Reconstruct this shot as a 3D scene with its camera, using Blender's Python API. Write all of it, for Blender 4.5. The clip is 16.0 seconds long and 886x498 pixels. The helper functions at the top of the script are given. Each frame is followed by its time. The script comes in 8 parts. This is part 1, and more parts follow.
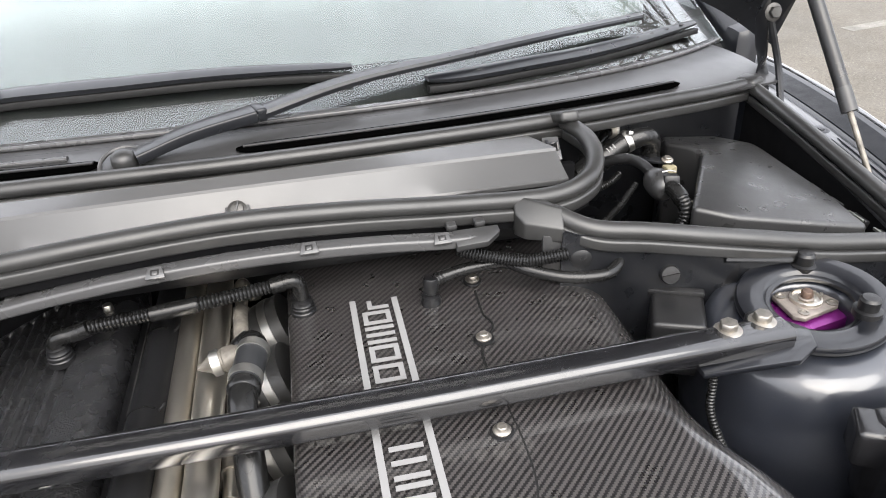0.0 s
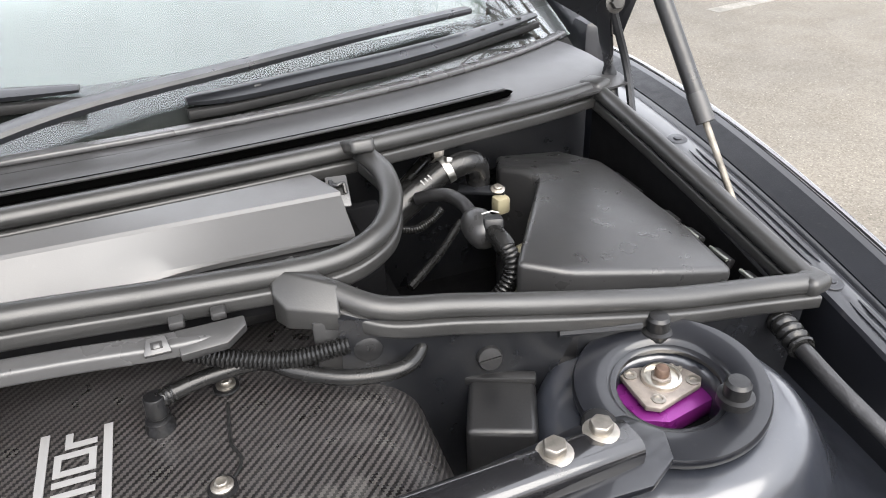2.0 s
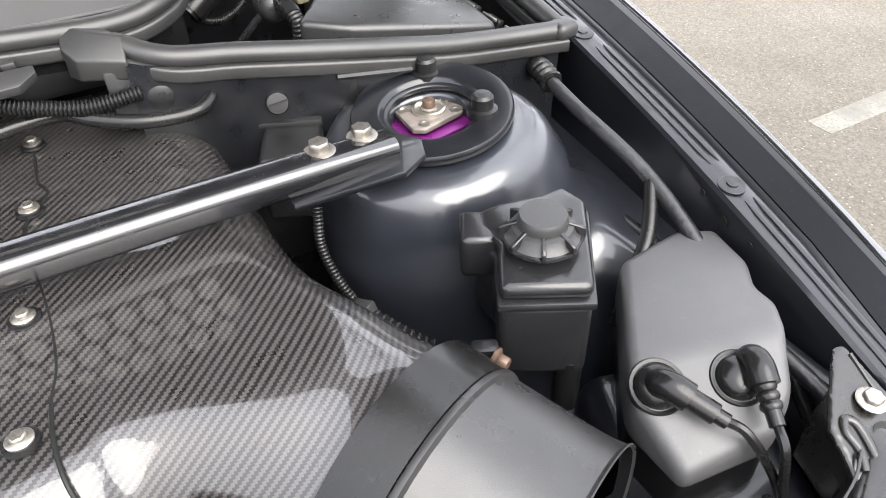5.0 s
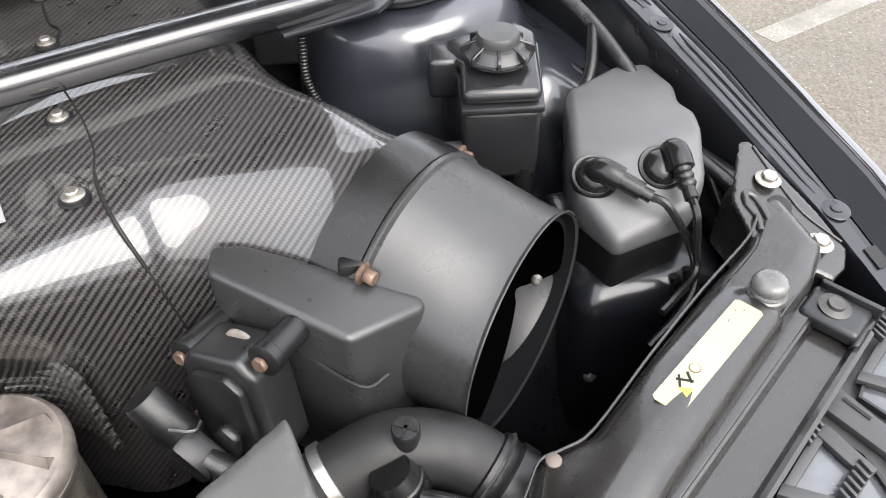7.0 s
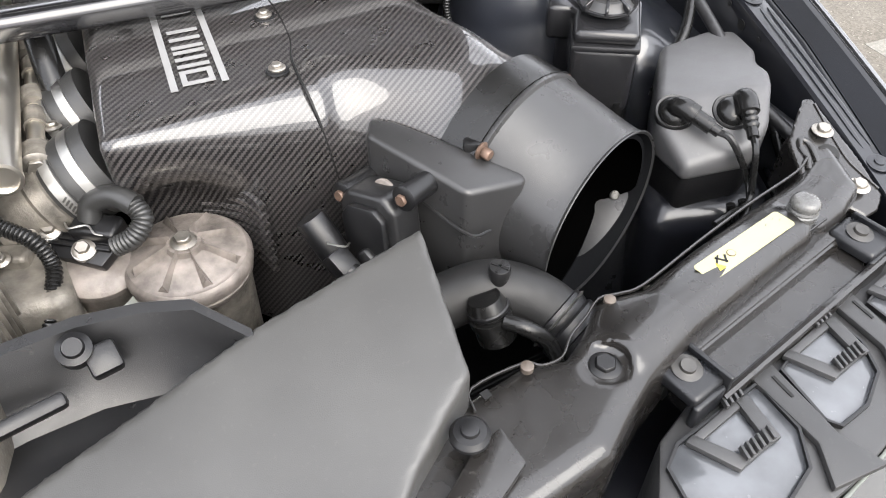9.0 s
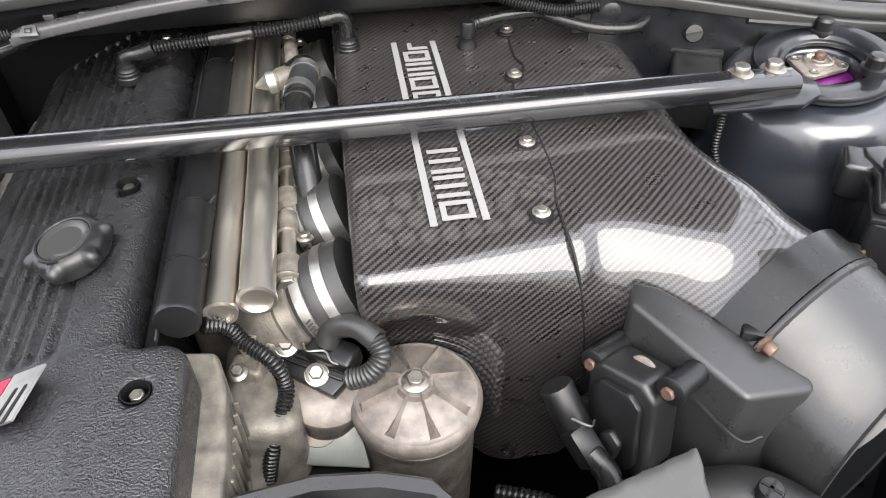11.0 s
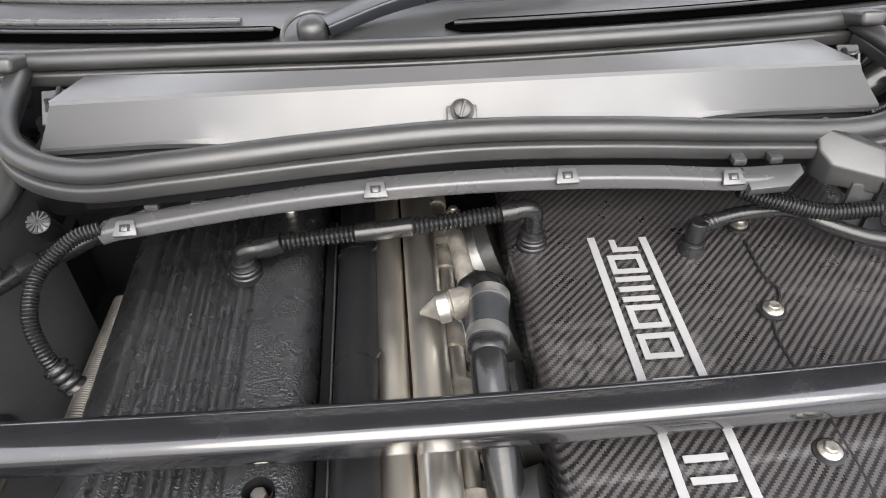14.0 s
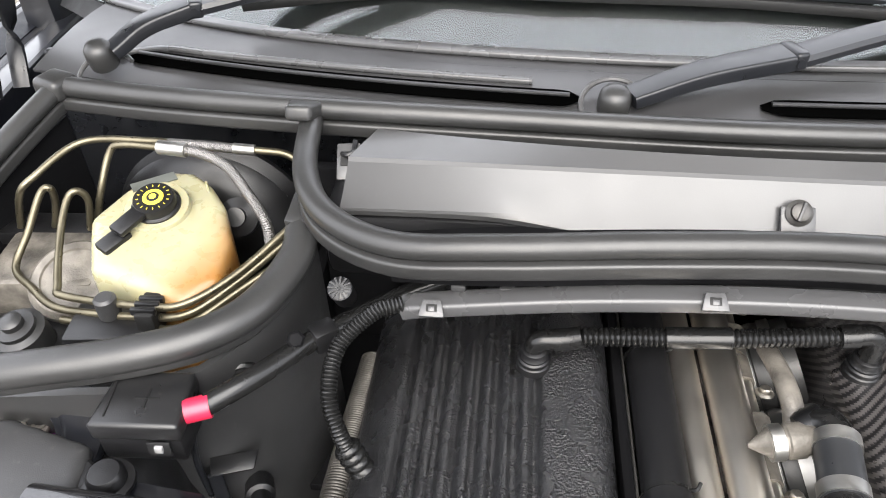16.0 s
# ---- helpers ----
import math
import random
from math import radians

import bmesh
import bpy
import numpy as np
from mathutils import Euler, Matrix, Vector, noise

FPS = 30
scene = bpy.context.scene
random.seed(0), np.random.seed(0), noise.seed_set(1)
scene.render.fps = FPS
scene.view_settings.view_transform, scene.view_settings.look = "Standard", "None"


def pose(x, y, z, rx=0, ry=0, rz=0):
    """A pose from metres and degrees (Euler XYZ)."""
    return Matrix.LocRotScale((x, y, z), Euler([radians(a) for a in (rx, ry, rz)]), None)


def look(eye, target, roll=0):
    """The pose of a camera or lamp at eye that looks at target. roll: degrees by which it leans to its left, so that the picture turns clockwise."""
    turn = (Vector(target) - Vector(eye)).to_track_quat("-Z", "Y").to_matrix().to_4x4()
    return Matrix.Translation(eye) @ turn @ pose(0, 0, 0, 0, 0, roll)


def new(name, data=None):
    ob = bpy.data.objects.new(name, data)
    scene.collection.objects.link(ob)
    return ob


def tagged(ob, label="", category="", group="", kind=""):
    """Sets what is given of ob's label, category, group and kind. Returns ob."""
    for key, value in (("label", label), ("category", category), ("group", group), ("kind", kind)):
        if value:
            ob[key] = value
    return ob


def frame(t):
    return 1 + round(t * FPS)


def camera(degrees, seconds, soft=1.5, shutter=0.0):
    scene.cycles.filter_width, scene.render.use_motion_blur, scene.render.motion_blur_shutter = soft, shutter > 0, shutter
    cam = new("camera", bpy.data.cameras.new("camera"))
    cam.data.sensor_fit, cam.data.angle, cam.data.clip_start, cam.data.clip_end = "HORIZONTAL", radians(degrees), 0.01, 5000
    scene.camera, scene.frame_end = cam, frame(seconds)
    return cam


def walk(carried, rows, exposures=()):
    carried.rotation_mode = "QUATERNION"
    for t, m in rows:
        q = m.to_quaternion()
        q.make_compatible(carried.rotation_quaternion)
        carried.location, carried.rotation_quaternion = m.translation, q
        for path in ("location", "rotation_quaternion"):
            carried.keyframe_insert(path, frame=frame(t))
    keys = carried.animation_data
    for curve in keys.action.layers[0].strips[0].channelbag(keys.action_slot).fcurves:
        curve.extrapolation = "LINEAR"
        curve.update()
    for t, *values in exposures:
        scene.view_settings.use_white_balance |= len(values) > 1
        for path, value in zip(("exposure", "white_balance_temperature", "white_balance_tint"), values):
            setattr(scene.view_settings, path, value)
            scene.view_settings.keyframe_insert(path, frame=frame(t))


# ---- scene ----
cam = camera(62.0, 16.0, soft=1.0)
PATH = [
    (0, (0.0817, 0.0884, 1.26), (0.3819, 1.7811, 0.238), -3.2),
    (0.5, (0.1461, 0.176, 1.261), (0.5407, 1.8521, 0.243), -3.0),
    (1, (0.1897, 0.2423, 1.276), (0.6548, 1.9047, 0.266), -2.7),
    (1.5, (0.2159, 0.2744, 1.254), (0.7253, 1.915, 0.229), -2.6),
    (2, (0.2371, 0.2525, 1.218), (0.7841, 1.8587, 0.16), -2.5),
    (2.5, (0.2471, 0.2261, 1.206), (0.8266, 1.793, 0.107), -2.4),
    (3, (0.2531, 0.2019, 1.198), (0.8651, 1.7265, 0.058), -2.3),
    (3.5, (0.2531, 0.1749, 1.19), (0.8923, 1.6534, 0.005), -2.2),
    (4, (0.257, 0.1467, 1.184), (0.9225, 1.5802, -0.041), -2.1),
    (4.2, (0.2606, 0.1365, 1.18), (0.9384, 1.5506, -0.061), -2.1),
    (6.3, (0.2313, 0.0236, 1.14), (0.9831, 1.2807, -0.222), -1.8),
    (6.5, (0.2169, 0.0151, 1.143), (0.9652, 1.2573, -0.234), -1.8),
    (7, (0.1856, -0.0207, 1.144), (0.9358, 1.1954, -0.256), -1.3),
    (7.5, (0.2075, -0.0756, 1.138), (0.9455, 1.135, -0.271), -1.0),
    (8, (0.2108, -0.1197, 1.141), (0.9269, 1.0947, -0.278), -0.0),
    (8.5, (0.1519, -0.1405, 1.154), (0.8013, 1.1065, -0.268), 0.3),
    (9, (0.0945, -0.1503, 1.181), (0.6498, 1.1484, -0.236), 0.2),
    (9.2, (0.0808, -0.1438, 1.185), (0.5957, 1.1744, -0.228), 0.1),
    (11.3, (0.0339, -0.0079, 1.225), (0.2154, 1.4603, -0.12), -1.2),
    (11.5, (0.0213, 0.0026, 1.231), (0.196, 1.475, -0.111), -1.1),
    (12, (-0.0382, 0.0409, 1.237), (0.1108, 1.5233, -0.098), -1.2),
    (12.5, (-0.0596, 0.0848, 1.248), (0.0766, 1.5707, -0.084), -1.4),
    (13, (-0.0532, 0.1476, 1.242), (0.0802, 1.6396, -0.084), -1.2),
    (13.5, (-0.051, 0.2046, 1.233), (0.0786, 1.7007, -0.087), -1.1),
    (14, (-0.0521, 0.2536, 1.232), (0.0606, 1.7544, -0.085), -0.8),
    (14.5, (-0.0707, 0.2894, 1.235), (0.0062, 1.7965, -0.078), -0.6),
    (15, (-0.1079, 0.3108, 1.24), (-0.0959, 1.8235, -0.069), -0.7),
    (15.5, (-0.1476, 0.3203, 1.241), (-0.2114, 1.8379, -0.061), -0.6),
    (16, (-0.1945, 0.3252, 1.246), (-0.3642, 1.8468, -0.041), -1.0),
]
walk(cam, [(t, look(eye, target, roll)) for t, eye, target, roll in PATH],
     [(0, 2.26), (1, 2.30), (2, 2.42), (3.5, 2.55), (6.5, 2.46), (9, 2.40), (12.5, 2.46), (14, 2.50), (16, 2.52)])

# ---- world, sun, exposure ----
world = bpy.data.worlds.new("sky")
scene.world = world
world.use_nodes = True
wn = world.node_tree.nodes
wl = world.node_tree.links
wn.clear()
sky = wn.new("ShaderNodeTexSky")
sky.sky_type = 'NISHITA'
sky.sun_disc = False
sky.sun_elevation = radians(45)
sky.sun_rotation = radians(191)
sky.dust_density = 6.0
sky.air_density = 1.4
cloud = wn.new("ShaderNodeMixRGB")
cloud.inputs[0].default_value = 0.85
wdir = wn.new("ShaderNodeTexCoord")
wsep = wn.new("ShaderNodeSeparateXYZ")
wl.new(wdir.outputs["Generated"], wsep.inputs[0])
rise = wn.new("ShaderNodeMapRange")
rise.inputs[1].default_value, rise.inputs[2].default_value = -0.05, 1.0
rise.inputs[3].default_value, rise.inputs[4].default_value = 0.72, 1.25
wl.new(wsep.outputs[2], rise.inputs[0])
deck = wn.new("ShaderNodeMixRGB")
deck.blend_type = 'MULTIPLY'
deck.inputs[0].default_value = 1.0
deck.inputs[1].default_value = (9.1, 9.2, 9.8, 1)
wl.new(rise.outputs[0], deck.inputs[2])
wl.new(deck.outputs[0], cloud.inputs[2])
back = wn.new("ShaderNodeBackground")
back.inputs[1].default_value = 0.088
wout = wn.new("ShaderNodeOutputWorld")
wl.new(sky.outputs[0], cloud.inputs[1])
wl.new(cloud.outputs[0], back.inputs[0])
wl.new(back.outputs[0], wout.inputs[0])
sun_data = bpy.data.lights.new("sun", 'SUN')
sun_data.energy = 1.4
sun_data.angle = radians(60)
sun_data.color = (1.0, 0.96, 0.9)
sun = new("sun", sun_data)
sun.matrix_world = look((0.45, -2.2, 2.3), (0, 0, 0))


# ---- materials ----
def mat(name, col, rough, metal=0.0, var=0.25, vscale=9.0, bump=0.0, bscale=900.0, coat=0.0, spec=0.5, rvar=0.1, dust=0.0, detail=3.0):
    m = bpy.data.materials.new(name)
    m.use_nodes = True
    nt = m.node_tree
    n, l = nt.nodes, nt.links
    p = n["Principled BSDF"]
    p.inputs["Metallic"].default_value = metal
    p.inputs["Coat Weight"].default_value = coat
    p.inputs["Coat Roughness"].default_value = 0.06
    p.inputs["Specular IOR Level"].default_value = spec
    tc = n.new("ShaderNodeTexCoord")
    a = n.new("ShaderNodeTexNoise")
    a.inputs["Scale"].default_value = vscale
    a.inputs["Detail"].default_value = 6.0
    l.new(tc.outputs["Object"], a.inputs["Vector"])
    ramp = n.new("ShaderNodeMapRange")
    ramp.inputs[1].default_value, ramp.inputs[2].default_value = 0.3, 0.7
    ramp.inputs[3].default_value, ramp.inputs[4].default_value = 1 - var, 1 + var
    l.new(a.outputs["Fac"], ramp.inputs[0])
    mul = n.new("ShaderNodeMixRGB")
    mul.blend_type = 'MULTIPLY'
    mul.inputs[0].default_value = 1.0
    mul.inputs[1].default_value = (*col, 1)
    l.new(ramp.outputs[0], mul.inputs[2])
    last = mul.outputs[0]
    if dust:
        d = n.new("ShaderNodeTexNoise")
        d.inputs["Scale"].default_value = 260.0
        d.inputs["Detail"].default_value = 4.0
        l.new(tc.outputs["Object"], d.inputs["Vector"])
        dr = n.new("ShaderNodeMapRange")
        dr.inputs[1].default_value, dr.inputs[2].default_value = 0.62, 0.78
        dr.inputs[3].default_value, dr.inputs[4].default_value = 0.0, dust * 0.5
        l.new(d.outputs["Fac"], dr.inputs[0])
        mx = n.new("ShaderNodeMixRGB")
        mx.inputs[2].default_value = (0.33, 0.31, 0.28, 1)
        l.new(dr.outputs[0], mx.inputs[0])
        l.new(last, mx.inputs[1])
        last = mx.outputs[0]
    l.new(last, p.inputs["Base Color"])
    rr = n.new("ShaderNodeMapRange")
    rr.inputs[1].default_value, rr.inputs[2].default_value = 0.3, 0.7
    rr.inputs[3].default_value, rr.inputs[4].default_value = max(0.02, rough - rvar), min(1, rough + rvar)
    b = n.new("ShaderNodeTexNoise")
    b.inputs["Scale"].default_value = vscale * 5.3
    b.inputs["Detail"].default_value = 5.0
    l.new(tc.outputs["Object"], b.inputs["Vector"])
    l.new(b.outputs["Fac"], rr.inputs[0])
    l.new(rr.outputs[0], p.inputs["Roughness"])
    if bump:
        c = n.new("ShaderNodeTexNoise")
        c.inputs["Scale"].default_value = bscale
        c.inputs["Detail"].default_value = detail
        l.new(tc.outputs["Object"], c.inputs["Vector"])
        bp = n.new("ShaderNodeBump")
        bp.inputs["Strength"].default_value = min(1.0, bump)
        bp.inputs["Distance"].default_value = 0.001 * max(1.0, bump)
        l.new(c.outputs["Fac"], bp.inputs["Height"])
        l.new(bp.outputs[0], p.inputs["Normal"])
    return m


def carbon_material():
    m = mat("carbon_fibre", (0.02, 0.02, 0.021), 0.34, coat=1.0, var=0.1, spec=0.3)
    nt = m.node_tree
    n, l = nt.nodes, nt.links
    p = n["Principled BSDF"]
    p.inputs["Coat Roughness"].default_value = 0.035
    geo = n.new("ShaderNodeNewGeometry")
    xyz = n.new("ShaderNodeSeparateXYZ")
    l.new(geo.outputs["Position"], xyz.inputs[0])

    def op(kind, a, b=None):
        q = n.new("ShaderNodeMath")
        q.operation = kind
        for i, v in enumerate((a, b)):
            if v is None:
                continue
            if isinstance(v, (int, float)):
                q.inputs[i].default_value = v
            else:
                l.new(v, q.inputs[i])
        return q.outputs[0]
    tow = 0.00178
    u = op('DIVIDE', xyz.outputs[0], tow)
    v = op('DIVIDE', op('ADD', xyz.outputs[1], xyz.outputs[2]), tow)
    fu, fv = op('FLOOR', u), op('FLOOR', v)
    step = op('FRACT', op('DIVIDE', op('SUBTRACT', fu, fv), 4.0))
    over = op('GREATER_THAN', op('ABSOLUTE', step), 0.45)
    mix = n.new("ShaderNodeMixRGB")
    mix.inputs[1].default_value = (0.009, 0.0085, 0.009, 1)
    mix.inputs[2].default_value = (0.044, 0.041, 0.040, 1)
    l.new(over, mix.inputs[0])
    base = p.inputs["Base Color"].links[0].from_socket
    mm = n.new("ShaderNodeMixRGB")
    mm.blend_type = 'ADD'
    mm.inputs[0].default_value = 1.0
    l.new(mix.outputs[0], mm.inputs[2])
    l.new(base, mm.inputs[1])
    mm.inputs[0].default_value = 0.6
    l.new(mix.outputs[0], p.inputs["Base Color"])
    pu = op('ABSOLUTE', op('SUBTRACT', op('FRACT', u), 0.5))
    pv = op('ABSOLUTE', op('SUBTRACT', op('FRACT', v), 0.5))
    hh = op('ADD', op('MULTIPLY', over, pu), op('MULTIPLY', op('SUBTRACT', 1.0, over), pv))
    bp = n.new("ShaderNodeBump")
    bp.inputs["Strength"].default_value = 0.25
    bp.inputs["Distance"].default_value = 0.0004
    bp.invert = True
    l.new(hh, bp.inputs["Height"])
    l.new(bp.outputs[0], p.inputs["Normal"])
    return m


M_PLASTIC = mat("black_satin_plastic", (0.010, 0.010, 0.0105), 0.33, bump=0.14, bscale=1500, dust=0.10, spec=0.45, rvar=0.06)
M_PLASTIC_GREY = mat("grey_black_plastic", (0.025, 0.025, 0.0255), 0.40, bump=0.14, bscale=1400, dust=0.12, rvar=0.06)
M_PLASTIC_DARK = mat("dark_plastic", (0.006, 0.006, 0.0065), 0.34, bump=0.15, bscale=1200, dust=0.06, spec=0.4, rvar=0.06)
M_RUBBER = mat("black_rubber", (0.020, 0.020, 0.0198), 0.38, bump=0.1, bscale=700, dust=0.06, var=0.3, rvar=0.05)
M_HOSE = mat("hose_rubber", (0.007, 0.007, 0.007), 0.26, dust=0.04, var=0.3, bump=0.06, bscale=500, spec=0.36, rvar=0.05)
M_PAINT = mat("black_paint", (0.006, 0.0065, 0.0085), 0.30, coat=0.42, var=0.08, rvar=0.02, dust=0.03, spec=0.30)
M_PAINT_DULL = mat("dull_black_paint", (0.007, 0.0075, 0.009), 0.36, coat=0.12, dust=0.07, bump=0.05, bscale=300, rvar=0.14, spec=0.38)
M_BRACE = mat("gloss_black_tube", (0.008, 0.008, 0.009), 0.2, coat=0.7, var=0.15, dust=0.04)
# near black for dark fittings and for bay recesses, whose shade it paints
M_DARK = mat("black_metal_and_bay_shade", (0.003, 0.003, 0.0035), 0.75, dust=0.04, spec=0.1)
M_CRINKLE = mat("crinkle_black_paint", (0.0125, 0.0125, 0.0135), 0.28, bump=1.8, bscale=600, detail=2.5, coat=0.1, spec=0.55)
M_SHEEN = mat("semi_gloss_trim_plastic", (0.050, 0.050, 0.051), 0.28, var=0.06, vscale=5, bump=0.05, bscale=900, dust=0.02, rvar=0.03)
M_SCUTTLE = mat("dark_scuttle_plastic", (0.030, 0.030, 0.031), 0.34, var=0.08, vscale=5, bump=0.05, bscale=900, dust=0.03, rvar=0.03, spec=0.38)
M_STEEL = mat("satin_steel_pipe", (0.72, 0.68, 0.615), 0.34, metal=1.0, var=0.04, rvar=0.03)
M_CLAMP = mat("clamp_steel", (0.36, 0.355, 0.34), 0.42, metal=1.0, var=0.2, vscale=30)
M_ZINC = mat("zinc_bolt", (0.30, 0.28, 0.25), 0.40, metal=0.9, var=0.35, vscale=80)
M_COPPER = mat("rusty_bolt", (0.105, 0.068, 0.05), 0.5, metal=0.45, var=0.5, vscale=120)
M_ALLOY = mat("cast_alloy", (0.14, 0.128, 0.11), 0.5, metal=0.4, var=0.55, vscale=55, bump=0.4, bscale=520, dust=0.12)
M_ALLOY_DIRTY = mat("oxidised_alloy", (0.165, 0.145, 0.13), 0.48, metal=0.35, var=0.45, vscale=60, bump=0.25, bscale=600, dust=0.15)
M_GALV = mat("galvanised_bracket", (0.12, 0.128, 0.116), 0.45, metal=0.4, var=0.25, vscale=30)
M_PURPLE = mat("purple_anodised", (0.13, 0.012, 0.125), 0.3, metal=0.4, var=0.1)
M_WHITE = mat("silver_print", (0.19, 0.19, 0.19), 0.45, var=0.08)
M_LABEL = mat("pale_label", (0.295, 0.285, 0.160), 0.5, var=0.08)
M_YELLOW = mat("yellow_print", (0.62, 0.50, 0.04), 0.5, var=0.1)
# black for print and trim, and for flat caps painting the shade in holes
M_INK = mat("black_print_and_hole_shade", (0.006, 0.006, 0.006), 0.6, spec=0.3)
M_RED = mat("red_rubber", (0.34, 0.014, 0.04), 0.4)
M_BLUE = mat("blue_print", (0.05, 0.2, 0.6), 0.3)
M_CREAM = mat("yellowed_plastic", (0.21, 0.19, 0.125), 0.36, var=0.22, vscale=22, dust=0.05)
M_BRASS = mat("olive_zinc_pipe", (0.13, 0.116, 0.080), 0.36, metal=0.85, var=0.3, vscale=40)
M_BRAID = mat("braided_steel", (0.17, 0.165, 0.16), 0.42, metal=0.9, bump=1.0, bscale=900)
M_LENS = mat("clear_lens", (0.05, 0.053, 0.058), 0.18, coat=0.6, var=0.4, vscale=30)
M_CARBON = carbon_material()
M_PANEL = mat("satin_front_panel_paint", (0.0125, 0.0116, 0.0110), 0.27, coat=0.32, dust=0.08, bump=0.05, bscale=260, rvar=0.08, spec=0.45)
M_TOWER = mat("glossy_tower_paint", (0.013, 0.0148, 0.020), 0.40, coat=1.0, var=0.2, dust=0.05, rvar=0.08, spec=0.5)
M_COVER = mat("silvery_satin_cover_plastic", (0.052, 0.052, 0.053), 0.40, var=0.10, vscale=5, bump=0.05, bscale=900, spec=0.5, coat=0.2, dust=0.03, rvar=0.05)
M_COVER.node_tree.nodes["Principled BSDF"].inputs["Coat Roughness"].default_value = 0.22
M_TOWER.node_tree.nodes["Principled BSDF"].inputs["Coat Roughness"].default_value = 0.12
M_GREYBOLT = mat("grey_steel_bolt", (0.06, 0.058, 0.055), 0.42, metal=0.6, var=0.3, vscale=60)
M_SLEEVE = mat("metal_braid_sleeve", (0.078, 0.073, 0.066), 0.48, metal=0.6, var=0.4, vscale=40)
M_RIVET = mat("dull_rivet", (0.085, 0.07, 0.058), 0.5, metal=0.3, var=0.3, vscale=60)
M_LID = mat("pale_grey_black_plastic", (0.056, 0.056, 0.058), 0.44, bump=0.14, bscale=1400, dust=0.12, var=0.12, rvar=0.05)
M_BUFFER = mat("translucent_grey_buffer", (0.07, 0.07, 0.068), 0.25, var=0.3, vscale=90)
# lightless black that puts the shade inside openings into the colour
M_SHADE_BLACK = mat("opening_shade_black", (0.0006, 0.0006, 0.0006), 0.9, spec=0.0)
M_RIM = mat("glossy_paint_edge", (0.012, 0.0125, 0.014), 0.10, coat=1.0, spec=0.6)
M_RIM.node_tree.nodes["Principled BSDF"].inputs["Coat IOR"].default_value = 1.95
M_GUTTER = mat("black_gutter_plastic", (0.0035, 0.004, 0.0055), 0.38, spec=0.10, bump=0.1, bscale=900, dust=0.04)
M_SATIN = mat("satin_moulded_plastic", (0.0215, 0.0215, 0.022), 0.31, bump=0.12, bscale=1500, dust=0.06, rvar=0.06)
M_RESIN = mat("glossy_moulded_plastic", (0.011, 0.011, 0.012), 0.22, bump=0.08, bscale=900, dust=0.06, rvar=0.05)
M_SNORKEL = mat("satin_grey_snorkel_plastic", (0.042, 0.0415, 0.040), 0.38, bump=0.12, bscale=1400, dust=0.06, rvar=0.06)
M_AMBER = mat("warm_lens_edge", (0.035, 0.033, 0.027), 0.12, coat=0.8, var=0.2)
M_GLOSS = mat("glossy_black_cap", (0.034, 0.034, 0.034), 0.16, var=0.1, rvar=0.03, bump=0.03, bscale=300)
M_DASH = mat("grey_dashboard", (0.16, 0.18, 0.18), 0.6, var=0.1)
M_WIPER = mat("satin_black_wiper_paint", (0.009, 0.0097, 0.0115), 0.32, coat=0.06, var=0.1, rvar=0.05, spec=0.36)
M_BARK = mat("bark", (0.07, 0.055, 0.045), 0.9, bump=0.5, bscale=60)


def asphalt_material():
    m = mat("asphalt", (0.094, 0.086, 0.074), 0.9, var=0.22, vscale=0.8, bump=1.0, bscale=170, dust=0.0)
    nt = m.node_tree
    n, l = nt.nodes, nt.links
    p = n["Principled BSDF"]
    tc = n.new("ShaderNodeTexCoord")
    v = n.new("ShaderNodeTexVoronoi")
    v.inputs["Scale"].default_value = 150
    l.new(tc.outputs["Object"], v.inputs["Vector"])
    r = n.new("ShaderNodeValToRGB")
    r.color_ramp.elements[0].color = (0.6, 0.58, 0.55, 1)
    r.color_ramp.elements[1].color = (1.25, 1.22, 1.15, 1)
    l.new(v.outputs["Color"], r.inputs[0])
    mm = n.new("ShaderNodeMixRGB")
    mm.blend_type = 'MULTIPLY'
    mm.inputs[0].default_value = 1
    l.new(p.inputs["Base Color"].links[0].from_socket, mm.inputs[1])
    l.new(r.outputs[0], mm.inputs[2])
    chips = n.new("ShaderNodeTexVoronoi")
    chips.inputs["Scale"].default_value = 46
    l.new(tc.outputs["Object"], chips.inputs["Vector"])
    near = n.new("ShaderNodeMapRange")
    near.inputs[1].default_value, near.inputs[2].default_value = 0.16, 0.10
    near.inputs[3].default_value, near.inputs[4].default_value = 0.0, 0.55
    l.new(chips.outputs["Distance"], near.inputs[0])
    pale = n.new("ShaderNodeMixRGB")
    pale.inputs[2].default_value = (0.24, 0.225, 0.195, 1)
    l.new(near.outputs[0], pale.inputs[0])
    l.new(mm.outputs[0], pale.inputs[1])
    l.new(pale.outputs[0], p.inputs["Base Color"])
    return m


def glass_material():
    m = bpy.data.materials.new("windscreen_glass")
    m.use_nodes = True
    p = m.node_tree.nodes["Principled BSDF"]
    p.inputs["Transmission Weight"].default_value = 1.0
    p.inputs["Roughness"].default_value = 0.0
    p.inputs["IOR"].default_value = 1.45
    p.inputs["Base Color"].default_value = (0.82, 0.88, 0.87, 1)
    return m


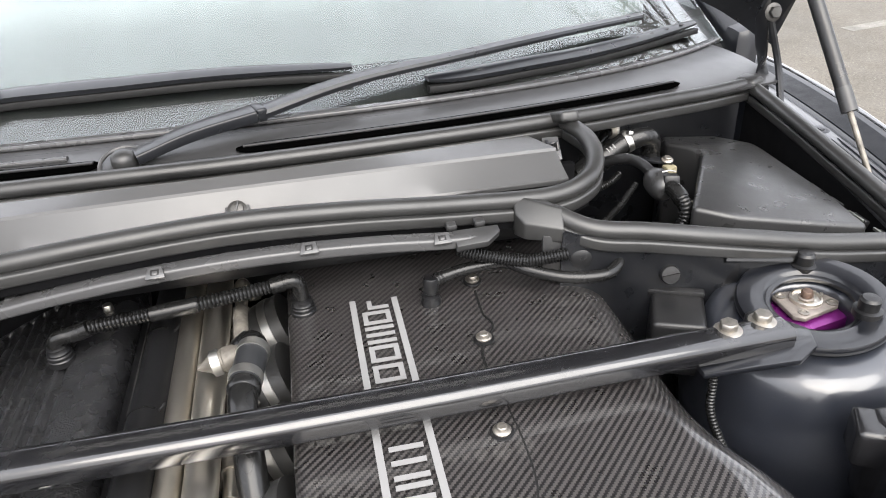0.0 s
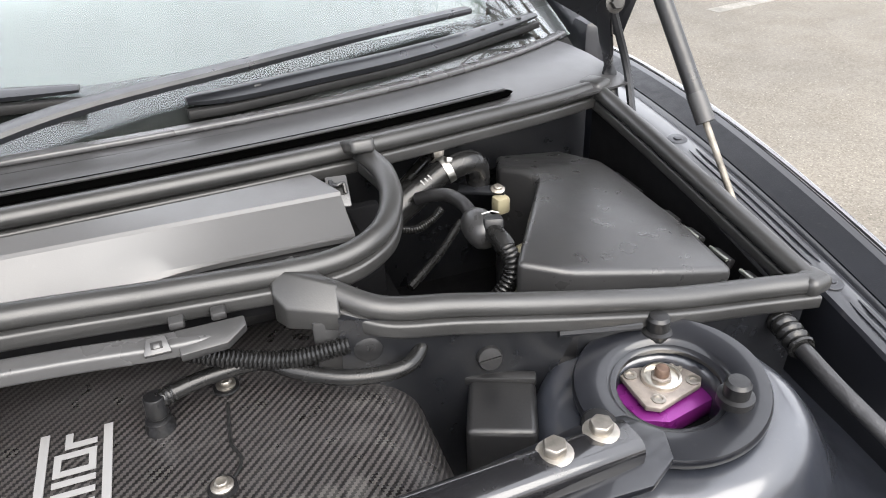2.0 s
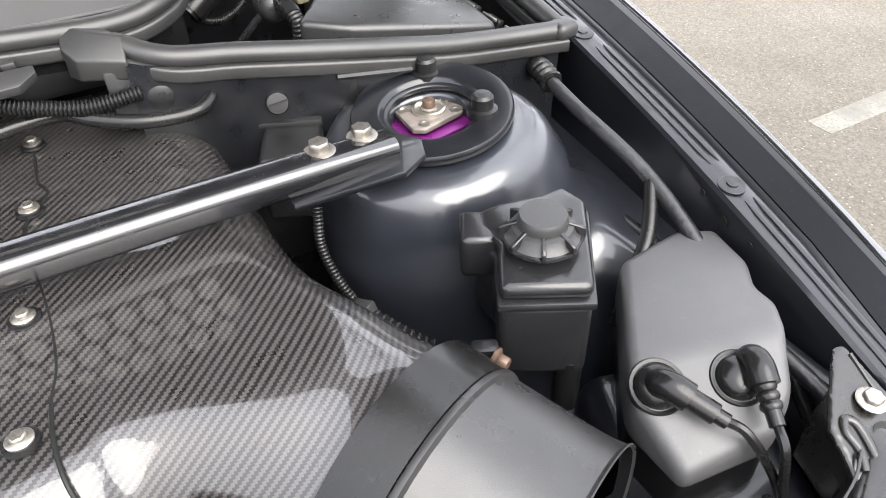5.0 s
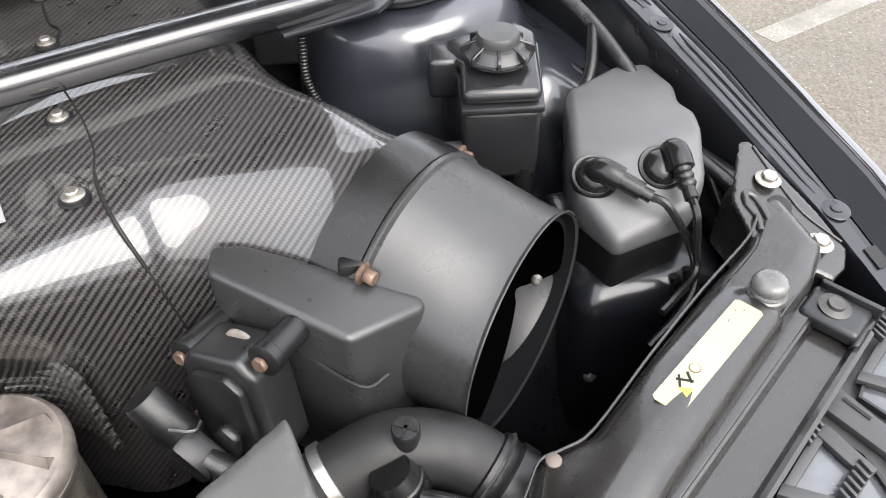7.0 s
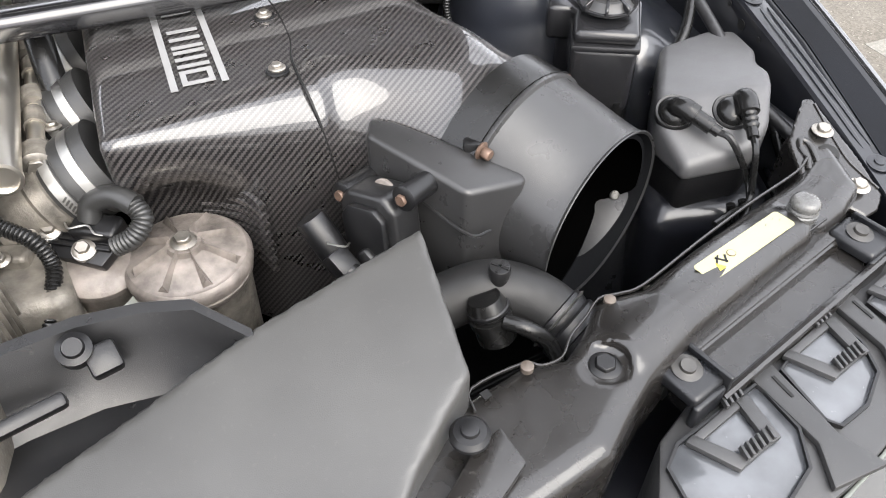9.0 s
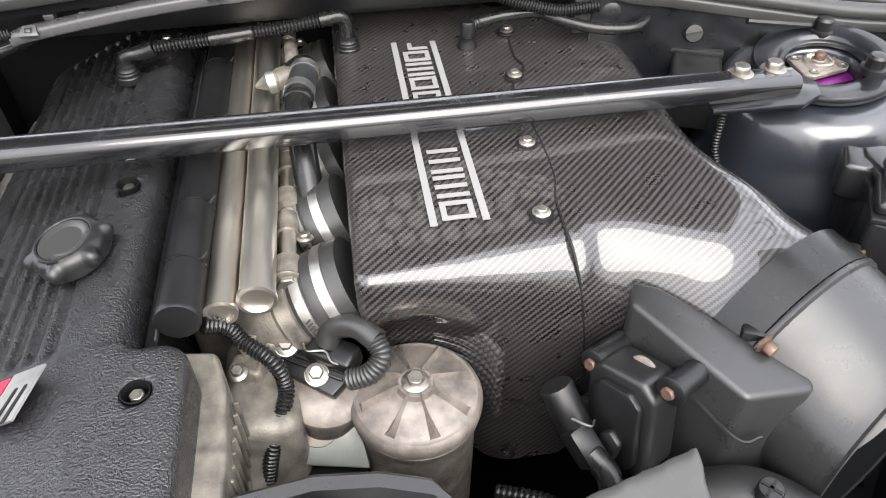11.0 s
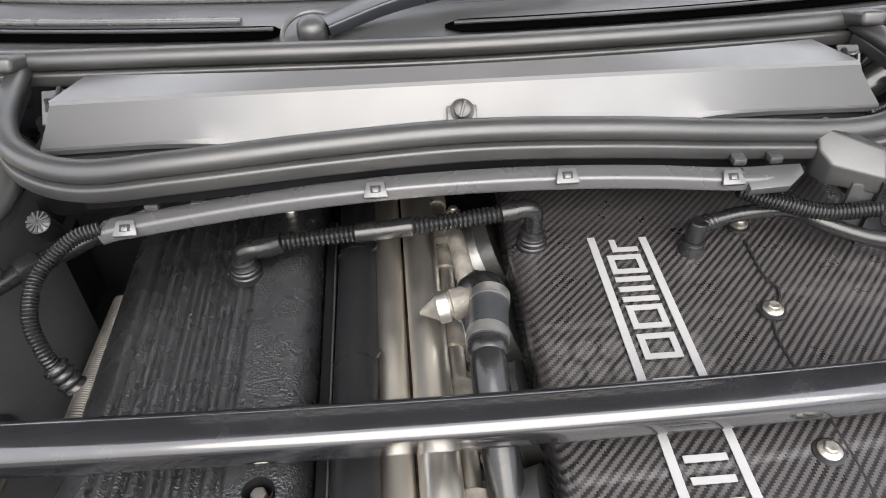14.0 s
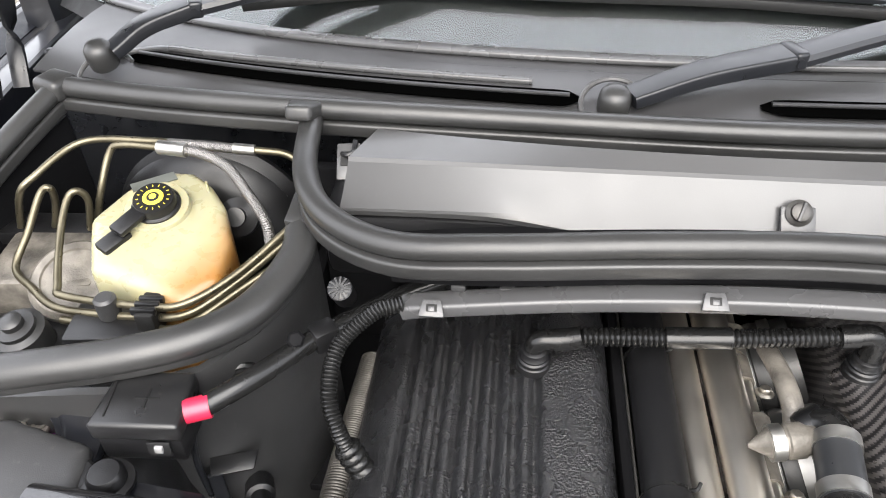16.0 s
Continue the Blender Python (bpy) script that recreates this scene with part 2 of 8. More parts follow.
def reservoir_material():
    """Yellowed translucent plastic that turns amber where the fluid stands behind it."""
    m = mat("yellowed_reservoir_plastic", (0.27, 0.255, 0.16), 0.32, var=0.12, vscale=20, dust=0.03)
    n, l = m.node_tree.nodes, m.node_tree.links
    p = n["Principled BSDF"]
    p.inputs["Subsurface Weight"].default_value = 0.25
    p.inputs["Subsurface Radius"].default_value = (0.02, 0.012, 0.004)
    geo = n.new("ShaderNodeNewGeometry")
    dot = n.new("ShaderNodeVectorMath")
    dot.operation = 'DOT_PRODUCT'
    dot.inputs[1].default_value = (-0.85, 0.25, 1.0)
    l.new(geo.outputs["Position"], dot.inputs[0])
    noise = n.new("ShaderNodeTexNoise")
    noise.inputs["Scale"].default_value = 26
    l.new(geo.outputs["Position"], noise.inputs["Vector"])
    wob = n.new("ShaderNodeMath")
    wob.operation = 'MULTIPLY_ADD'
    wob.inputs[1].default_value = 0.03
    l.new(noise.outputs["Fac"], wob.inputs[0])
    l.new(dot.outputs["Value"], wob.inputs[2])
    ramp = n.new("ShaderNodeMapRange")
    ramp.interpolation_type = 'SMOOTHSTEP'
    ramp.inputs[1].default_value, ramp.inputs[2].default_value = 1.465, 1.42
    l.new(wob.outputs[0], ramp.inputs[0])
    mix = n.new("ShaderNodeMixRGB")
    l.new(ramp.outputs[0], mix.inputs[0])
    l.new(p.inputs["Base Color"].links[0].from_socket, mix.inputs[1])
    mix.inputs[2].default_value = (0.24, 0.115, 0.03, 1)
    l.new(mix.outputs[0], p.inputs["Base Color"])
    return m


def worn_paint_material():
    m = mat("worn_line_paint", (0.150, 0.143, 0.124), 0.85, var=0.5, vscale=7, bump=0.6, bscale=160)
    n, l = m.node_tree.nodes, m.node_tree.links
    p = n["Principled BSDF"]
    tc = n.new("ShaderNodeTexCoord")
    a = n.new("ShaderNodeTexNoise")
    a.inputs["Scale"].default_value = 110
    a.inputs["Detail"].default_value = 8
    l.new(tc.outputs["Object"], a.inputs["Vector"])
    r = n.new("ShaderNodeMapRange")
    r.inputs[1].default_value, r.inputs[2].default_value = 0.36, 0.66
    l.new(a.outputs["Fac"], r.inputs[0])
    mix = n.new("ShaderNodeMixRGB")
    l.new(r.outputs[0], mix.inputs[0])
    l.new(p.inputs["Base Color"].links[0].from_socket, mix.inputs[1])
    mix.inputs[2].default_value = (0.108, 0.101, 0.088, 1)
    l.new(mix.outputs[0], p.inputs["Base Color"])
    return m


M_ASPHALT = asphalt_material()
M_GLASS = glass_material()
M_RESERVOIR = reservoir_material()


# ---- building helpers ----
V = Vector


def thing(name, at, label, category, group=""):
    ob = new(name)
    ob.empty_display_size = 0.02
    ob.location = at
    return tagged(ob, label, category, group)


def origin(ob):
    v = V((0, 0, 0))
    while ob:
        v = v + ob.location
        ob = ob.parent
    return v


def finish(mesh, sharp=38):
    mesh.polygons.foreach_set("use_smooth", [True] * len(mesh.polygons))
    mesh.set_sharp_from_angle(angle=radians(sharp))


def part(name, bm, material, parent=None, label="", sharp=38):
    mesh = bpy.data.meshes.new(name)
    if isinstance(bm, tuple):
        verts, faces = bm
        o = np.array(origin(parent))
        mesh.from_pydata((np.asarray(verts) - o).tolist(), [], faces)
    else:
        bmesh.ops.translate(bm, verts=bm.verts, vec=-origin(parent))
        bmesh.ops.recalc_face_normals(bm, faces=bm.faces)
        bm.to_mesh(mesh)
        bm.free()
    finish(mesh, sharp)
    mesh.materials.append(material)
    ob = new(name, mesh)
    ob.parent = parent
    if label:
        ob["label"] = label
    return ob


def single(name, bm, material, at, label, category, group="", kind="", sharp=38):
    """A thing that is one mesh."""
    ob = part(name, bm, material, None, label, sharp)
    at = V(at)
    ob.data.transform(Matrix.Translation(-at))
    ob.location = at
    return tagged(ob, label, category, group, kind)


def spline(pts, n=8):
    """Points of a smooth curve through pts."""
    p = [V(q) for q in pts]
    if len(p) < 3:
        return [p[0].lerp(p[-1], i / n) for i in range(n + 1)]
    out = []
    for i in range(len(p) - 1):
        a = p[i - 1] if i else p[0] * 2 - p[1]
        b, c = p[i], p[i + 1]
        d = p[i + 2] if i + 2 < len(p) else c * 2 - b
        for k in range(n):
            t = k / n
            out.append(0.5 * ((2 * b) + (c - a) * t + (2 * a - 5 * b + 4 * c - d) * t * t + (3 * b - a - 3 * c + d) * t ** 3))
    out.append(p[-1])
    return out


def frames(path, up=None):
    """A frame (tangent, side, top) at each point of the path."""
    out = []
    side = None
    for i, p in enumerate(path):
        t = (path[min(i + 1, len(path) - 1)] - path[max(i - 1, 0)]).normalized()
        if up is not None:
            side = t.cross(V(up)).normalized()
        elif side is None:
            side = t.cross(V((0, 0, 1)) if abs(t.z) < 0.9 else V((1, 0, 0))).normalized()
        else:
            side = (side - t * side.dot(t)).normalized()
        out.append((t, side, side.cross(t)))
    return out


def sweep(path, profile, up=(0, 0, 1), closed=True, scale=None, bm=None):
    """A profile of (side, top) points swept along the path."""
    bm = bm or bmesh.new()
    rings = []
    for i, (p, (t, s, u)) in enumerate(zip(path, frames(path, up))):
        k = scale(i / (len(path) - 1)) if scale else 1.0
        rings.append([bm.verts.new(p + s * (a * k) + u * (b * k)) for a, b in profile])
    m = len(profile)
    for r, q in zip(rings, rings[1:]):
        for j in range(m if closed else m - 1):
            bm.faces.new((r[j], r[(j + 1) % m], q[(j + 1) % m], q[j]))
    if closed:
        bm.faces.new(rings[0][::-1])
        bm.faces.new(rings[-1])
    return bm


def circle(r, n=12, ry=None):
    ry = ry or r
    return [(r * math.cos(2 * math.pi * i / n), ry * math.sin(2 * math.pi * i / n)) for i in range(n)]


def rrect(w, h, r, n=4):
    """A rounded rectangle, w by h."""
    out = []
    for cx, cy, a0 in ((w / 2 - r, h / 2 - r, 0), (-w / 2 + r, h / 2 - r, 90), (-w / 2 + r, -h / 2 + r, 180), (w / 2 - r, -h / 2 + r, 270)):
        for i in range(n + 1):
            a = radians(a0 + 90 * i / n)
            out.append((cx + r * math.cos(a), cy + r * math.sin(a)))
    return out


def tube(pts, r, n=8, seg=12, smooth=True, up=None, ribs=0.0, depth=0.0, bm=None):
    """A round hose; ribs: the pitch of its rings, depth: how deep they are."""
    path = spline(pts, n) if smooth else [V(p) for p in pts]
    if ribs:
        fine, dist = [path[0]], 0.0
        step = ribs / 4
        for a, b in zip(path, path[1:]):
            length = (b - a).length
            while dist + step <= length:
                dist += step
                fine.append(a.lerp(b, dist / length))
            dist -= length
        path = fine
        bm = bm or bmesh.new()
        rings = []
        for i, (p, (t, s, u)) in enumerate(zip(path, frames(path, up))):
            k = r - (depth if i % 4 == 0 else (depth * 0.25 if i % 2 else 0))
            rings.append([bm.verts.new(p + s * (a * k) + u * (b * k)) for a, b in circle(1, seg)])
        for q, w in zip(rings, rings[1:]):
            for j in range(seg):
                bm.faces.new((q[j], q[(j + 1) % seg], w[(j + 1) % seg], w[j]))
        bm.faces.new(rings[0][::-1])
        bm.faces.new(rings[-1])
        return bm
    return sweep(path, circle(r, seg), up, bm=bm)


def towards(at, axis, turn=0):
    """A pose at a point with z along the axis."""
    q = V(axis).normalized().to_track_quat('Z', 'Y').to_matrix().to_4x4()
    return Matrix.Translation(V(at)) @ q @ Matrix.Rotation(radians(turn), 4, 'Z')


def lathe(profile, m, seg=24, bm=None):
    """Rings of (radius, height) about the z of the pose m; closed at both ends."""
    bm = bm or bmesh.new()
    rings = [[bm.verts.new(m @ V((r * math.cos(2 * math.pi * i / seg), r * math.sin(2 * math.pi * i / seg), z))) for i in range(seg)] for r, z in profile]
    for q, w in zip(rings, rings[1:]):
        for j in range(seg):
            bm.faces.new((q[j], q[(j + 1) % seg], w[(j + 1) % seg], w[j]))
    bm.faces.new(rings[0][::-1])
    bm.faces.new(rings[-1])
    return bm


def prism(outline, h0, h1, m=None, bevel=0.0, seg=2, bm=None):
    """An outline of (x, y), extruded from h0 to h1, in the pose m."""
    own = bmesh.new()
    a = [own.verts.new((x, y, h0)) for x, y in outline]
    f = own.faces.new(a)
    top = bmesh.ops.extrude_face_region(own, geom=[f])
    bmesh.ops.translate(own, verts=[g for g in top["geom"] if isinstance(g, bmesh.types.BMVert)], vec=(0, 0, h1 - h0))
    bmesh.ops.recalc_face_normals(own, faces=own.faces)
    if bevel:
        bmesh.ops.bevel(own, geom=own.edges[:], offset=bevel, segments=seg, profile=0.5, affect='EDGES', clamp_overlap=True)
    if m is not None:
        bmesh.ops.transform(own, matrix=m, verts=own.verts)
    if bm is None:
        return own
    return merge(bm, own)


def merge(bm, other):
    table = {}
    for v in other.verts:
        table[v] = bm.verts.new(v.co)
    for f in other.faces:
        bm.faces.new([table[v] for v in f.verts])
    other.free()
    return bm


def box(w, d, h, m, bevel=0.002, seg=2, bm=None):
    """A bevelled block, w by d by h, centred on the pose m."""
    return prism([(-w / 2, -d / 2), (w / 2, -d / 2), (w / 2, d / 2), (-w / 2, d / 2)], -h / 2, h / 2, m, bevel, seg, bm)


def at(x, y, z, yaw=0, pitch=0, roll=0):
    return pose(x, y, z, pitch, roll, yaw)


def sheet(rows, thick=0.0, bm=None):
    """A sheet through rows of points, given a thickness downwards."""
    bm = bm or bmesh.new()
    g = [[bm.verts.new(V(p)) for p in r] for r in rows]
    faces = [bm.faces.new((g[i][j], g[i][j + 1], g[i + 1][j + 1], g[i + 1][j])) for i in range(len(g) - 1) for j in range(len(g[0]) - 1)]
    if thick:
        bmesh.ops.recalc_face_normals(bm, faces=faces)
        bmesh.ops.solidify(bm, geom=faces, thickness=thick)
    return bm


def bolt(parent, where, axis=(0, 0, 1), r=0.007, h=0.006, material=None, washer=True, name="bolt", label="", turn=0):
    """A flanged hexagon bolt head."""
    m = towards(where, axis, turn)
    bm = bmesh.new()
    if washer:
        lathe([(r * 1.45, 0), (r * 1.5, 0.0012), (r * 1.1, 0.0026)], m, 20, bm)
    prism([(r * math.cos(radians(60 * i)), r * math.sin(radians(60 * i))) for i in range(6)], 0.0015, h, m, 0.0008, 1, bm)
    return part(name, bm, material or M_ZINC, parent, label)


def surf(f, lo, hi, h):
    """The surface where f(x, y, z) crosses zero, as vertices and quads."""
    lo = np.array(lo, float)
    n = np.ceil((np.array(hi, float) - lo) / h).astype(int) + 1
    X, Y, Z = np.meshgrid(*[lo[i] + h * np.arange(n[i]) for i in range(3)], indexing="ij")
    D = f(X, Y, Z)
    c = n - 1
    acc, cnt = np.zeros((*c, 3)), np.zeros(c)
    for ax in range(3):
        o = [k for k in range(3) if k != ax]
        for o1 in (0, 1):
            for o2 in (0, 1):
                a, b = [None] * 3, [None] * 3
                a[ax], b[ax] = slice(0, c[ax]), slice(1, c[ax] + 1)
                for k, d in zip(o, (o1, o2)):
                    a[k] = b[k] = slice(d, c[k] + d)
                va, vb = D[tuple(a)], D[tuple(b)]
                hit = (va < 0) != (vb < 0)
                t = np.where(hit, va / (va - vb + 1e-12), 0)
                acc[..., ax] += t
                acc[..., o[0]] += hit * o1
                acc[..., o[1]] += hit * o2
                cnt += hit
    on = cnt > 0
    idx = -np.ones(c, int)
    idx[on] = np.arange(on.sum())
    verts = (np.argwhere(on) + acc[on] / cnt[on][:, None]) * h + lo
    S = D < 0
    faces = []
    for ax in range(3):
        o = [k for k in range(3) if k != ax]
        a, b = [None] * 3, [None] * 3
        a[ax], b[ax] = slice(0, c[ax]), slice(1, c[ax] + 1)
        for k in o:
            a[k] = b[k] = slice(1, c[k])
        sa, sb = S[tuple(a)], S[tuple(b)]
        e = np.argwhere(sa != sb)
        inside = sa[sa != sb]
        g = e.copy()
        for k in o:
            g[:, k] += 1

        def cell(d0, d1):
            q = g.copy()
            q[:, o[0]] -= d0
            q[:, o[1]] -= d1
            return idx[tuple(q.T)]
        quad = np.stack([cell(1, 1), cell(0, 1), cell(0, 0), cell(1, 0)], 1)
        keep = inside if ax != 1 else ~inside
        quad[~keep] = quad[~keep][:, ::-1]
        faces += quad.tolist()
    return verts, faces


def d_box(X, Y, Z, c, half, r, yaw=0.0):
    """Distance to a rounded block."""
    x, y, z = X - c[0], Y - c[1], Z - c[2]
    k, s = math.cos(radians(yaw)), math.sin(radians(yaw))
    x, y = x * k + y * s, -x * s + y * k
    qx, qy, qz = np.abs(x) - half[0] + r, np.abs(y) - half[1] + r, np.abs(z) - half[2] + r
    return np.sqrt(np.maximum(qx, 0) ** 2 + np.maximum(qy, 0) ** 2 + np.maximum(qz, 0) ** 2) + np.minimum(np.maximum(qx, np.maximum(qy, qz)), 0) - r


def d_line(X, Y, Z, a, b, r0, r1=None, sz=1.0):
    """Distance to a tapered capsule; sz squashes it in height."""
    a, b = np.array(a, float), np.array(b, float)
    d = b - a
    x, y, z = X - a[0], Y - a[1], Z - a[2]
    t = np.clip((x * d[0] + y * d[1] + z * d[2]) / (d @ d), 0, 1)
    r = r0 + ((r1 if r1 is not None else r0) - r0) * t
    return np.sqrt((x - t * d[0]) ** 2 + (y - t * d[1]) ** 2 + ((z - t * d[2]) / sz) ** 2) - r


def d_half(X, Y, Z, p, n):
    """Signed distance to a plane; inside is against its normal."""
    n = np.array(n, float) / np.linalg.norm(n)
    return (X - p[0]) * n[0] + (Y - p[1]) * n[1] + (Z - p[2]) * n[2]


def d_poly(X, Y, outline):
    """Signed distance to an upright prism over the outline."""
    p = np.array(outline, float)
    best = np.full(X.shape, 1e9)
    inside = np.zeros(X.shape, bool)
    for a, b in zip(p, np.roll(p, -1, 0)):
        e = b - a
        wx, wy = X - a[0], Y - a[1]
        t = np.clip((wx * e[0] + wy * e[1]) / (e @ e), 0, 1)
        best = np.minimum(best, (wx - t * e[0]) ** 2 + (wy - t * e[1]) ** 2)
        cross = (a[1] > Y) != (b[1] > Y)
        with np.errstate(divide="ignore", invalid="ignore"):
            inside ^= cross & (X < (b[0] - a[0]) * (Y - a[1]) / (b[1] - a[1] + 1e-15) + a[0])
    return np.where(inside, -1, 1) * np.sqrt(best)


def join(a, b, k):
    h = np.clip(0.5 + 0.5 * (b - a) / k, 0, 1)
    return b + (a - b) * h - k * h * (1 - h)


def meet(a, b, k):
    return -join(-a, -b, k)


def facet(outline, h0, h1, planes, bevel, seg=3):
    """A prism over the outline, cut off by planes (point, normal), with rounded edges."""
    bm = prism(outline, h0, h1)
    for p, nn in planes:
        r = bmesh.ops.bisect_plane(bm, geom=bm.verts[:] + bm.edges[:] + bm.faces[:], plane_co=V(p), plane_no=V(nn).normalized(), clear_outer=True)
        bmesh.ops.holes_fill(bm, edges=[e for e in bm.edges if e.is_boundary])
    bmesh.ops.recalc_face_normals(bm, faces=bm.faces)
    bmesh.ops.bevel(bm, geom=bm.edges[:], offset=bevel, segments=seg, profile=0.5, affect='EDGES', clamp_overlap=True)
    return bm


# ---- ground ----
single("ground", sheet([[(-150, -150, 0), (150, -150, 0)], [(-150, 150, 0), (150, 150, 0)]]), M_ASPHALT, (0, 0, 0), "worn tan-grey asphalt of a car park", "ground", kind="structure")
line_paint = worn_paint_material()
single("parking_line", box(6.0, 0.085, 0.0012, at(5.13, 1.21, 0.0007, 0), 0), line_paint, (5.1, 1.2, 0), "faded white parking line on the asphalt", "road marking", kind="structure")
single("parking_line", box(6.0, 0.1, 0.0012, at(6.3, 4.5, 0.0007, 9), 0), line_paint, (6.3, 4.5, 0), "faded white parking line on the asphalt", "road marking", kind="structure")

# ---- car body ----
body = thing("car_body", (0, 0.5, 0), "black car body shell with its bonnet open", "car")


def flange(y):
    """Middle of the wing's bolt flange at y."""
    s = y - 0.18
    return 0.661 + 0.098 * s + 0.014 * s * s, 0.767 + 0.268 * s - 0.165 * s * s


def wing_x(y, dx):
    """Offset across the wing, drawn in where the wing curves round its front end."""
    k = 1.0 + 0.35 * min(1, max(0, (y - 0.25) / 0.65)) if dx > 0.02 else 1.0
    back = 1.05 * max(0.0, 0.2 - y) ** 1.7
    lim = -0.0165 + 0.0035 * min(1, max(0, (0.200 - y) / 0.012)) + 0.45 * max(0.0, 0.10 - y)
    dx -= 0.013 * min(1, max(0, (0.33 - y) / 0.14)) * max(0.0, 1 - abs(dx - 0.02) / 0.03)
    return max(dx * k, lim) - back * min(1.0, max(0.0, (dx + 0.034) / 0.093))


def wing(sx):
    rows = []
    prof = [(-0.0165, -0.30), (-0.0165, -0.010), (-0.0150, -0.0025), (-0.0120, 0), (0.012, 0), (0.015, -0.002), (0.018, -0.008), (0.021, -0.0095), (0.024, -0.007), (0.038, -0.0035),
            (0.051, -0.0005), (0.054, 0.0022), (0.058, 0.0028), (0.062, 0.0005), (0.064, -0.006), (0.067, -0.03), (0.074, -0.11), (0.080, -0.24), (0.082, -0.42), (0.075, -0.6)]
    for i in range(41):
        y = 0.045 + (1.42 - 0.045) * (i / 40) ** 1.3
        x, z = flange(y)
        rows.append([(sx * (x + wing_x(y, dx)), y, z + dz) for dx, dz in prof])
    return sheet(rows, 0.0015)


wing_r = part("wing", wing(1), M_PAINT, body, "black painted wing with bolted inner flange")
wing_l = part("wing", wing(-1), M_PAINT, body, "black painted wing with bolted inner flange")
for sx, w_ in ((1, wing_r), (-1, wing_l)):
    edge = []
    for i in range(41):
        y = 0.045 + (1.42 - 0.045) * (i / 40) ** 1.3
        x, z = flange(y)
        edge.append(V((sx * (x + wing_x(y, 0.059)), y, z + 0.0015)))
    part("rim", sweep(edge, circle(0.0048, 10)), M_RIM, w_, "glossy rolled wing edge")
    rows = []
    for i in range(41):
        y = 0.045 + (1.42 - 0.045) * (i / 40) ** 1.3
        x, z = flange(y)
        rows.append([(sx * (x + wing_x(y, dx)), y, z + dz) for dx, dz in ((0.0255, -0.0050), (0.038, -0.0018), (0.050, 0.0008))])
    part("gutter", sheet(rows, 0.001), M_GUTTER, w_, "black gutter strip inside the wing edge")
for y in (0.1777, 0.3990, 0.6260, 0.888):
    x, z = flange(y)
    for sx in (1, -1):
        m = towards((sx * x, y, z), (0, -0.13, 1))
        part("flange_bolt", lathe([(0.0112, 0), (0.0112, 0.0010), (0.0095, 0.0018), (0.0060, 0.0012), (0.0050, 0.0016), (0.0045, 0.0030), (0.002, 0.0034)], m, 28), M_PAINT, wing_r if sx > 0 else wing_l)
for y0, y1 in ((0.196, 0.382), (0.425, 0.60), (0.65, 0.86)):
    for sx, w_ in ((1, wing_r), (-1, wing_l)):
        for off in (-0.0040, 0.0050):
            run = []
            for k in range(13):
                y = y0 + (y1 - y0) * k / 12
                x, z = flange(y)
                run.append(V((sx * (x + off + 0.0035 * min(1, max(0, (y - 0.2) / 0.18))), y, z + 0.0001)))
            part("pressed_rib", sweep(run, [(-0.0030, -0.001), (-0.0020, 0.0010), (0.0, 0.0016), (0.0020, 0.0010), (0.0030, -0.001)], scale=lambda t: min(1.0, 0.25 + 9 * min(t, 1 - t))), M_PAINT, w_)
# holes are flat black caps, the shade inside put into the colour
for y, z, r in ((0.3854, 0.7984, 0.006), (0.4121, 0.8093, 0.003), (0.354, 0.7976, 0.003)):
    part("drain_hole", lathe([(r, 0), (r, 0.0006)], towards((flange(y)[0] - 0.0172, y, z), (-1, 0.1, 0)), 14), M_INK, wing_r)
part("slot_hole", box(0.011, 0.018, 0.0012, at(0.6555, 0.1335, flange(0.1335)[1] + 0.0012, -10, 14), 0), M_INK, wing_r)


def tower(sx):
    """Strut tower: a shouldered cone that runs into the inner wing."""
    def f(X, Y, Z):
        X = X * sx
        cone = d_line(X, Y, Z, (0.5399, 0.5533, 0.6214), (0.5040, 0.5639, 0.7990), 0.152, 0.088)
        drum = d_line(X, Y, Z, (0.5054, 0.5634, 0.7596), (0.5018, 0.5664, 0.8433), 0.098, 0.070)
        side = d_line(X, Y, Z, (0.590, 0.540, 0.66), (0.556, 0.548, 0.782), 0.085, 0.064)
        lid = d_half(X, Y, Z, (0.5020, 0.5663, 0.8492), (-0.10, -0.06, 1))
        hole = np.maximum(np.sqrt((X - 0.505) ** 2 + (Y - 0.566) ** 2) - 0.0365, 0.80 - Z)
        shell = d_box(X, Y, Z, (0.675, 0.47, 0.64), (0.075, 0.34, 0.115), 0.03)
        d = meet(join(join(cone, drum, 0.05), side, 0.04), lid, 0.016)
        return np.maximum(join(d, shell, 0.05), -hole)
    lo, hi = (0.3453, 0.3456, 0.5534), (0.7195, 0.6828, 0.8695)
    if sx < 0:
        lo, hi = (-0.7017, 0.3315, 0.5683), (-0.3558, 0.6816, 0.8759)
    return surf(f, lo, hi, 0.005)


part("strut_tower", tower(1), M_TOWER, body, "gloss black strut tower", 60)
part("strut_tower", tower(-1), M_PLASTIC, body, "gloss black strut tower", 60)

